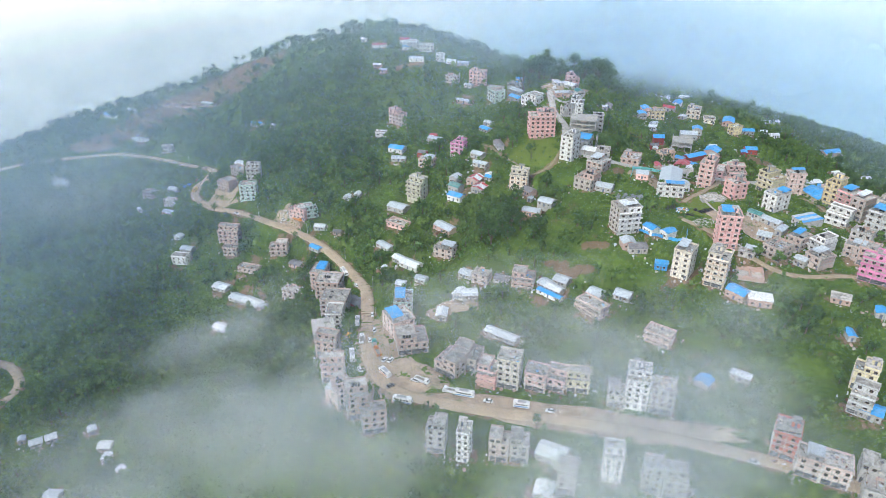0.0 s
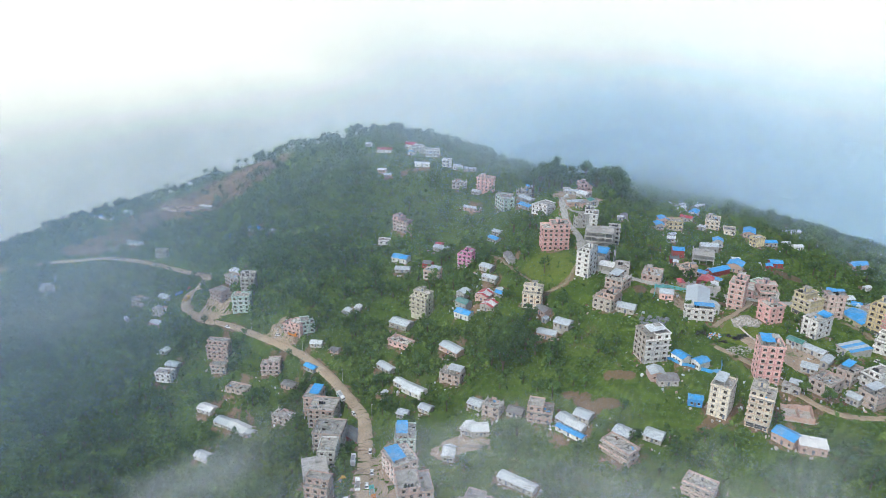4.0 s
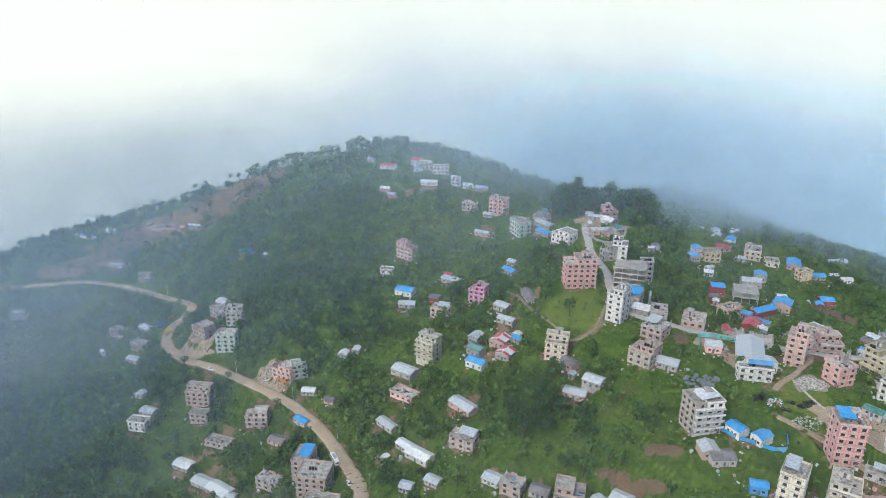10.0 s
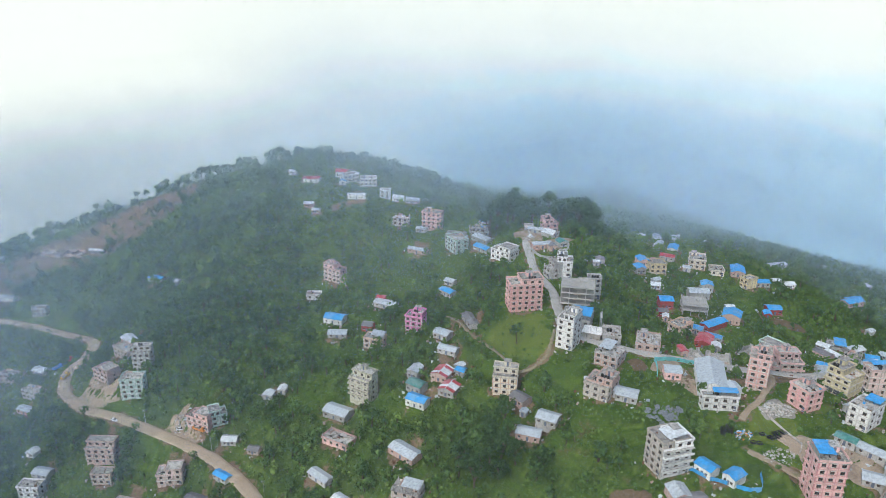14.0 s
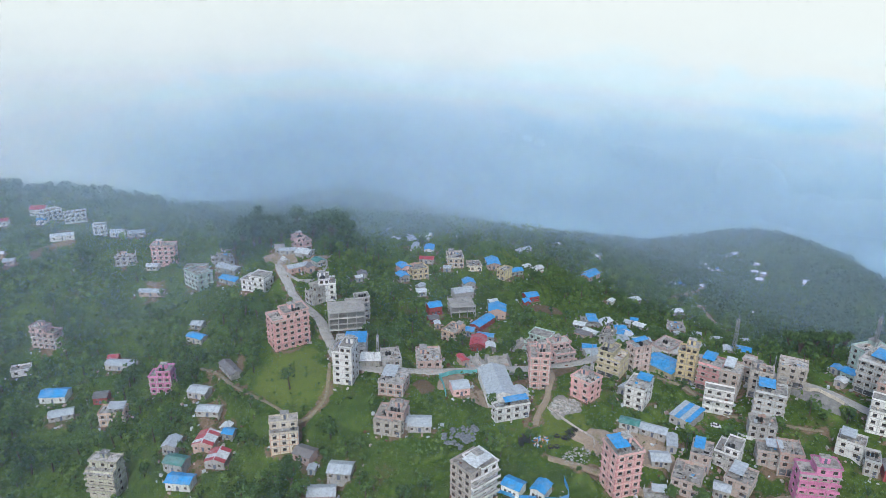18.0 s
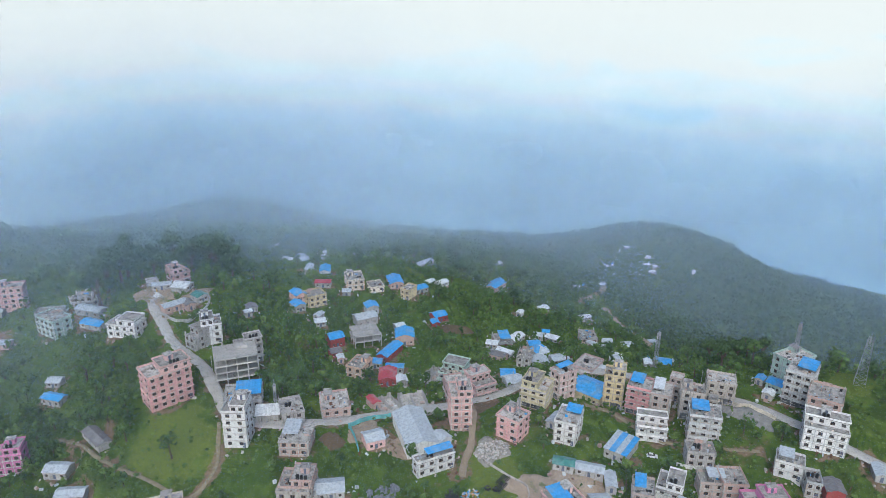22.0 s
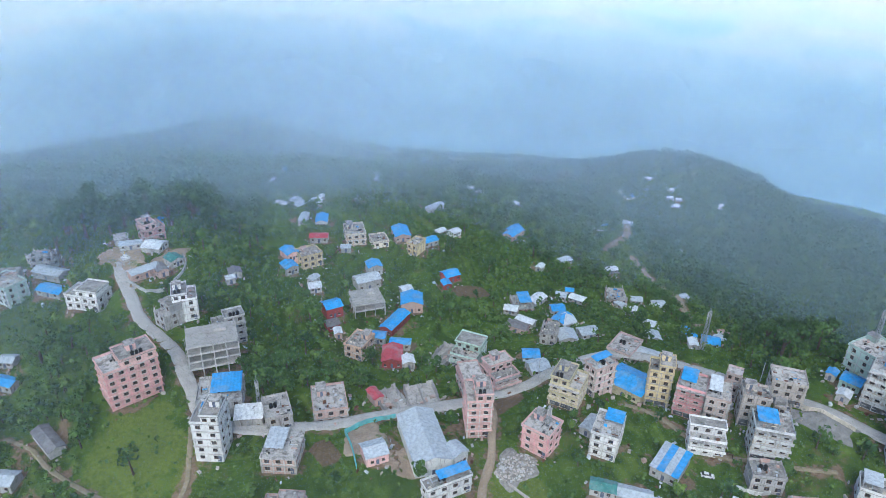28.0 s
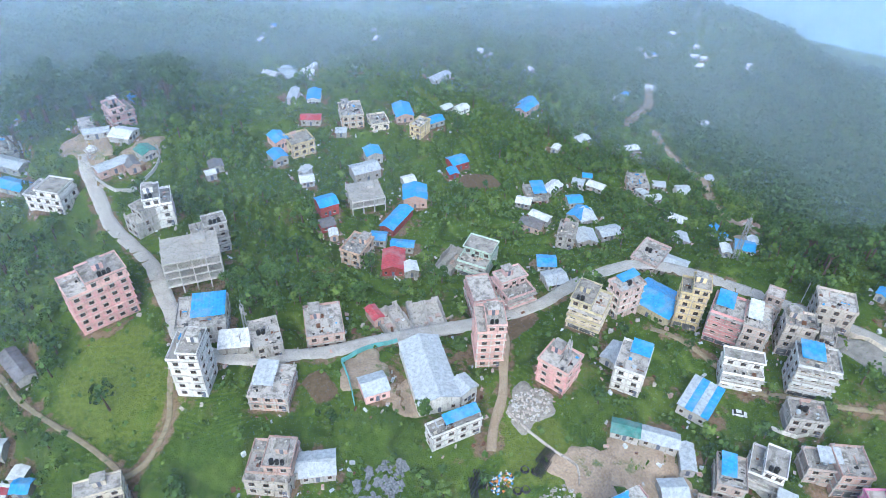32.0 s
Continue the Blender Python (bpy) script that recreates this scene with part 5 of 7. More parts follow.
def flat_house(x, y, z, yaw, w, d, paint, floors, extras, rng):
    """A concrete house of several storeys: walls, slabs, windows, parapet and what stands on its roof."""
    name = "house" if floors < 4 else "apartment_building"
    ob = empty_at(name, x, y, z, yaw)
    sh = 2.95
    dice = random.Random(int(x * 31 + y * 17))
    total, upper = floors, None
    if "h" in extras:
        upper = (-w * 0.18, w * 0.5, -d * 0.5, d * 0.35)
    elif floors >= 3 and not set(extras) & set("BT2A") and dice.random() < 0.7:
        # the top storey covers part of the floor below, the rest is a terrace
        floors -= 1
        side = dice.choice((0, 0, -1, 1))
        upper = (-w / 2, w / 2, -d * dice.uniform(0.02, 0.2), d / 2) if side == 0 else (-w * 0.12, w / 2, -d / 2, d * 0.42) if side > 0 else (-w / 2, w * 0.12, -d / 2, d * 0.42)
    H = sh * floors
    wall = WALL[paint]
    part("wall", boxes((-w / 2, w / 2, -d / 2, d / 2, -4.0, H)), wall, ob)
    over = 0.45 if paint in ("salmon", "pink", "brick", "brickgrey", "pinkwhite") else 0.28
    slab_mat = M_SLAB if paint in ("brick", "brickgrey", "concrete", "beige", "olive", "paleconc") else (wall if paint in ("magenta", "salmon", "ochre") else M_TRIM)
    porch = 1.2 if "b" in extras else 0.0
    for k in range(1, floors + 1):
        last = k == floors
        part("roof_slab" if last else "floor_slab", boxes((-w / 2 - over, w / 2 + over, -d / 2 - over - porch, d / 2 + over, k * sh - 0.12, k * sh + 0.06)), M_ROOFTOP if last else slab_mat, ob)
        if porch and not last:
            part("balcony_rail", boxes((-w / 2 - over, w / 2 + over, -d / 2 - over - porch, -d / 2 - over - porch + 0.12, k * sh + 0.06, k * sh + 0.95), (-w / 2 - over, -w / 2 - over + 0.12, -d / 2 - porch - over + 0.12, -d / 2, k * sh + 0.06, k * sh + 0.95)), wall, ob)
    if "p" in extras:
        e = over - 0.05
        part("parapet", boxes((-w / 2 - e, w / 2 + e, -d / 2 - e, -d / 2 - e + 0.16, H + 0.06, H + 0.95), (-w / 2 - e, w / 2 + e, d / 2 + e - 0.16, d / 2 + e, H + 0.06, H + 0.95), (-w / 2 - e, -w / 2 - e + 0.16, -d / 2 - e + 0.16, d / 2 + e - 0.16, H + 0.06, H + 0.95), (w / 2 + e - 0.16, w / 2 + e, -d / 2 - e + 0.16, d / 2 + e - 0.16, H + 0.06, H + 0.95)), wall, ob)
    # windows on the three sides that the village shows
    close = floors >= 3 and 55 < x < 165 and 340 < y < 480
    bare_side = paint in ("brick", "brickgrey", "concrete")
    ww, wh = (1.45, 1.35) if w > 7 else (1.2, 1.3)
    kind = "hood" if paint in ("white", "salmon", "pink", "cream") else "plain"
    for k in range(floors):
        zc = k * sh + 1.75
        n = max(2, int(w / 3.1))
        for i in range(n):
            add_window(ob, -w / 2 + w * (i + 0.5) / n, -d / 2, zc, 0, ww, wh, kind, close)
        m = max(1, int(d / 4.2))
        for side, turn in ((-1, -90), (1, 90)):
            if bare_side and side == (1 if yaw > 0 else -1):
                continue
            # blind walls against the slope and the neighbours
            if (x < -40 and side * math.cos(radians(yaw)) < 0) or (x > 185 and side * math.cos(radians(yaw)) > 0):
                continue
            for i in range(m):
                add_window(ob, side * w / 2, -d / 2 + d * (i + 0.5) / m, zc, turn, ww * 0.85, wh, kind, close)
    # pilasters between the bays, a plinth and bands under the windows, in one relief
    if floors >= 2 and not (paint == "white" and floors > 4):
        rows, q = [], 0.10
        n = max(2, int(w / 3.1))
        for i in range(n + 1):
            px = min(max(-w / 2 + w * i / n, -w / 2 + 0.16), w / 2 - 0.16)
            rows.append((px - 0.16, px + 0.16, -d / 2 - q, -d / 2 + 0.01, -1.0, H - 0.13))
        m = max(1, int(d / 4.2))
        for side in (-1, 1):
            for i in range(m + 1):
                py = min(max(-d / 2 + d * i / m, -d / 2 + 0.17), d / 2 - 0.17)
                rows.append((min(side * w / 2 - 0.01 * side, side * w / 2 + q * side), max(side * w / 2 - 0.01 * side, side * w / 2 + q * side), py - 0.15, py + 0.15, -1.0, H - 0.13))
        for k in range(floors):
            rows.append((-w / 2, w / 2, -d / 2 - q * 0.7, -d / 2 + 0.01, k * sh + 0.55, k * sh + 0.85))
        dark_relief = {"salmon": "redwhite", "pink": "redwhite", "pinkwhite": "beige", "white": "greywhite", "yellow": "cream", "cream": "peach", "mint": "greywhite"}
        part("facade_relief", boxes(*rows), (wall if rng.random() < 0.5 else M_SLAB) if bare_side else WALL[dark_relief.get(paint, "beige")] if rng.random() < 0.7 else M_TRIM, ob)
    if total >= 3 and paint not in ("white", "salmon") and (y < 300 or x > 150):
        for i in range(2):
            a = -w / 2 + 0.5 + i * (w - 2.4) / 2
            part("shop_shutter", boxes((a, a + (w - 2.4) / 2 - 0.35, -d / 2 - 0.13, -d / 2 + 0.02, 0.05, 2.45)), M_SHUTTER, ob)
    if paint in ("brick", "brickgrey"):
        for cx in (-w / 2, w / 2):
            for cy in (-d / 2, d / 2):
                part("column", boxes((cx - 0.2, cx + 0.2, cy - 0.2, cy + 0.2, -4.0, H - 0.13)), M_SLAB, ob)
    part("door", boxes((w * 0.5 - 1.7, w * 0.5 - 0.6, -d / 2 - 0.07, -d / 2 + 0.02, 0.0, 2.1)), M_DOOR, ob)
    top = H
    if upper:
        a, b, e0, e1 = upper
        top = H + sh
        part("upper_wall", boxes((a, b, e0, e1, H, top)), wall, ob)
        part("upper_slab", boxes((a - 0.35, b + 0.35, e0 - 0.4, e1 + 0.35, top - 0.1, top + 0.08)), M_ROOFTOP, ob)
        part("upper_parapet", boxes((a - 0.3, b + 0.3, e0 - 0.35, e0 - 0.2, top + 0.08, top + 0.75), (a - 0.3, b + 0.3, e1 + 0.15, e1 + 0.3, top + 0.08, top + 0.75), (a - 0.3, a - 0.15, e0 - 0.2, e1 + 0.15, top + 0.08, top + 0.75), (b + 0.15, b + 0.3, e0 - 0.2, e1 + 0.15, top + 0.08, top + 0.75)), wall, ob)
        n = max(2, int((b - a) / 3.1))
        for i in range(n):
            add_window(ob, a + (b - a) * (i + 0.5) / n, e0, H + 1.7, 0, ww, wh, kind, close)
    if "s" in extras:
        if upper:
            sx, sy = (upper[0] + upper[1]) / 2 + rng.choice((-1, 1)) * 0.6, (upper[2] + upper[3]) / 2 + 0.1 * d
            g = 0.14 * d
        else:
            sx, sy, g = rng.choice((-1, 1)) * w * 0.22, d * 0.28, 0.18 * d
        part("stair_tower", boxes((sx - 1.5, sx + 1.5, sy - g, sy + g, top, top + 2.4)), wall, ob)
        part("stair_roof", boxes((sx - 1.8, sx + 1.8, sy - g - 0.3, sy + g + 0.3, top + 2.4, top + 2.58)), M_ROOFTOP, ob)
        part("roof_door", boxes((sx - 0.45, sx + 0.45, sy - g - 0.05, sy - g + 0.02, top + 0.1, top + 2.1)), M_DOOR, ob)
    if "c" in extras:
        for px in (-w / 2 + 0.3, w / 2 - 0.3):
            for py in (-d / 2 + 0.3, d / 2 - 0.3):
                hgt = rng.uniform(0.6, 2.1)
                bm = boxes((px - 0.15, px + 0.15, py - 0.15, py + 0.15, H, H + hgt))
                col = part("column_stub", bm, M_SLAB, ob)
                bm = bmesh.new()
                for q in ((-0.1, -0.1), (0.1, 0.1), (0.1, -0.1)):
                    rod(bm, (px + q[0], py + q[1], H + hgt), (px + q[0] * 1.6, py + q[1] * 1.6, H + hgt + rng.uniform(0.5, 0.9)), 0.03)
                part("rebar", bm, M_REBAR, col)
        if rng.random() < 0.7:
            a = rng.uniform(-0.1, 0.3) * w
            part("half_built_wall", boxes((a - w * 0.3, a, d / 2 - 0.35, d / 2 - 0.15, H + 0.06, H + 1.5), (a - w * 0.3, a - w * 0.3 + 0.2, 0, d / 2 - 0.35, H + 0.06, H + 1.1)), WALL["brick"], ob)
    if "B" in extras or "T" in extras:
        sheet = ROOF["blue"] if "B" in extras else ROOF[rng.choice(("tin", "tin", "white"))]
        if "2" in extras:
            sheet = ROOF["blue"]
        a, b = (-w * 0.45, w * 0.12) if rng.random() < 0.5 and "2" not in extras else (-w * 0.2, w * 0.5)
        y0, y1 = (d * 0.02, d * 0.48) if "2" in extras else (-d * 0.3, d * 0.46)
        bm = bmesh.new()
        corrugated(bm, a, b, y0, y1, H + 2.0, H + 2.6, rng)
        part("roof_shed", bm, sheet, ob)
        for px in (a + 0.2, b - 0.2):
            for py, hz in ((y0 + 0.2, 2.0), (y1 - 0.2, 2.5)):
                part("shed_post", boxes((px - 0.07, px + 0.07, py - 0.07, py + 0.07, H, H + hz)), M_STEEL, ob)
    # stored bricks, sheets, drums, planks, low partitions and starter bars on the roof
    bm = bmesh.new()
    for i in range(int(5 + w * d / 9)):
        a, b, e = rng.uniform(-0.46, 0.36) * w, rng.uniform(-0.46, 0.36) * d, rng.uniform(0.35, 1.2)
        f, g = (e, e * rng.uniform(0.4, 1.0)) if rng.random() < 0.6 else (e * 2.2, 0.16) if rng.random() < 0.5 else (0.16, e * 2.2)
        box(bm, a, min(a + f, w * 0.47), b, min(b + g, d * 0.47), H + 0.05, H + rng.choice((0.15, 0.25, 0.4, 0.6, 0.9)), rng.randrange(8))
    tagged(part("roof_clutter", bm, [M_TANK, WALL["brick"], WALL["concrete"], ROOF["tin"], WALL["beige"], M_REBAR, M_SHUTTER, ROOF["blue"] if rng.random() < 0.35 else WALL["cream"]], ob), "bricks, drums and planks stored on the roof", kind="stuff")
    if "p" not in extras or rng.random() < 0.45:
        bm = bmesh.new()
        for px in (-w / 2 + 0.1, 0.0, w / 2 - 0.1):
            for py in (-d / 2 + 0.1, d / 2 - 0.1):
                hz = H + rng.uniform(0.9, 1.7)
                box(bm, px - 0.14, px + 0.14, py - 0.14, py + 0.14, H, hz)
                for q in ((-0.09, -0.09), (0.09, 0.09)):
                    rod(bm, (px + q[0], py + q[1], hz), (px + q[0] * 1.6, py + q[1] * 1.6, hz + rng.uniform(0.4, 0.9)), 0.03)
        tagged(part("starter_columns", bm, M_SLAB, ob), "short unfinished concrete columns with starter bars", kind="stuff")
    tagged(ob, f"{PAINT[paint]} {NUMBER[total]} house with a flat roof" + (" and unfinished columns" if "c" in extras else " and parapet" if "p" in extras else ""), "building", "houses of the hill village")
    m = ob.matrix_basis
    if "t" in extras:
        for i in range(rng.choice((2, 2, 3))):
            mid_x, mid_y = ((upper[0] + upper[1]) / 2, upper[2] + 1.0) if upper else (-w * 0.06, d * 0.02)
            p = m @ Vector((mid_x + 1.35 * (i - 1), mid_y, top + 0.08))
            water_tank(p.x, p.y, p.z, rng.uniform(0, 360), rng.uniform(0.85, 1.1))
    if "A" in extras:
        p = m @ Vector((w * 0.15, d * 0.15, H + 0.06))
        lattice("roof_mast", 7.0 if floors < 4 else 14.0, 0.7, 0.45, "grey steel antenna mast on a flat roof", p.x, p.y, p.z, yaw, 5)
    return ob


def open_frame(x, y, z, yaw, w, d, floors, extras, rng):
    """A concrete skeleton under construction: columns, slabs, a few infill walls."""
    ob = empty_at("concrete_frame", x, y, z, yaw)
    sh = 3.1
    nx, ny = max(3, int(w / 4)), max(3, int(d / 4.5))
    for k in range(floors):
        part("floor_slab", boxes((-w / 2, w / 2, -d / 2, d / 2, k * sh + sh - 0.2, k * sh + sh)), M_SLAB, ob)
        for i in range(nx + 1):
            for j in range(ny + 1):
                px, py = -w / 2 + 0.25 + (w - 0.5) * i / nx, -d / 2 + 0.25 + (d - 0.5) * j / ny
                if 0 < i < nx and 0 < j < ny:
                    continue
                part("column", boxes((px - 0.2, px + 0.2, py - 0.2, py + 0.2, k * sh - (3 if k == 0 else 0), k * sh + sh - 0.2)), WALL["concrete"], ob)
        part("infill_wall", boxes((-w / 2 + 0.5, w / 2 - 0.5, d / 2 - 0.35, d / 2 - 0.15, k * sh, k * sh + sh - 0.2), (-w * 0.1, w * 0.1, -d * 0.1, d * 0.1, k * sh, k * sh + sh - 0.2)), WALL["brickgrey"], ob)
        part("balcony_rail", boxes((-w / 2, w / 2, -d / 2 + 0.02, -d / 2 + 0.14, k * sh + sh, k * sh + sh + 0.5)), WALL["paleconc"], ob)
    H = sh * floors
    for i in range(nx + 1):
        for j in (0, ny):
            px, py = -w / 2 + 0.3 + (w - 0.6) * i / nx, -d / 2 + 0.5 + (d - 1.0) * j / ny
            hgt = rng.uniform(0.3, 1.4)
            part("column_stub", boxes((px - 0.18, px + 0.18, py - 0.18, py + 0.18, H, H + hgt)), WALL["concrete"], ob)
    part("stair_head", boxes((w * 0.05, w * 0.3, d * 0.1, d * 0.35, H, H + 1.2)), WALL["concrete"], ob)
    return tagged(ob, f"unfinished {NUMBER[floors]} grey concrete building skeleton with open floors", "building", "houses of the hill village")


def ruin(x, y, z, yaw, w, d, paint, rng):
    """Roofless walls, uneven at the top."""
    ob = empty_at("roofless_house", x, y, z, yaw)
    part("floor_slab", boxes((-w / 2, w / 2, -d / 2, d / 2, -2.5, 0.1)), M_SLAB, ob)
    for a, b, c, e in ((-w / 2, w / 2, -d / 2, -d / 2 + 0.25), (-w / 2, w / 2, d / 2 - 0.25, d / 2), (-w / 2, -w / 2 + 0.25, -d / 2 + 0.25, d / 2 - 0.25), (w / 2 - 0.25, w / 2, -d / 2 + 0.25, d / 2 - 0.25), (-0.12, 0.12, -d / 2 + 0.25, d / 2 - 0.25)):
        bm = bmesh.new()
        n = 5
        for i in range(n):
            if abs(b - a) > abs(e - c):
                p, q = a + (b - a) * i / n, a + (b - a) * (i + 1) / n
                box(bm, p, q, c, e, 0.1, rng.uniform(1.4, 3.1))
            else:
                p, q = c + (e - c) * i / n, c + (e - c) * (i + 1) / n
                box(bm, a, b, p, q, 0.1, rng.uniform(1.4, 3.1))
        part("wall", bm, WALL[paint], ob)
    for i in range(4):
        a, b = rng.uniform(-w * 0.4, w * 0.3), rng.uniform(-d * 0.4, d * 0.3)
        part("rubble_pile", boxes((a, a + rng.uniform(0.8, 2), b, b + rng.uniform(0.8, 2), 0.1, rng.uniform(0.4, 1.1))), WALL["brickgrey"], ob)
    return tagged(ob, f"roofless half-built {PAINT[paint]} walls with rubble inside", "building", "houses of the hill village")


def hut(x, y, z, yaw, w, d, roof, paint, height, rng):
    """A low house or shed under sheet metal."""
    ob = empty_at("shed" if w * d > 110 else "hut", x, y, z, yaw)
    flat = roof.endswith("flat")
    long_x = w >= d
    rise = 0.6 if flat else 0.17 * min(w, d)
    eave = max(2.2, height - rise * 0.5)
    bw, bd = w - 0.7, d - 0.7
    bm = boxes((-bw / 2, bw / 2, -bd / 2, bd / 2, -3.0, eave))
    if not flat:
        if long_x:
            for s in (-1, 1):
                px = s * bw / 2
                vs = [bm.verts.new(v) for v in ((px, -bd / 2, eave), (px, bd / 2, eave), (px, 0, eave + rise), (px - s * 0.2, -bd / 2, eave), (px - s * 0.2, bd / 2, eave), (px - s * 0.2, 0, eave + rise))]
                for q in ((0, 1, 2), (5, 4, 3), (0, 2, 5, 3), (1, 4, 5, 2)):
                    bm.faces.new([vs[i] for i in q])
        else:
            for s in (-1, 1):
                py = s * bd / 2
                vs = [bm.verts.new(v) for v in ((-bw / 2, py, eave), (bw / 2, py, eave), (0, py, eave + rise), (-bw / 2, py - s * 0.2, eave), (bw / 2, py - s * 0.2, eave), (0, py - s * 0.2, eave + rise))]
                for q in ((0, 1, 2), (5, 4, 3), (0, 2, 5, 3), (1, 4, 5, 2)):
                    bm.faces.new([vs[i] for i in q])
    part("wall", bm, WALL[paint], ob)
    mats = {"patchflat": [ROOF["tin"], ROOF["blue"], ROOF["white"]], "whitered": [ROOF["white"], ROOF["white"], ROOF["red"]], "greyflat": [M_ROOFTOP], "brickflat": [M_ROOFTOP]}.get(roof) or [ROOF[roof]]
    slots = tuple(range(len(mats)))
    if flat:
        bm = bmesh.new()
        corrugated(bm, -w / 2, w / 2, -d / 2, d / 2, eave + 0.02, eave + rise, rng, slots)
        part("roof", bm, mats, ob)
    else:
        for s in (-1, 1):
            bm = bmesh.new()
            if long_x:
                corrugated(bm, -w / 2, w / 2, -d / 2, 0.02, eave + 0.03, eave + rise + 0.08, rng, slots)
                turn = 0 if s < 0 else 180
            else:
                corrugated(bm, -d / 2, d / 2, -w / 2, 0.02, eave + 0.03, eave + rise + 0.08, rng, slots)
                turn = 90 if s < 0 else -90
            bmesh.ops.transform(bm, matrix=pose(0, 0, 0, 0, 0, turn), verts=bm.verts)
            part("roof_slope", bm, mats, ob)
        bm = boxes((-w / 2, w / 2, -0.18, 0.18, eave + rise + 0.09, eave + rise + 0.16) if long_x else (-0.18, 0.18, -d / 2, d / 2, eave + rise + 0.09, eave + rise + 0.16))
        part("ridge_cap", bm, mats[0], ob)
    part("door", boxes((-0.5, 0.5, -bd / 2 - 0.06, -bd / 2 + 0.02, 0, 2.0)), M_DOOR, ob)
    n = min(2, max(1, int(bw / 4)))
    for i in range(n + 1):
        px = -bw / 2 + bw * (i + 0.5) / (n + 1)
        if abs(px) > 1.3:
            add_window(ob, px, -bd / 2, 1.5, 0, 1.0, 1.0)
    return tagged(ob, f"{PAINT[paint]} low house under a {SHEET[roof]} roof", "house" if w * d < 110 else "shed", "huts of the hill village")


for number, (site, base) in enumerate(zip(SITES, BASES)):
    rng = random.Random(number)
    kind, x, y, yaw, w, d = site[:6]
    if kind == "block":
        flat_house(x, y, base, yaw, w, d, *site[6:], rng)
    elif kind == "frame":
        open_frame(x, y, base, yaw, w, d, site[7], site[8], rng)
    elif kind == "ruin":
        ruin(x, y, base, yaw, w, d, site[6], rng)
    else:
        hut(x, y, base, yaw, w, d, *site[6:], rng)


# ---- trees and shrubs ----
M_LEAVES = [leafy("leaves_dark", (0.017, 0.046, 0.014), (0.044, 0.092, 0.026), (0.090, 0.160, 0.043)), leafy("leaves_mid", (0.028, 0.064, 0.016), (0.066, 0.130, 0.030), (0.135, 0.220, 0.050)), leafy("leaves_light", (0.048, 0.092, 0.018), (0.104, 0.178, 0.036), (0.205, 0.292, 0.062))]
npr = np.random.RandomState(7)


def clumps(centres, sizes, per, leaf, squash=1.0):
    """Crowns as many small tilted leaf clumps: returns vertices and faces. Uneven lobes give gaps and a ragged outline."""
    n = len(centres)
    d = npr.normal(size=(n, per, 3))
    d /= np.linalg.norm(d, axis=2)[..., None] + 1e-9
    lobes = npr.normal(size=(n, 4, 3))
    lobes /= np.linalg.norm(lobes, axis=2)[..., None]
    pick = npr.randint(0, 4, size=(n, per))
    off = np.take_along_axis(lobes, pick[..., None].repeat(3, 2), 1) * npr.uniform(0.35, 0.62, (n, 4, 1))[np.arange(n)[:, None], pick]
    p = off + d * npr.uniform(0.60, 1.0, (n, per, 1)) * 0.60
    out = d + 0.5 * p + np.array([0, 0, 0.25])
    p[..., 2] *= squash
    p = centres[:, None, :] + p * sizes[:, None, None]
    ls = leaf * npr.uniform(0.55, 1.25, (n, per, 1)) * (0.55 + 0.45 * sizes[:, None, None] / max(sizes.mean(), 0.1))
    # sprays lie like scales on the lobes, each a little out of true
    out = out / (np.linalg.norm(out, axis=2)[..., None] + 1e-9) + 0.42 * npr.normal(size=(n, per, 3))
    a = np.cross(out, npr.normal(size=(n, per, 3)))
    a /= np.linalg.norm(a, axis=2)[..., None] + 1e-9
    b = np.cross(out, a)
    b /= np.linalg.norm(b, axis=2)[..., None] + 1e-9
    c = np.cross(a, b) * 0.3
    v = np.stack([p + a * ls, p + b * ls * 0.8 + c * ls, p - a * ls, p - b * ls * 0.8 + c * ls], 2).reshape(-1, 3)
    f = np.arange(len(v)).reshape(-1, 4)
    return v, f


def trunks(base, height, r):
    """Three-sided tapered trunks."""
    n = len(base)
    ang = np.arange(3) * 2.0944
    ring = np.stack([np.cos(ang), np.sin(ang), 0 * ang], 1)
    lo = base[:, None, :] + ring[None] * r[:, None, None] - np.array([0, 0, 0.5])
    lean = npr.normal(size=(n, 1, 3)) * 0.06 * height[:, None, None] * np.array([1, 1, 0])
    hi = base[:, None, :] + ring[None] * r[:, None, None] * 0.35 + np.array([0, 0, 1.0]) * height[:, None, None] + lean
    v = np.concatenate([lo, hi], 1).reshape(-1, 3)
    i = np.arange(n)[:, None] * 6
    f = np.concatenate([np.stack([i[:, 0] + k, i[:, 0] + (k + 1) % 3, i[:, 0] + 3 + (k + 1) % 3, i[:, 0] + 3 + k], 1) for k in range(3)])
    return v, f


def stuff(name, v, f, material, label, category):
    me = bpy.data.meshes.new(name)
    fill_mesh(me, v, f)
    me.materials.append(material)
    return tagged(new(name, me), label, category, kind="stuff")


def heights(x, y):
    i = np.clip(np.searchsorted(AX, x) - 1, 0, len(AX) - 2)
    j = np.clip(np.searchsorted(AY, y) - 1, 0, len(AY) - 2)
    u, v = (x - AX[i]) / (AX[i + 1] - AX[i]), (y - AY[j]) / (AY[j + 1] - AY[j])
    return (LAND[j, i] * (1 - u) + LAND[j, i + 1] * u) * (1 - v) + (LAND[j + 1, i] * (1 - u) + LAND[j + 1, i + 1] * u) * v


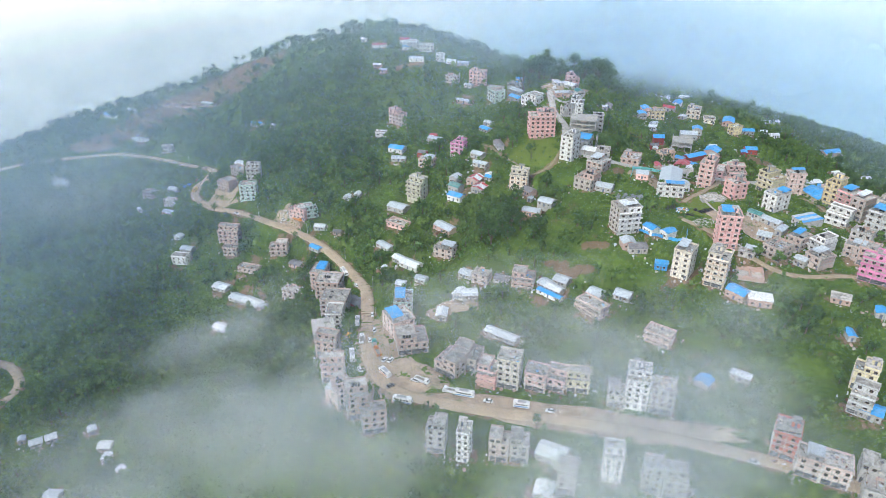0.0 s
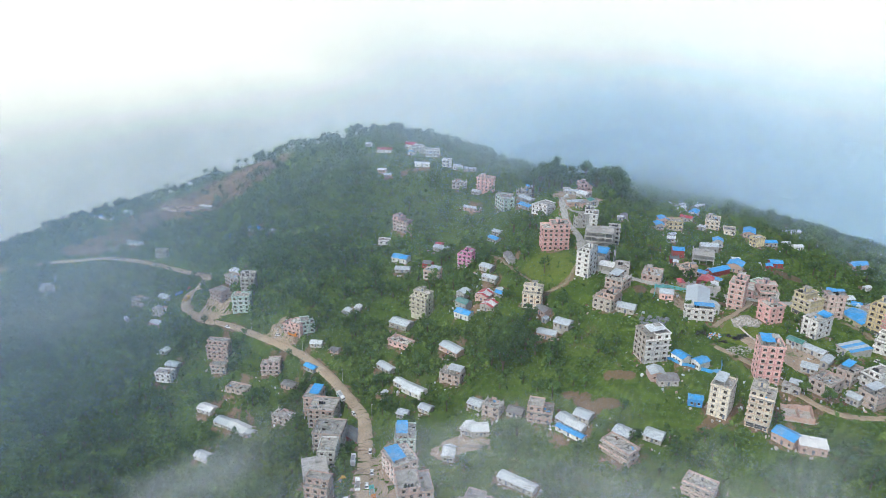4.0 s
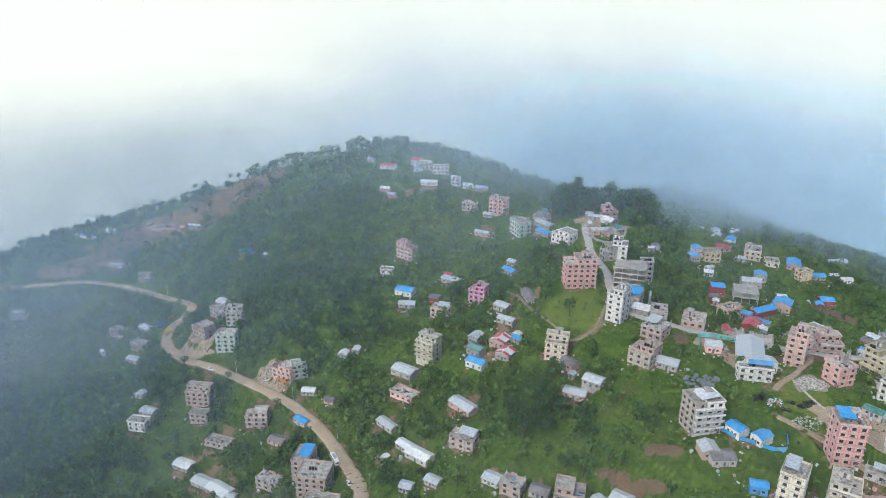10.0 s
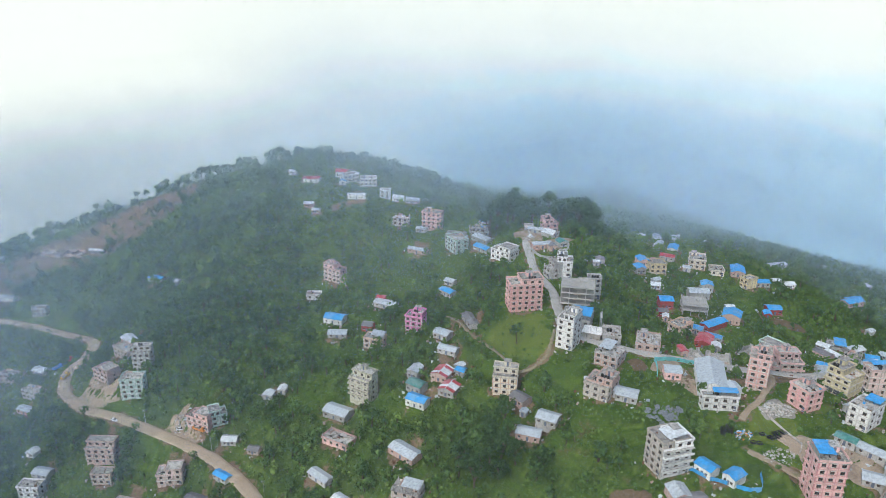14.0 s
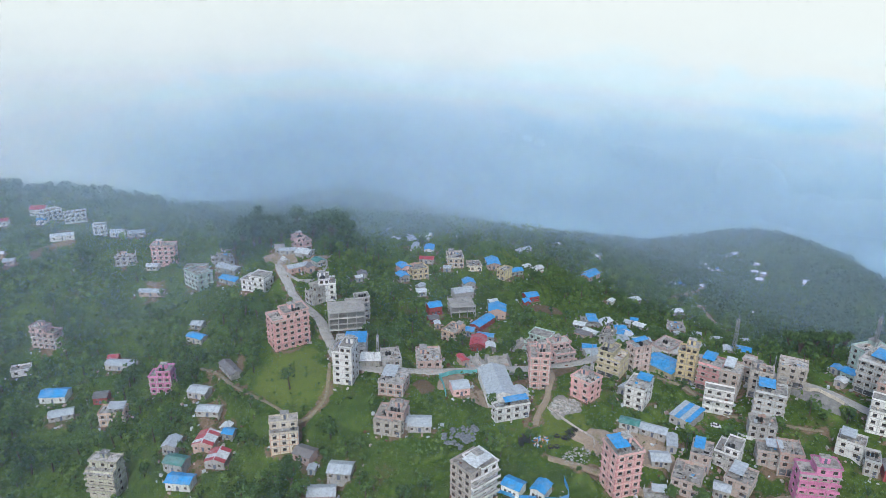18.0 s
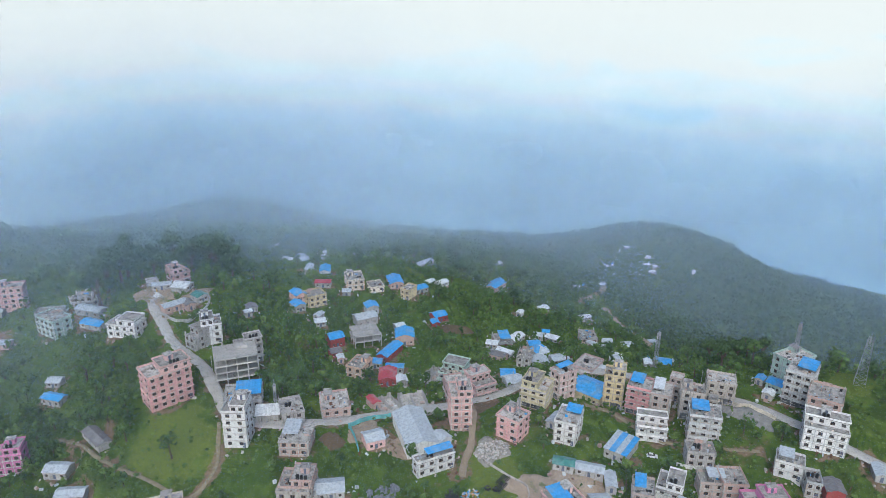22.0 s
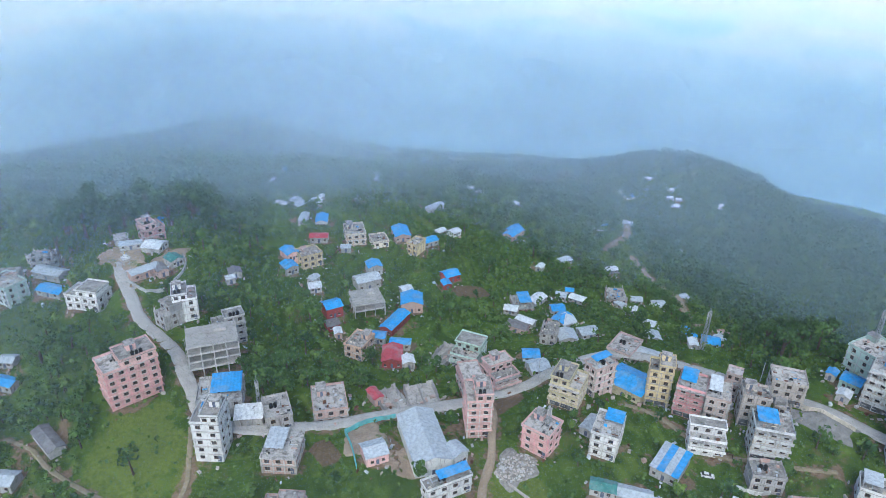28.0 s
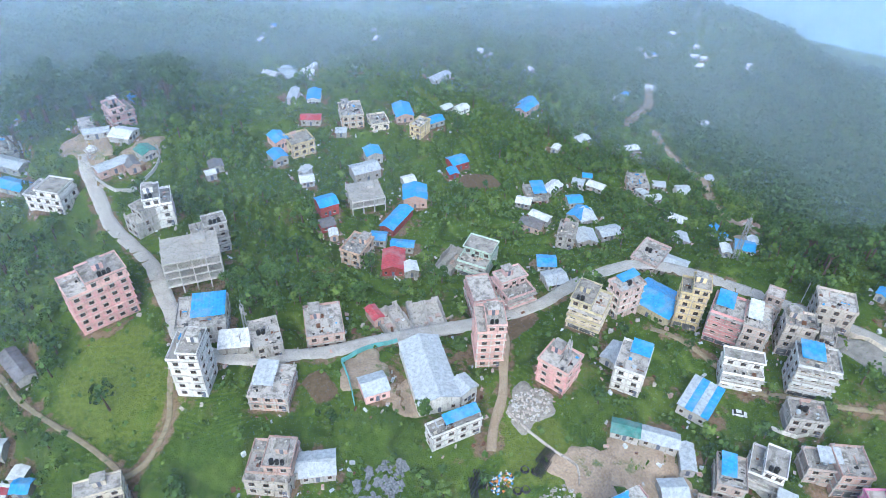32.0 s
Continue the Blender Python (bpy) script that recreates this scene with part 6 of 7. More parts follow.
def clear_of(x, y, margin):
    """Whether places keep clear of houses, roads and yards."""
    ok = np.ones(len(x), bool)
    for site in SITES:
        _, sx, sy, yaw, w, d = site[:6]
        c, sn = math.cos(radians(yaw)), math.sin(radians(yaw))
        u, v = (x - sx) * c + (y - sy) * sn, -(x - sx) * sn + (y - sy) * c
        ok &= (np.abs(u) > w / 2 + margin) | (np.abs(v) > d / 2 + margin)
        # keep the fronts of the houses open
        ok &= ~((np.abs(u) < w / 2) & (v < -d / 2) & (v > -d / 2 - 4.5 * margin))
    for name, half, line, z in ROAD_LINES:
        for px, py in line[::2]:
            ok &= (x - px) ** 2 + (y - py) ** 2 > (half + 2.2 + margin * 0.6) ** 2
    for name, px, py, a, b, turn, soil in PATCHES:
        if soil in ("scar", "dry"):
            continue
        c, sn = math.cos(radians(turn)), math.sin(radians(turn))
        u, v = (x - px) * c + (y - py) * sn, -(x - px) * sn + (y - py) * c
        ok &= (u / a) ** 2 + (v / b) ** 2 > 1.1
    return ok


def scatter(count, box_xy, keep, margin):
    x, y = npr.uniform(box_xy[0], box_xy[1], count), npr.uniform(box_xy[2], box_xy[3], count)
    sel = npr.uniform(0, 1, count) < keep(x, y)
    x, y = x[sel], y[sel]
    sel = clear_of(x, y, margin)
    return x[sel], y[sel]


def plant(name, x, y, height, per, leaf, material, label, category, squash=1.0, stem=True):
    z = heights(x, y)
    size = height * npr.uniform(0.30, 0.44, len(x))
    base = np.stack([x, y, z], 1)
    centre = base + np.array([0, 0, 1.0]) * (height - size * squash * 0.9)[:, None]
    v, f = clumps(centre, size, per, leaf, squash)
    stuff(name, v, f, material, label, category)
    if stem:
        v, f = trunks(base, height * 0.7, 0.035 * height + 0.05)
        stuff("tree_stems", v, f, M_BARK, "thin brown trunks of the hillside trees", "trees")


near = (-330, 430, 185, 745)
for k, (share, lo, hi) in enumerate(((0.27, 4.0, 8.5), (0.42, 3.5, 7.5), (0.31, 2.5, 6.0))):
    # leaf mix shifted from dark to light trees to brighten the upper slopes
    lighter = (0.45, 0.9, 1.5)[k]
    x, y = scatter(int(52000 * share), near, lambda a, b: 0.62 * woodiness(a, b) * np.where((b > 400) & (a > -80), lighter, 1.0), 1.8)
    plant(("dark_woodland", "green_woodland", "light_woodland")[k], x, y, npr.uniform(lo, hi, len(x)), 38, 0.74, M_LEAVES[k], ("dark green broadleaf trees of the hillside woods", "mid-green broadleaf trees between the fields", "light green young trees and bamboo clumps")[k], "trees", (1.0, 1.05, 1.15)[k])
for k in range(2):
    x, y = scatter(5200, near, lambda a, b: 0.45 * np.clip(woodiness(a, b) + 0.03, 0, 1), 5.0)
    plant("tall_trees", x, y, npr.uniform(8.0, 14.0, len(x)), 100, 0.78, M_LEAVES[k], ("tall dark round-crowned trees on the slope", "tall green round-crowned trees on the slope")[k], "trees", 1.1)
x, y = scatter(120000, near, lambda a, b: np.clip(0.38 + 0.5 * ripple(a, b, 15.0, 11.0) + 0.25 * ripple(a, b, 4.0, 12.0) + 0.25 * woodiness(a, b), 0, 1) * np.clip(8 * woodiness(a, b), 0.38, 1), 0.7)
half = len(x) // 2
plant("shrubs", x[:half], y[:half], npr.uniform(0.9, 2.4, half), 7, 0.66, M_LEAVES[1], "low green shrubs on the terrace banks", "shrubs", 0.8, False)
plant("tall_grass", x[half:], y[half:], npr.uniform(0.7, 1.7, len(x) - half), 6, 0.56, M_LEAVES[2], "tall light green grass and crops", "grass", 0.7, False)
# far woods
far_box = ((430, 1100, 200, 1000), (-330, 430, 745, 1150), (-620, -330, 300, 800), (300, 430, 60, 185), (1100, 1500, 400, 1300), (-100, 1100, 1150, 1500))
for k, b in enumerate(far_box):
    area = (b[1] - b[0]) * (b[3] - b[2])
    x, y = scatter(int(area / (30 if k < 4 else 60)), b, lambda p, q: np.clip(0.75 * woodiness(p, q) + 0.22, 0, 1), 3.0)
    plant("distant_woods", x, y, npr.uniform(7, 14, len(x)), 22, 1.7, M_LEAVES[k % 2], "hazy dark green woods on the far slopes", "trees", 1.0, False)


def tree(x, y, height, spread, material, label, lift=0.35, per=420, leaf=0.75, limbs=6):
    """A large single tree: tapered trunk, limbs, a crown of leaf clumps in lobes."""
    z = ground_z(x, y)
    ob = empty_at("tree", x, y, z, npr.uniform(0, 360))
    bm = bmesh.new()
    tube(bm, 0, 0, -1.0, height * 0.55, 0.035 * height, 0.018 * height, 8)
    part("trunk", bm, M_BARK, ob)
    centres = []
    for i in range(limbs):
        a = 2 * math.pi * i / limbs + npr.uniform(-0.4, 0.4)
        r, h = spread * npr.uniform(0.35, 0.7), height * npr.uniform(lift + 0.15, 0.88)
        tip = (r * math.cos(a), r * math.sin(a), h)
        centres.append(tip)
        bm = bmesh.new()
        rod(bm, (0, 0, height * npr.uniform(lift * 0.7, 0.5)), tip, 0.014 * height)
        if limbs > 5:
            part("limb", bm, M_BARK, ob)
        else:
            bm.free()
    centres.append((0, 0, height * 0.85))
    v, f = clumps(np.array(centres), np.full(len(centres), spread * 0.55), per // len(centres), leaf, 0.75)
    me = bpy.data.meshes.new("crown")
    fill_mesh(me, v, f)
    part_of("crown", me, material, ob)
    return tagged(ob, label, "tree", "large trees of the village")


BIG = "broad dark green spreading tree on the ridge"
for i, (x, y) in enumerate(((128, 574), (118, 580), (136, 566), (110, 585), (122, 590))):
    tree(x, y, (27, 23, 19, 25, 20)[i], (12.0, 10.0, 9.0, 10.0, 9.0)[i], M_LEAVES[0], BIG, 0.2, 1100, 1.0, 8)
for i, (x, y) in enumerate(((90, 576), (80, 578), (72, 574), (98, 582), (66, 566), (86, 588), (76, 590))):
    tree(x, y, 20 + 3.5 * (i % 3), 7.5, M_LEAVES[0], "tall dark tree behind the ridge square", 0.25, 800, 0.95)
for i, (x, y) in enumerate(((-84, 736), (-76, 738), (-92, 739), (-66, 737), (-56, 735), (-48, 732), (-40, 728), (-30, 724), (-20, 718))):
    tree(x, y, 11 + 2 * (i % 3), 6.0, M_LEAVES[0], "dark tree on the hill top against the clouds", 0.3, 320, 0.85)
for i, (x, y) in enumerate(((-132, 738), (-146, 738), (-152, 737), (-160, 738), (-178, 735), (-206, 732), (-214, 731), (-246, 726), (-330, 706), (-345, 702), (-352, 701), (-385, 692))):
    tree(x, y, 7 + 2.5 * (i % 4), 3.2, M_LEAVES[i % 2], "slender tree on the bare ridge line", 0.5, 90, 0.8, 5)
for x, y, h in ((112, 436, 9), (108, 442, 8), (118, 448, 10), (132, 442, 7), (128, 377, 7), (141, 432, 8), (104, 452, 8), (60, 492, 10), (52, 500, 9), (46, 508, 11), (64, 505, 9), (150, 390, 6), (158, 306, 7), (166, 300, 8), (220, 312, 7)):
    tree(x, y, h, h * 0.42, M_LEAVES[1], "rounded green garden tree", 0.2, 640, 0.45)
for i in range(22):
    a, r = 2.4 * i, 3.2 * math.sqrt(i)
    x, y = 40 + 1.25 * r * math.cos(a), 371 + r * math.sin(a)
    if clear_of(np.array([x]), np.array([y]), 2.0)[0]:
        tree(x, y, 9 + 3 * (i % 3), 4.6, M_LEAVES[(i * 7) % 5 % 2], "full green tree in the grove below the houses", 0.15, 700, 0.5)
for x, y in ((276, 345), (282, 348), (288, 345), (294, 350), (300, 346), (306, 342), (284, 356), (296, 358)):
    tree(x, y, 15, 4.0, M_LEAVES[0], "tall dark pine with a bare trunk", 0.55, 380, 0.6)


# ---- vehicles ----
M_TYRE = plain("tyre_rubber", (0.02, 0.02, 0.02), 0.9)
VEHICLE = {c: plain(c + "_car_paint", v, 0.35) for c, v in {"white": (0.75, 0.76, 0.77), "red": (0.45, 0.06, 0.04), "blue": (0.05, 0.20, 0.45), "teal": (0.10, 0.38, 0.36), "yellow": (0.60, 0.36, 0.05), "grey": (0.30, 0.31, 0.33), "orange": (0.60, 0.22, 0.05)}.items()}


def wheels(ob, xs, y, r):
    for px in xs:
        for s in (-1, 1):
            bm = bmesh.new()
            tube(bm, 0, 0, -0.12, 0.12, r, n=12)
            tube(bm, 0, 0, 0.12, 0.15, r * 0.5, n=8)
            bmesh.ops.transform(bm, matrix=pose(px, s * y, r, 90 * s, 0, 0), verts=bm.verts)
            part("wheel", bm, M_TYRE, ob)


def shell(sections, half):
    """A car body from side sections (x, bottom, top, half width at the top): lofted and closed."""
    bm = bmesh.new()
    rings = []
    for px, z0, z1, t in sections:
        rings.append([bm.verts.new(v) for v in ((px, -half, z0), (px, half, z0), (px, half, (z0 + z1) * 0.55), (px, t, z1), (px, -t, z1), (px, -half, (z0 + z1) * 0.55))])
    for a, b in zip(rings, rings[1:]):
        for k in range(6):
            bm.faces.new((a[k], b[k], b[(k + 1) % 6], a[(k + 1) % 6]))
    bm.faces.new(rings[0]), bm.faces.new(rings[-1][::-1])
    return bm


def car(x, y, yaw, colour):
    ob = empty_at("car", x, y, ground_z(x, y) + 0.28, yaw)
    part("body", shell([(-2.0, 0.35, 0.85, 0.6), (-1.7, 0.25, 1.0, 0.75), (1.1, 0.25, 0.98, 0.75), (1.9, 0.3, 0.8, 0.65), (2.05, 0.4, 0.6, 0.5)], 0.82), VEHICLE[colour], ob)
    part("cabin", shell([(-1.75, 0.95, 1.0, 0.7), (-1.3, 0.95, 1.5, 0.58), (0.3, 0.95, 1.5, 0.58), (1.05, 0.95, 1.0, 0.7)], 0.72), M_GLASS, ob)
    part("roof", boxes((-1.2, 0.25, -0.56, 0.56, 1.48, 1.54)), VEHICLE[colour], ob)
    wheels(ob, (-1.25, 1.25), 0.75, 0.32)
    return tagged(ob, f"{colour} car parked beside the road", "car", "vehicles on the roads")


def bus(x, y, yaw, colour, length=8.5):
    ob = empty_at("bus", x, y, ground_z(x, y) + 0.28, yaw)
    h = length / 2
    part("body", shell([(-h, 0.5, 2.7, 1.0), (-h + 0.3, 0.45, 3.0, 1.05), (h - 0.5, 0.45, 3.0, 1.05), (h, 0.5, 2.5, 1.0)], 1.2), VEHICLE["white"], ob)
    part("stripe", boxes((-h + 0.4, h - 0.5, -1.23, -1.19, 0.75, 1.25), (-h + 0.4, h - 0.5, 1.19, 1.23, 0.75, 1.25)), VEHICLE[colour], ob)
    for s in (-1, 1):
        for i in range(5):
            a = -h + 0.8 + i * (length - 1.8) / 5
            part("side_window", boxes((a, a + (length - 1.8) / 5 - 0.2, s * 1.17 - 0.05, s * 1.17 + 0.05, 1.75, 2.4)), M_GLASS, ob)
    part("windscreen", boxes((h - 0.12, h + 0.03, -0.95, 0.95, 1.5, 2.4)), M_GLASS, ob)
    part("roof_rack", boxes((-h * 0.6, h * 0.4, -0.8, 0.8, 3.0, 3.12)), M_STEEL, ob)
    wheels(ob, (-h * 0.55, h * 0.6), 1.05, 0.48)
    return tagged(ob, f"white bus with a {colour} stripe on the dirt road", "bus", "vehicles on the roads")


def truck(x, y, yaw, colour):
    ob = empty_at("truck", x, y, ground_z(x, y) + 0.28, yaw)
    part("cab", shell([(1.9, 0.6, 2.5, 1.0), (2.2, 0.55, 2.7, 1.05), (3.2, 0.55, 2.65, 1.0), (3.6, 0.6, 1.8, 0.95)], 1.15), VEHICLE[colour], ob)
    part("windscreen", boxes((3.3, 3.5, -0.9, 0.9, 1.7, 2.4)), M_GLASS, ob)
    part("chassis", boxes((-3.4, 3.2, -0.5, 0.5, 0.55, 0.8)), M_STEEL, ob)
    part("load_bed", boxes((-3.5, 1.8, -1.15, 1.15, 0.82, 0.95), (-3.5, 1.8, -1.15, -1.05, 0.95, 2.1), (-3.5, 1.8, 1.05, 1.15, 0.95, 2.1), (-3.5, -3.4, -1.05, 1.05, 0.95, 2.1), (1.7, 1.8, -1.05, 1.05, 0.95, 2.4)), VEHICLE[colour], ob)
    part("load", boxes((-3.3, 1.6, -1.0, 1.0, 0.95, 1.6)), SOILS["rubble"], ob)
    wheels(ob, (-2.2, -1.2, 2.5), 1.0, 0.48)
    return tagged(ob, f"{colour} truck standing on the dirt road", "truck", "vehicles on the roads")


for x, y, yaw, c in ((-40, 285, 95, "white"), (-49, 292, 60, "yellow"), (-33, 279, 100, "teal"), (-215, 560, 55, "red"), (-220, 556, 60, "blue"), (-204, 530, 80, "yellow"), (-103, 448, -30, "orange"), (-9, 246, -30, "white")):
    truck(x, y, yaw, c)
for x, y, yaw, c in ((-43, 270, 100, "grey"), (-17, 234, -15, "blue"), (-62, 382, -62, "teal"), (10, 237, -15, "blue")):
    bus(x, y, yaw, c)
for x, y, yaw, c in ((-24, 263, 60, "white"), (-27, 265, 60, "white"), (121, 198, -18, "white"), (-61, 373, 110, "white"), (-73, 393, 125, "white"), (-152, 466, -30, "white"), (-114, 453, 10, "white"), (-305, 632, 10, "white"), (-249, 611, -35, "grey"), (-217, 547, 80, "white"), (202, 326, -50, "white"), (-23, 245, 40, "grey"), (-36, 285, 95, "white")):
    car(x, y, yaw, c)

rng = random.Random(21)
for k, (x, y, yaw) in enumerate(((-38, 318, 95), (-45, 308, 92), (-35, 297, 96), (-31, 272, 110), (-38, 258, 115), (-26, 254, 130), (-12, 247, 155), (4, 239, 162), (20, 233, 165), (34, 230, 168), (46, 227, 168), (-47, 345, 105), (-52, 362, 112))):
    if k % 4 == 1:
        bus(x, y, yaw, ("blue", "teal", "orange")[k % 3], 7.0)
    elif k % 4 == 3:
        truck(x, y, yaw, ("orange", "white", "blue")[k % 3])
    else:
        car(x, y, yaw, ("white", "grey", "white", "red")[k % 4])

# ---- walls, fences, masts ----
def garden_wall(points, height, thick, material, name, label):
    """A wall in straight lengths from post to post along the ground."""
    ob = empty_at(name, points[0][0], points[0][1], 0, 0)
    ox, oy = points[0]
    line = curve(points, 3.0)
    for (ax, ay), (bx, by) in zip(line, line[1:]):
        ln = math.hypot(bx - ax, by - ay)
        if ln < 0.1:
            continue
        bm = boxes((0, ln, -thick / 2, thick / 2, -1.2, height))
        za, zb = ground_z(ax, ay), ground_z(bx, by)
        for v in bm.verts:
            v.co.z += za + (zb - za) * v.co.x / ln
        bmesh.ops.transform(bm, matrix=pose(ax - ox, ay - oy, 0, 0, 0, math.degrees(math.atan2(by - ay, bx - ax))), verts=bm.verts)
        part("wall_length", bm, material, ob)
    return tagged(ob, label, "wall" if "wall" in name else "fence")


M_TURQ = plaster("turquoise_paint", (0.16, 0.48, 0.50), 0.3)
garden_wall([(118, 405), (127, 406), (137, 404)], 2.0, 0.2, M_TURQ, "yard_wall", "turquoise painted yard wall beside the road")
garden_wall([(118, 405), (116, 397), (113, 389)], 2.0, 0.2, M_TURQ, "yard_wall", "turquoise painted yard wall of the school")
garden_wall([(107, 341), (112, 333), (119, 327), (127, 323), (130, 330)], 1.7, 0.08, ROOF["blue"], "metal_fence", "bright blue sheet metal fence round two houses")
garden_wall([(84, 522), (88, 512), (95, 511), (102, 515), (108, 523), (109, 530)], 1.4, 0.4, WALL["paleconc"], "retaining_wall", "pale curved stone retaining wall below the square")
garden_wall([(251, 331), (252, 318), (251, 306)], 1.6, 0.3, WALL["cream"], "compound_wall", "cream plastered compound wall beside the road")
garden_wall([(146, 363), (147, 355), (149, 346), (151, 340), (148, 336)], 0.9, 0.4, WALL["beige"], "field_wall", "low pale stone wall along the field")
garden_wall([(205, 318), (208, 312), (214, 310)], 1.5, 0.25, WALL["whitewall"], "garden_wall", "white plastered garden wall")
garden_wall([(136, 372), (141, 371), (144, 374)], 1.2, 0.3, WALL["whitewall"], "garden_wall", "short curved white garden wall")
lattice("lattice_tower", 22.0, 2.2, 0.9, "tall grey steel lattice tower with dishes", 297, 296, ground_z(297, 296), 20, 6)
lattice("lattice_tower", 20.0, 0.9, 0.5, "slim steel lattice mast behind the houses", 266, 372, ground_z(266, 372), 10, 5)
lattice("telecom_mast", 13.0, 0.5, 0.35, "slim white telecom mast beside the shed", 100, 431, ground_z(100, 431), 0, 4)
lattice("power_pylon", 30.0, 3.0, 0.8, "hazy power pylon on the far wooded hill", 742, 722, ground_z(742, 722), 30, 0)


def shrine(x, y):
    ob = empty_at("shrine", x, y, ground_z(x, y) + 0.1, 10)
    part("step", boxes((-2.4, 2.4, -2.4, 2.4, -0.5, 0.35)), WALL["beige"], ob)
    part("base", boxes((-1.4, 1.4, -1.4, 1.4, 0.35, 1.3)), WALL["white"], ob)
    bm = bmesh.new()
    tube(bm, 0, 0, 1.3, 2.2, 1.05, 0.8, 14)
    tube(bm, 0, 0, 2.2, 2.7, 0.8, 0.3, 14)
    part("dome", bm, WALL["white"], ob)
    bm = bmesh.new()
    tube(bm, 0, 0, 2.7, 4.2, 0.25, 0.04, 8)
    part("spire", bm, VEHICLE["yellow"], ob)
    return tagged(ob, "small white domed shrine in the bare square", "shrine")


shrine(88, 541)


def utility_pole(x, y, yaw):
    ob = empty_at("utility_pole", x, y, ground_z(x, y), yaw)
    bm = bmesh.new()
    tube(bm, 0, 0, -0.5, 8.5, 0.14, 0.09, 8)
    part("pole", bm, WALL["paleconc"], ob)
    bm = boxes((-0.8, 0.8, -0.06, 0.06, 7.9, 8.02))
    for px in (-0.7, 0.0, 0.7):
        tube(bm, px, 0, 8.02, 8.25, 0.05, n=6)
    part("crossarm", bm, M_STEEL, ob)
    return tagged(ob, "grey concrete utility pole beside the road", "utility pole", "poles along the roads")


for name, half_w, line, z in ROAD_LINES[:2]:
    for px, py in line[4::11]:
        if -260 < px < 260 and 210 < py < 620:
            utility_pole(px + half_w + 1.2, py + 1.0, 30)

# ---- heaps in the field ----
def heap(name, x, y, a, b, count, size, mats, label, category):
    """A loose heap: many small uneven lumps on the ground."""
    rng = random.Random(count)
    bm = bmesh.new()
    for i in range(count):
        r, t = math.sqrt(rng.random()), rng.uniform(0, 6.28)
        px, py = x + a * r * math.cos(t), y + b * r * math.sin(t)
        s = size * rng.uniform(0.4, 1.2)
        z = ground_z(px, py) + (1 - r) * size * 1.2 * rng.random() + 0.15
        n = len(bm.verts)
        box(bm, -s, s, -s * rng.uniform(0.4, 1), s * rng.uniform(0.4, 1), -s * 0.6, s * 0.4, rng.randrange(len(mats)))
        bm.verts.ensure_lookup_table()
        bmesh.ops.transform(bm, matrix=pose(px, py, z, rng.uniform(-35, 35), rng.uniform(-35, 35), rng.uniform(0, 360)), verts=bm.verts[n:])
    me = bpy.data.meshes.new(name)
    bm.to_mesh(me)
    bm.free()
    for m in mats:
        me.materials.append(m)
    return tagged(new(name, me), label, category, kind="stuff")


heap("rubble_heap", 153, 361, 7, 5, 220, 0.45, [SOILS["rubble"], WALL["beige"], WALL["paleconc"]], "grey heap of broken stone and bricks", "rubble")
heap("rubbish_heap", 132, 348, 3.5, 2.5, 120, 0.3, [WALL["white"], ROOF["blue"], VEHICLE["orange"], M_TANK], "scattered coloured rubbish in the field", "rubbish")
heap("stone_heap", 140, 336, 6, 4, 120, 0.35, [SOILS["rubble"], WALL["paleconc"]], "pale heap of stones in the grass", "rubble")
heap("scrap_heap", -110, 455, 8, 6, 110, 0.5, [WALL["paleconc"], ROOF["tin"], ROOF["dark"]], "scattered scrap and boards beside the road", "scrap")
M_SLATE = plain("grey_sheeting", (0.24, 0.26, 0.29), 0.7, 0, 0.5)
covers = empty_at("covered_stacks", 107, 367, 0, 0)
rng = random.Random(5)
for i in range(70):
    px, py = rng.uniform(-8, 8), rng.uniform(-5, 5)
    if (px / 8) ** 2 + (py / 5) ** 2 > 1:
        continue
    s = rng.uniform(0.7, 1.1)
    bm = boxes((-s, s, -s * 0.8, s * 0.8, -0.6, 0.0))
    for v in bm.verts:
        if v.co.z > -0.1:
            v.co.x *= 0.8
            v.co.y *= 0.75
    bmesh.ops.transform(bm, matrix=pose(px, py, ground_z(107 + px, 367 + py) + 0.55 + rng.uniform(0, 0.3), rng.uniform(-12, 12), rng.uniform(-12, 12), rng.uniform(0, 90)), verts=bm.verts)
    part("stack", bm, M_SLATE, covers)
tagged(covers, "field of stacks covered with grey sheeting", "stacks")
for x, y, yaw, count in ((146, 347, 15, 9), (143, 345, 20, 8), (128, 352, 65, 8), (125, 351, 60, 6)):
    ob = empty_at("pipe_bundle", x, y, ground_z(x, y), yaw)
    for i in range(count):
        bm = bmesh.new()
        rod(bm, (-3.2 + 0.2 * (i % 3), (i - count / 2) * 0.34, 0.3 + 0.2 * (i % 2)), (3.0 - 0.3 * (i % 2), (i - count / 2) * 0.36, 0.3 + 0.2 * (i % 2)), 0.14)
        part("pipe", bm, M_TANK, ob)
    tagged(ob, "bundle of black plastic pipes lying in the grass", "pipes", "pipe bundles in the field")
for x, y in ((139, 347), (141, 345), (136, 343), (134, 344)):
    ob = empty_at("pipe_coil", x, y, ground_z(x, y), 0)
    for k in range(4):
        bm = bmesh.new()
        ring_r, n = 1.1 - 0.08 * k, 16
        for i in range(n):
            a, b = 2 * math.pi * i / n, 2 * math.pi * (i + 1) / n
            rod(bm, (ring_r * math.cos(a), ring_r * math.sin(a), 0.25 + 0.16 * k), (ring_r * math.cos(b), ring_r * math.sin(b), 0.25 + 0.16 * k), 0.12)
        part("coil_turn", bm, M_TANK, ob)
    tagged(ob, "coil of black plastic pipe lying in the grass", "pipe coil", "pipe coils in the field")


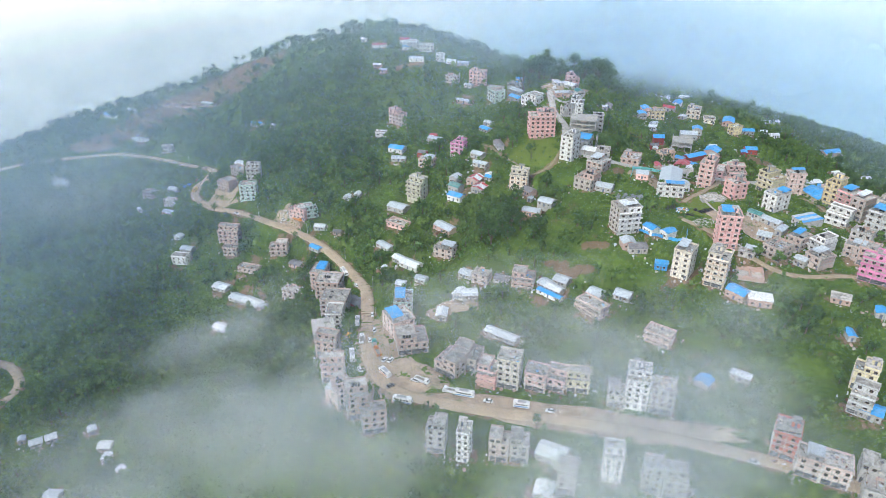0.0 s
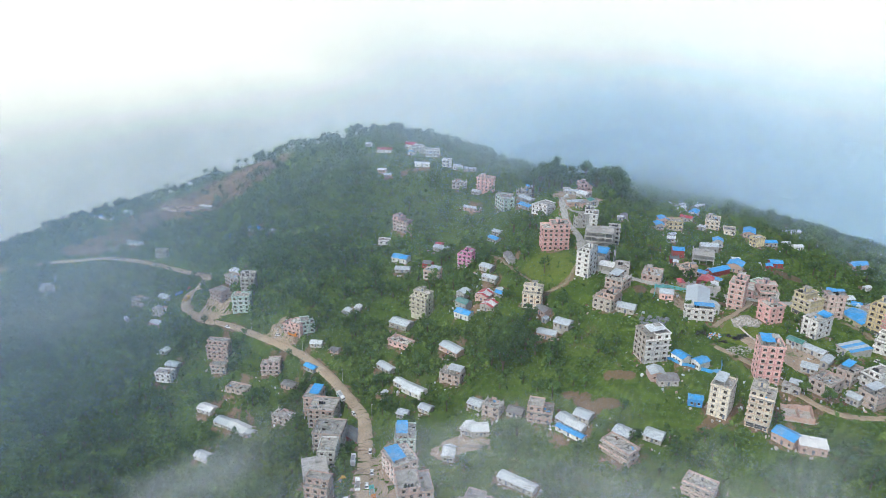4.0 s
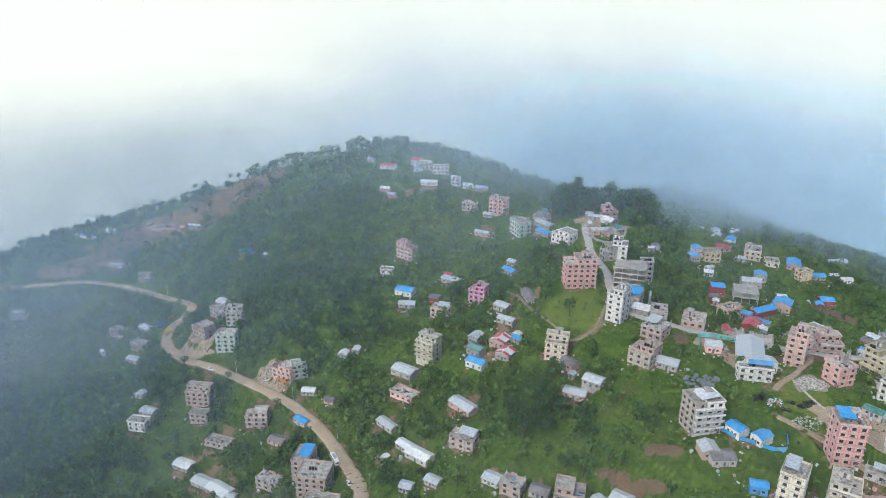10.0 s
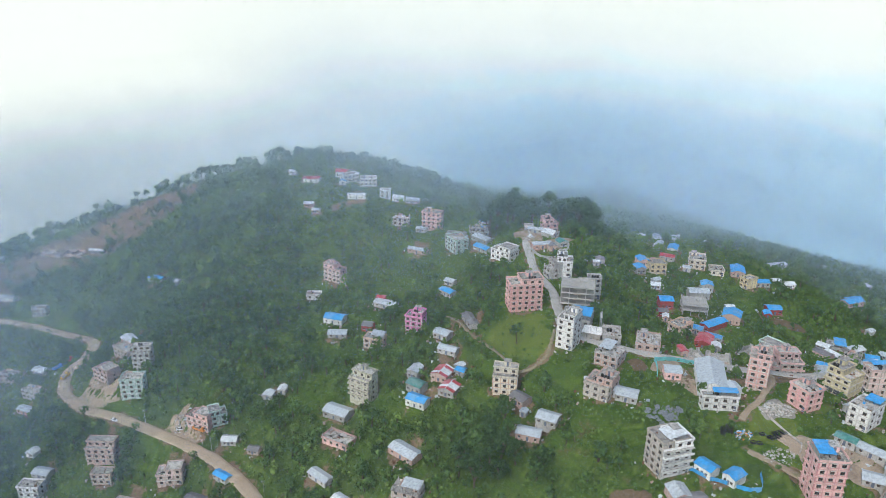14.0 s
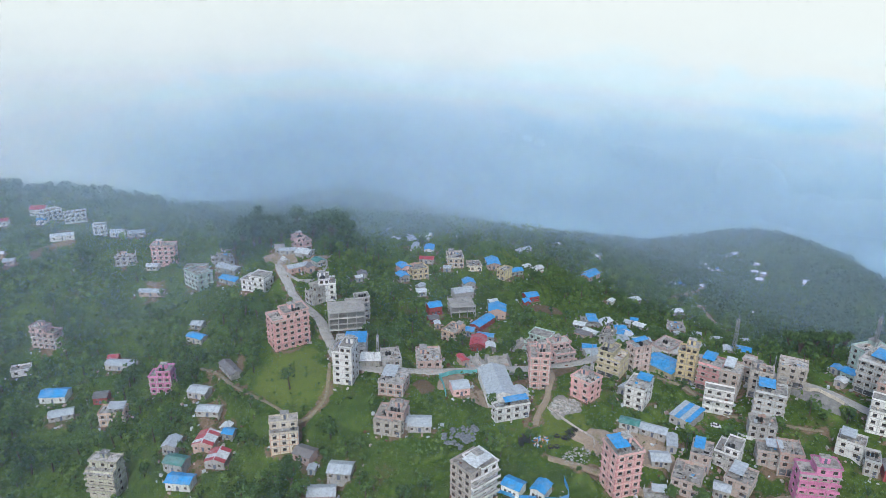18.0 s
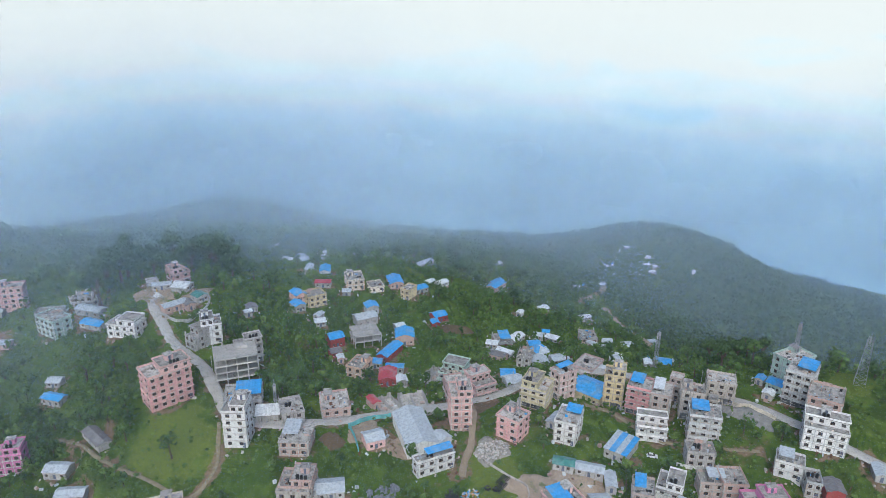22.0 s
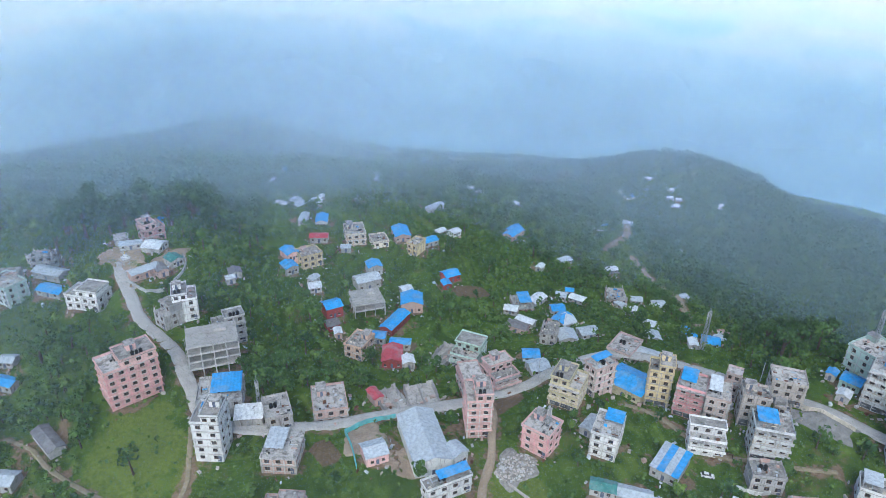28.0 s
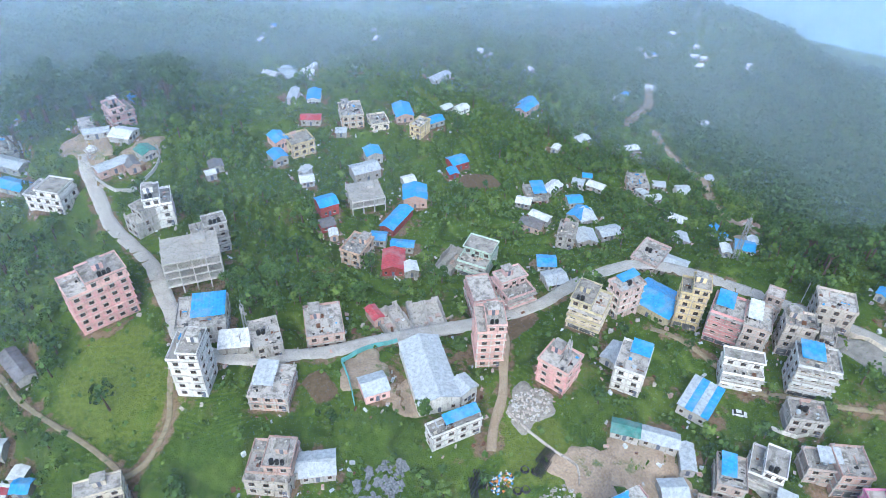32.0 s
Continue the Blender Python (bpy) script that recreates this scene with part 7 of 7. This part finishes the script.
# ---- scattered houses on the far slopes ----
def far_hut(x, y, yaw, w, d, roof):
    ob = empty_at("distant_house", x, y, ground_z(x, y), yaw)
    part("wall", boxes((-w / 2, w / 2, -d / 2, d / 2, -2, 2.6)), WALL["whitewall"], ob)
    bm = bmesh.new()
    for s in (-1, 1):
        vs = [bm.verts.new(v) for v in ((-w / 2 - 0.4, s * (d / 2 + 0.5), 2.5), (w / 2 + 0.4, s * (d / 2 + 0.5), 2.5), (w / 2 + 0.4, 0, 3.7), (-w / 2 - 0.4, 0, 3.7))]
        bm.faces.new(vs)
        bm.faces.new([bm.verts.new(v.co - Vector((0, 0, 0.12))) for v in vs][::-1])
    part("roof", bm, ROOF[roof], ob)
    return tagged(ob, f"tiny distant house with a {SHEET[roof]} roof in the haze", "house", "houses on the far slopes")


rng = random.Random(11)
for cx, cy, spread_x, spread_y, count in ((411, 1240, 60, 45, 16), (300, 1200, 60, 30, 9), (230, 900, 110, 50, 11), (420, 800, 80, 60, 8), (640, 680, 70, 50, 8), (720, 1000, 120, 60, 12), (500, 720, 60, 40, 8), (120, 900, 60, 60, 5)):
    for i in range(count):
        far_hut(cx + rng.gauss(0, spread_x), cy + rng.gauss(0, spread_y), rng.uniform(-60, 60), rng.uniform(7, 13), rng.uniform(6, 8), rng.choice(("white", "white", "white", "tin", "blue")))


def distant_village(cx, cy, spread_x, spread_y, count, seed):
    """A far hamlet: many small gabled houses, walls and roofs, too small to count."""
    rng = random.Random(seed)
    bm = bmesh.new()
    for i in range(count):
        x, y = cx + rng.gauss(0, spread_x), cy + rng.gauss(0, spread_y)
        w, d, h, a = rng.uniform(5, 10), rng.uniform(4, 6.5), rng.choice((2.8, 2.8, 5.6)), rng.uniform(0, 3.1)
        n = len(bm.verts)
        box(bm, -w / 2, w / 2, -d / 2, d / 2, -2.0, h)
        slot = rng.choice((1, 1, 1, 2, 3))
        for s in (-1, 1):
            top = [bm.verts.new(v) for v in ((-w / 2 - 0.4, s * (d / 2 + 0.5), h), (w / 2 + 0.4, s * (d / 2 + 0.5), h), (w / 2 + 0.4, 0, h + 1.3), (-w / 2 - 0.4, 0, h + 1.3))]
            bm.faces.new(top if s < 0 else top[::-1]).material_index = slot
        bm.verts.ensure_lookup_table()
        bmesh.ops.transform(bm, matrix=pose(x, y, ground_z(x, y), 0, 0, math.degrees(a)), verts=bm.verts[n:])
    me = bpy.data.meshes.new("distant_village")
    bm.to_mesh(me)
    bm.free()
    for m in (WALL["whitewall"], ROOF["white"], ROOF["tin"], ROOF["blue"]):
        me.materials.append(m)
    tagged(new("distant_village", me), "hazy far hamlet of small pale metal-roofed houses", "village", kind="stuff")


for k, (cx, cy, spread_x, spread_y, count) in enumerate(((150, 1000, 90, 40, 16), (60, 1050, 90, 40, 14), (270, 950, 80, 40, 14), (360, 900, 70, 40, 12), (440, 860, 60, 40, 10), (300, 1060, 90, 40, 12), (130, 1170, 90, 50, 16), (500, 930, 70, 50, 12), (560, 800, 50, 35, 8), (330, 800, 80, 30, 6))):
    distant_village(cx, cy, spread_x, spread_y, count, 40 + k)


# ---- things lying about the houses ----
def yard_clutter(sites, seed):
    """Planks, tarpaulins, drums, stone and brick piles round the houses."""
    rng = random.Random(seed)
    bm = bmesh.new()
    for site in sites:
        kind, x, y, yaw, w, d = site[:6]
        place = pose(x, y, 0, 0, 0, yaw)
        for i in range(rng.randrange(4, 10)):
            side, along = rng.randrange(4), rng.uniform(-0.6, 0.6)
            out = rng.uniform(0.8, 4.5)
            p = place @ Vector((along * w, -d / 2 - out, 0) if side < 2 else ((-1 if side == 2 else 1) * (w / 2 + out), along * d, 0))
            e = rng.uniform(0.2, 0.75)
            n = len(bm.verts)
            box(bm, -e, e, -e * rng.uniform(0.25, 0.9), e * rng.uniform(0.25, 0.9), -0.4, rng.choice((0.12, 0.2, 0.35, 0.6, 1.0)), rng.choice((0, 1, 1, 1, 2, 3, 3, 4, 6, 6)))
            bm.verts.ensure_lookup_table()
            bmesh.ops.transform(bm, matrix=pose(p.x, p.y, ground_z(p.x, p.y) + 0.1, rng.uniform(-8, 8), rng.uniform(-8, 8), rng.uniform(0, 180)), verts=bm.verts[n:])
    me = bpy.data.meshes.new("yard_clutter")
    bm.to_mesh(me)
    bm.free()
    for m in (WALL["paleconc"], WALL["beige"], ROOF["tin"], WALL["brick"], ROOF["white"], ROOF["blue"], M_REBAR):
        me.materials.append(m)
    tagged(new("yard_clutter", me), "planks, sheets, drums and brick piles round the houses", "clutter", kind="stuff")


near_sites = [site for site in SITES if site[2] < 600]
for k in range(0, len(near_sites), 20):
    yard_clutter(near_sites[k:k + 20], 70 + k)


# ---- mist, haze and the far clouds ----
def vapour(name, thickness, colour):
    """Thin cloud: lets most light through, scatters the rest."""
    n = Nodes(name)
    n.tree.nodes.remove(n.bsdf)
    d, t, clear = n.add("ShaderNodeBsdfDiffuse"), n.add("ShaderNodeBsdfTranslucent"), n.add("ShaderNodeBsdfTransparent")
    d.inputs["Color"].default_value = t.inputs["Color"].default_value = (*colour, 1)
    both, mix = n.add("ShaderNodeMixShader"), n.add("ShaderNodeMixShader")
    n.link(d.outputs[0], both.inputs[1]), n.link(t.outputs[0], both.inputs[2])
    n.link(thickness(n), mix.inputs[0]), n.link(clear.outputs[0], mix.inputs[1]), n.link(both.outputs[0], mix.inputs[2])
    n.link(mix.outputs[0], n.out.inputs["Surface"])
    return n.mat


def ring_of_haze(radius, low, full, high, alpha, colour, west, east, start=0.0, stop=2.0):
    """An added curtain round the hill that stands in for distance haze: thickens above the ground, thins out higher up.
    """
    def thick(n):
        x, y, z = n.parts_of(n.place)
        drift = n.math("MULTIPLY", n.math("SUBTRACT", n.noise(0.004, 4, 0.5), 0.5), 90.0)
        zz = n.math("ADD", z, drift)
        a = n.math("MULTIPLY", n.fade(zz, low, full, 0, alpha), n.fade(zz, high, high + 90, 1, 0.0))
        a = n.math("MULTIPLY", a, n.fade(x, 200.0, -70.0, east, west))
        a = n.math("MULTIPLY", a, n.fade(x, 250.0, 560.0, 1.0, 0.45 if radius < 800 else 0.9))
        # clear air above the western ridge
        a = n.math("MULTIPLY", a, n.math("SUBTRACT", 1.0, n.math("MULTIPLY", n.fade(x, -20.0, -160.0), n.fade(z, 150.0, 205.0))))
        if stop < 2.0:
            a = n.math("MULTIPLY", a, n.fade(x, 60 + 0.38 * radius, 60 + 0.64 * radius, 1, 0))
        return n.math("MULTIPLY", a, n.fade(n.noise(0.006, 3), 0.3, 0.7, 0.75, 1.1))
    ang, zz = np.meshgrid(np.linspace(start * math.pi, stop * math.pi, 73), np.linspace(-500, 420, 5))
    wob = 1 + 0.06 * np.sin(3 * ang + radius) + 0.04 * np.sin(7 * ang)
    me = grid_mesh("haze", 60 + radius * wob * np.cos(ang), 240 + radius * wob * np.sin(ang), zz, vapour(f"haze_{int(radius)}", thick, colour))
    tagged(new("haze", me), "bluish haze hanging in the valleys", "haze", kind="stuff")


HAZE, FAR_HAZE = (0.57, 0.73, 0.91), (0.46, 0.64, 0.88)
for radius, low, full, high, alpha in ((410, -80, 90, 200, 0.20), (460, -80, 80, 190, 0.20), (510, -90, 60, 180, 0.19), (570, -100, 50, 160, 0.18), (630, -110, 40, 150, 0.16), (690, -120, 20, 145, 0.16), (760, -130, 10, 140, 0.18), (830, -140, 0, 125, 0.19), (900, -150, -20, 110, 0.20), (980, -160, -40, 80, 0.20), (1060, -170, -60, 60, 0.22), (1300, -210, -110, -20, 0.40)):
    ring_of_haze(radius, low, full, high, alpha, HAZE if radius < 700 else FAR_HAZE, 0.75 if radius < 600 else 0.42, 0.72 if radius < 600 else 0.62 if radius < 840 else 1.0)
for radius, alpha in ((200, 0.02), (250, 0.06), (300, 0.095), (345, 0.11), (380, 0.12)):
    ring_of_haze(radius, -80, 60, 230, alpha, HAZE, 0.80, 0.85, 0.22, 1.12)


def veil(z, alpha):
    """Added thin, even sheet above the hill, standing in for haze in the air."""
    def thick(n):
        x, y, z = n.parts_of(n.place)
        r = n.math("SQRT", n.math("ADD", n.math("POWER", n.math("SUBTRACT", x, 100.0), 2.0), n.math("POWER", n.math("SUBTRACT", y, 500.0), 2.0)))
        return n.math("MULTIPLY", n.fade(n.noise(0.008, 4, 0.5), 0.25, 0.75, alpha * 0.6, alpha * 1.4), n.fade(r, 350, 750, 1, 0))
    u, v = np.meshgrid(np.linspace(-900, 1100, 21), np.linspace(-300, 1400, 21))
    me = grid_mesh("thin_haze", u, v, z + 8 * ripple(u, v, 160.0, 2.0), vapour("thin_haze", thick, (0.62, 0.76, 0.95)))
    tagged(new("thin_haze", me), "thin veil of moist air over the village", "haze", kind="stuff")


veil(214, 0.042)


def mist_sheet(x, y, z, a, b, turn, alpha, seed):
    """A drifting wisp of low cloud, a soft uneven sheet."""
    u, v = np.meshgrid(np.linspace(-1, 1, 41), np.linspace(-1, 1, 31))
    zz = 4 * ripple(u * 60, v * 60, 40.0, seed)

    def thick(n):
        local = n.add("ShaderNodeTexCoord").outputs["Object"]
        px, py, pz = n.parts_of(n.stretch(1 / a, 1 / b, 0.0, local))
        r = n.math("SQRT", n.math("ADD", n.math("MULTIPLY", px, px), n.math("MULTIPLY", py, py)))
        cloud = n.noise(0.02, 5, 0.55, n.stretch(1, 0.9, 1), 0.15)
        body = n.fade(n.math("SUBTRACT", cloud, n.math("MULTIPLY", r, 0.22)), 0.20, 0.50, 0, alpha)
        return n.math("MULTIPLY", body, n.fade(r, 1.0, 0.45))
    me = grid_mesh("mist", u * a, v * b, zz, vapour(f"mist_{int(seed)}", thick, (0.74, 0.79, 0.86)))
    ob = new("mist", me)
    ob.matrix_basis = pose(x, y, z, 0, 0, turn)
    return tagged(ob, "pale drifting mist over the lower slope", "mist", kind="stuff")


for k, (x, y, z, half_x, half_y, turn, alpha) in enumerate(((58, 203, 140, 105, 42, -14, 0.23), (10, 250, 132, 70, 26, -20, 0.12), (40, 160, 134, 145, 46, 0, 0.26), (-82, 190, 118, 100, 50, 14, 0.24), (-110, 272, 98, 85, 30, 12, 0.16), (-250, 430, 96, 110, 60, 25, 0.06), (-310, 500, 92, 120, 50, 10, 0.035))):
    for layer in range(3):
        mist_sheet(x + 9 * layer, y - 6 * layer, z + 13 * layer, half_x * (1 - 0.12 * layer), half_y * (1 - 0.1 * layer), turn + 20 * layer, alpha, 1 + k * 3 + layer)


def cloud_sea():
    """The far clouds: bright white above, blue-grey haze below, paler towards the west."""
    n = Nodes("far_clouds")
    n.tree.nodes.remove(n.bsdf)
    x, y, z = n.parts_of(n.place)
    soft_cloud = n.noise(1.0, 10, 0.62, n.stretch(0.0011, 0.0011, 0.0050), 0.8)
    broad = n.noise(1.0, 3, 0.5, n.stretch(0.00022, 0.00022, 0.0009), 0.2)
    lift = n.math("MULTIPLY", n.math("SUBTRACT", n.math("ADD", n.math("MULTIPLY", soft_cloud, 1.0), n.math("MULTIPLY", broad, 0.9)), 0.95), 1100.0)
    west = n.fade(x, 1300.0, -1500.0, 180, 1300)
    level = n.math("ADD", n.math("ADD", z, lift), west)
    colour = n.ramp(n.fade(level, -1300, 350), [(0.0, (0.22, 0.37, 0.52)), (0.22, (0.27, 0.44, 0.585)), (0.36, (0.36, 0.565, 0.695)), (0.50, (0.51, 0.72, 0.82)), (0.62, (0.65, 0.80, 0.84)), (0.72, (0.76, 0.81, 0.79)), (0.81, (0.68, 0.79, 0.80)), (0.91, (0.755, 0.765, 0.725)), (1.0, (0.755, 0.755, 0.71))])
    glow = n.add("ShaderNodeEmission", Strength=1.12)
    n.link(colour, glow.inputs["Color"])
    n.link(glow.outputs[0], n.out.inputs["Surface"])
    return n.mat


ang, zz = np.meshgrid(np.linspace(0, 2 * math.pi, 97), np.linspace(-1900, 700, 9))
me = grid_mesh("backdrop", 60 + 4300 * np.cos(ang), 200 + 4300 * np.sin(ang), zz, cloud_sea())
tagged(new("backdrop", me), "sea of white clouds and blue haze beyond the hills", "clouds", kind="structure")
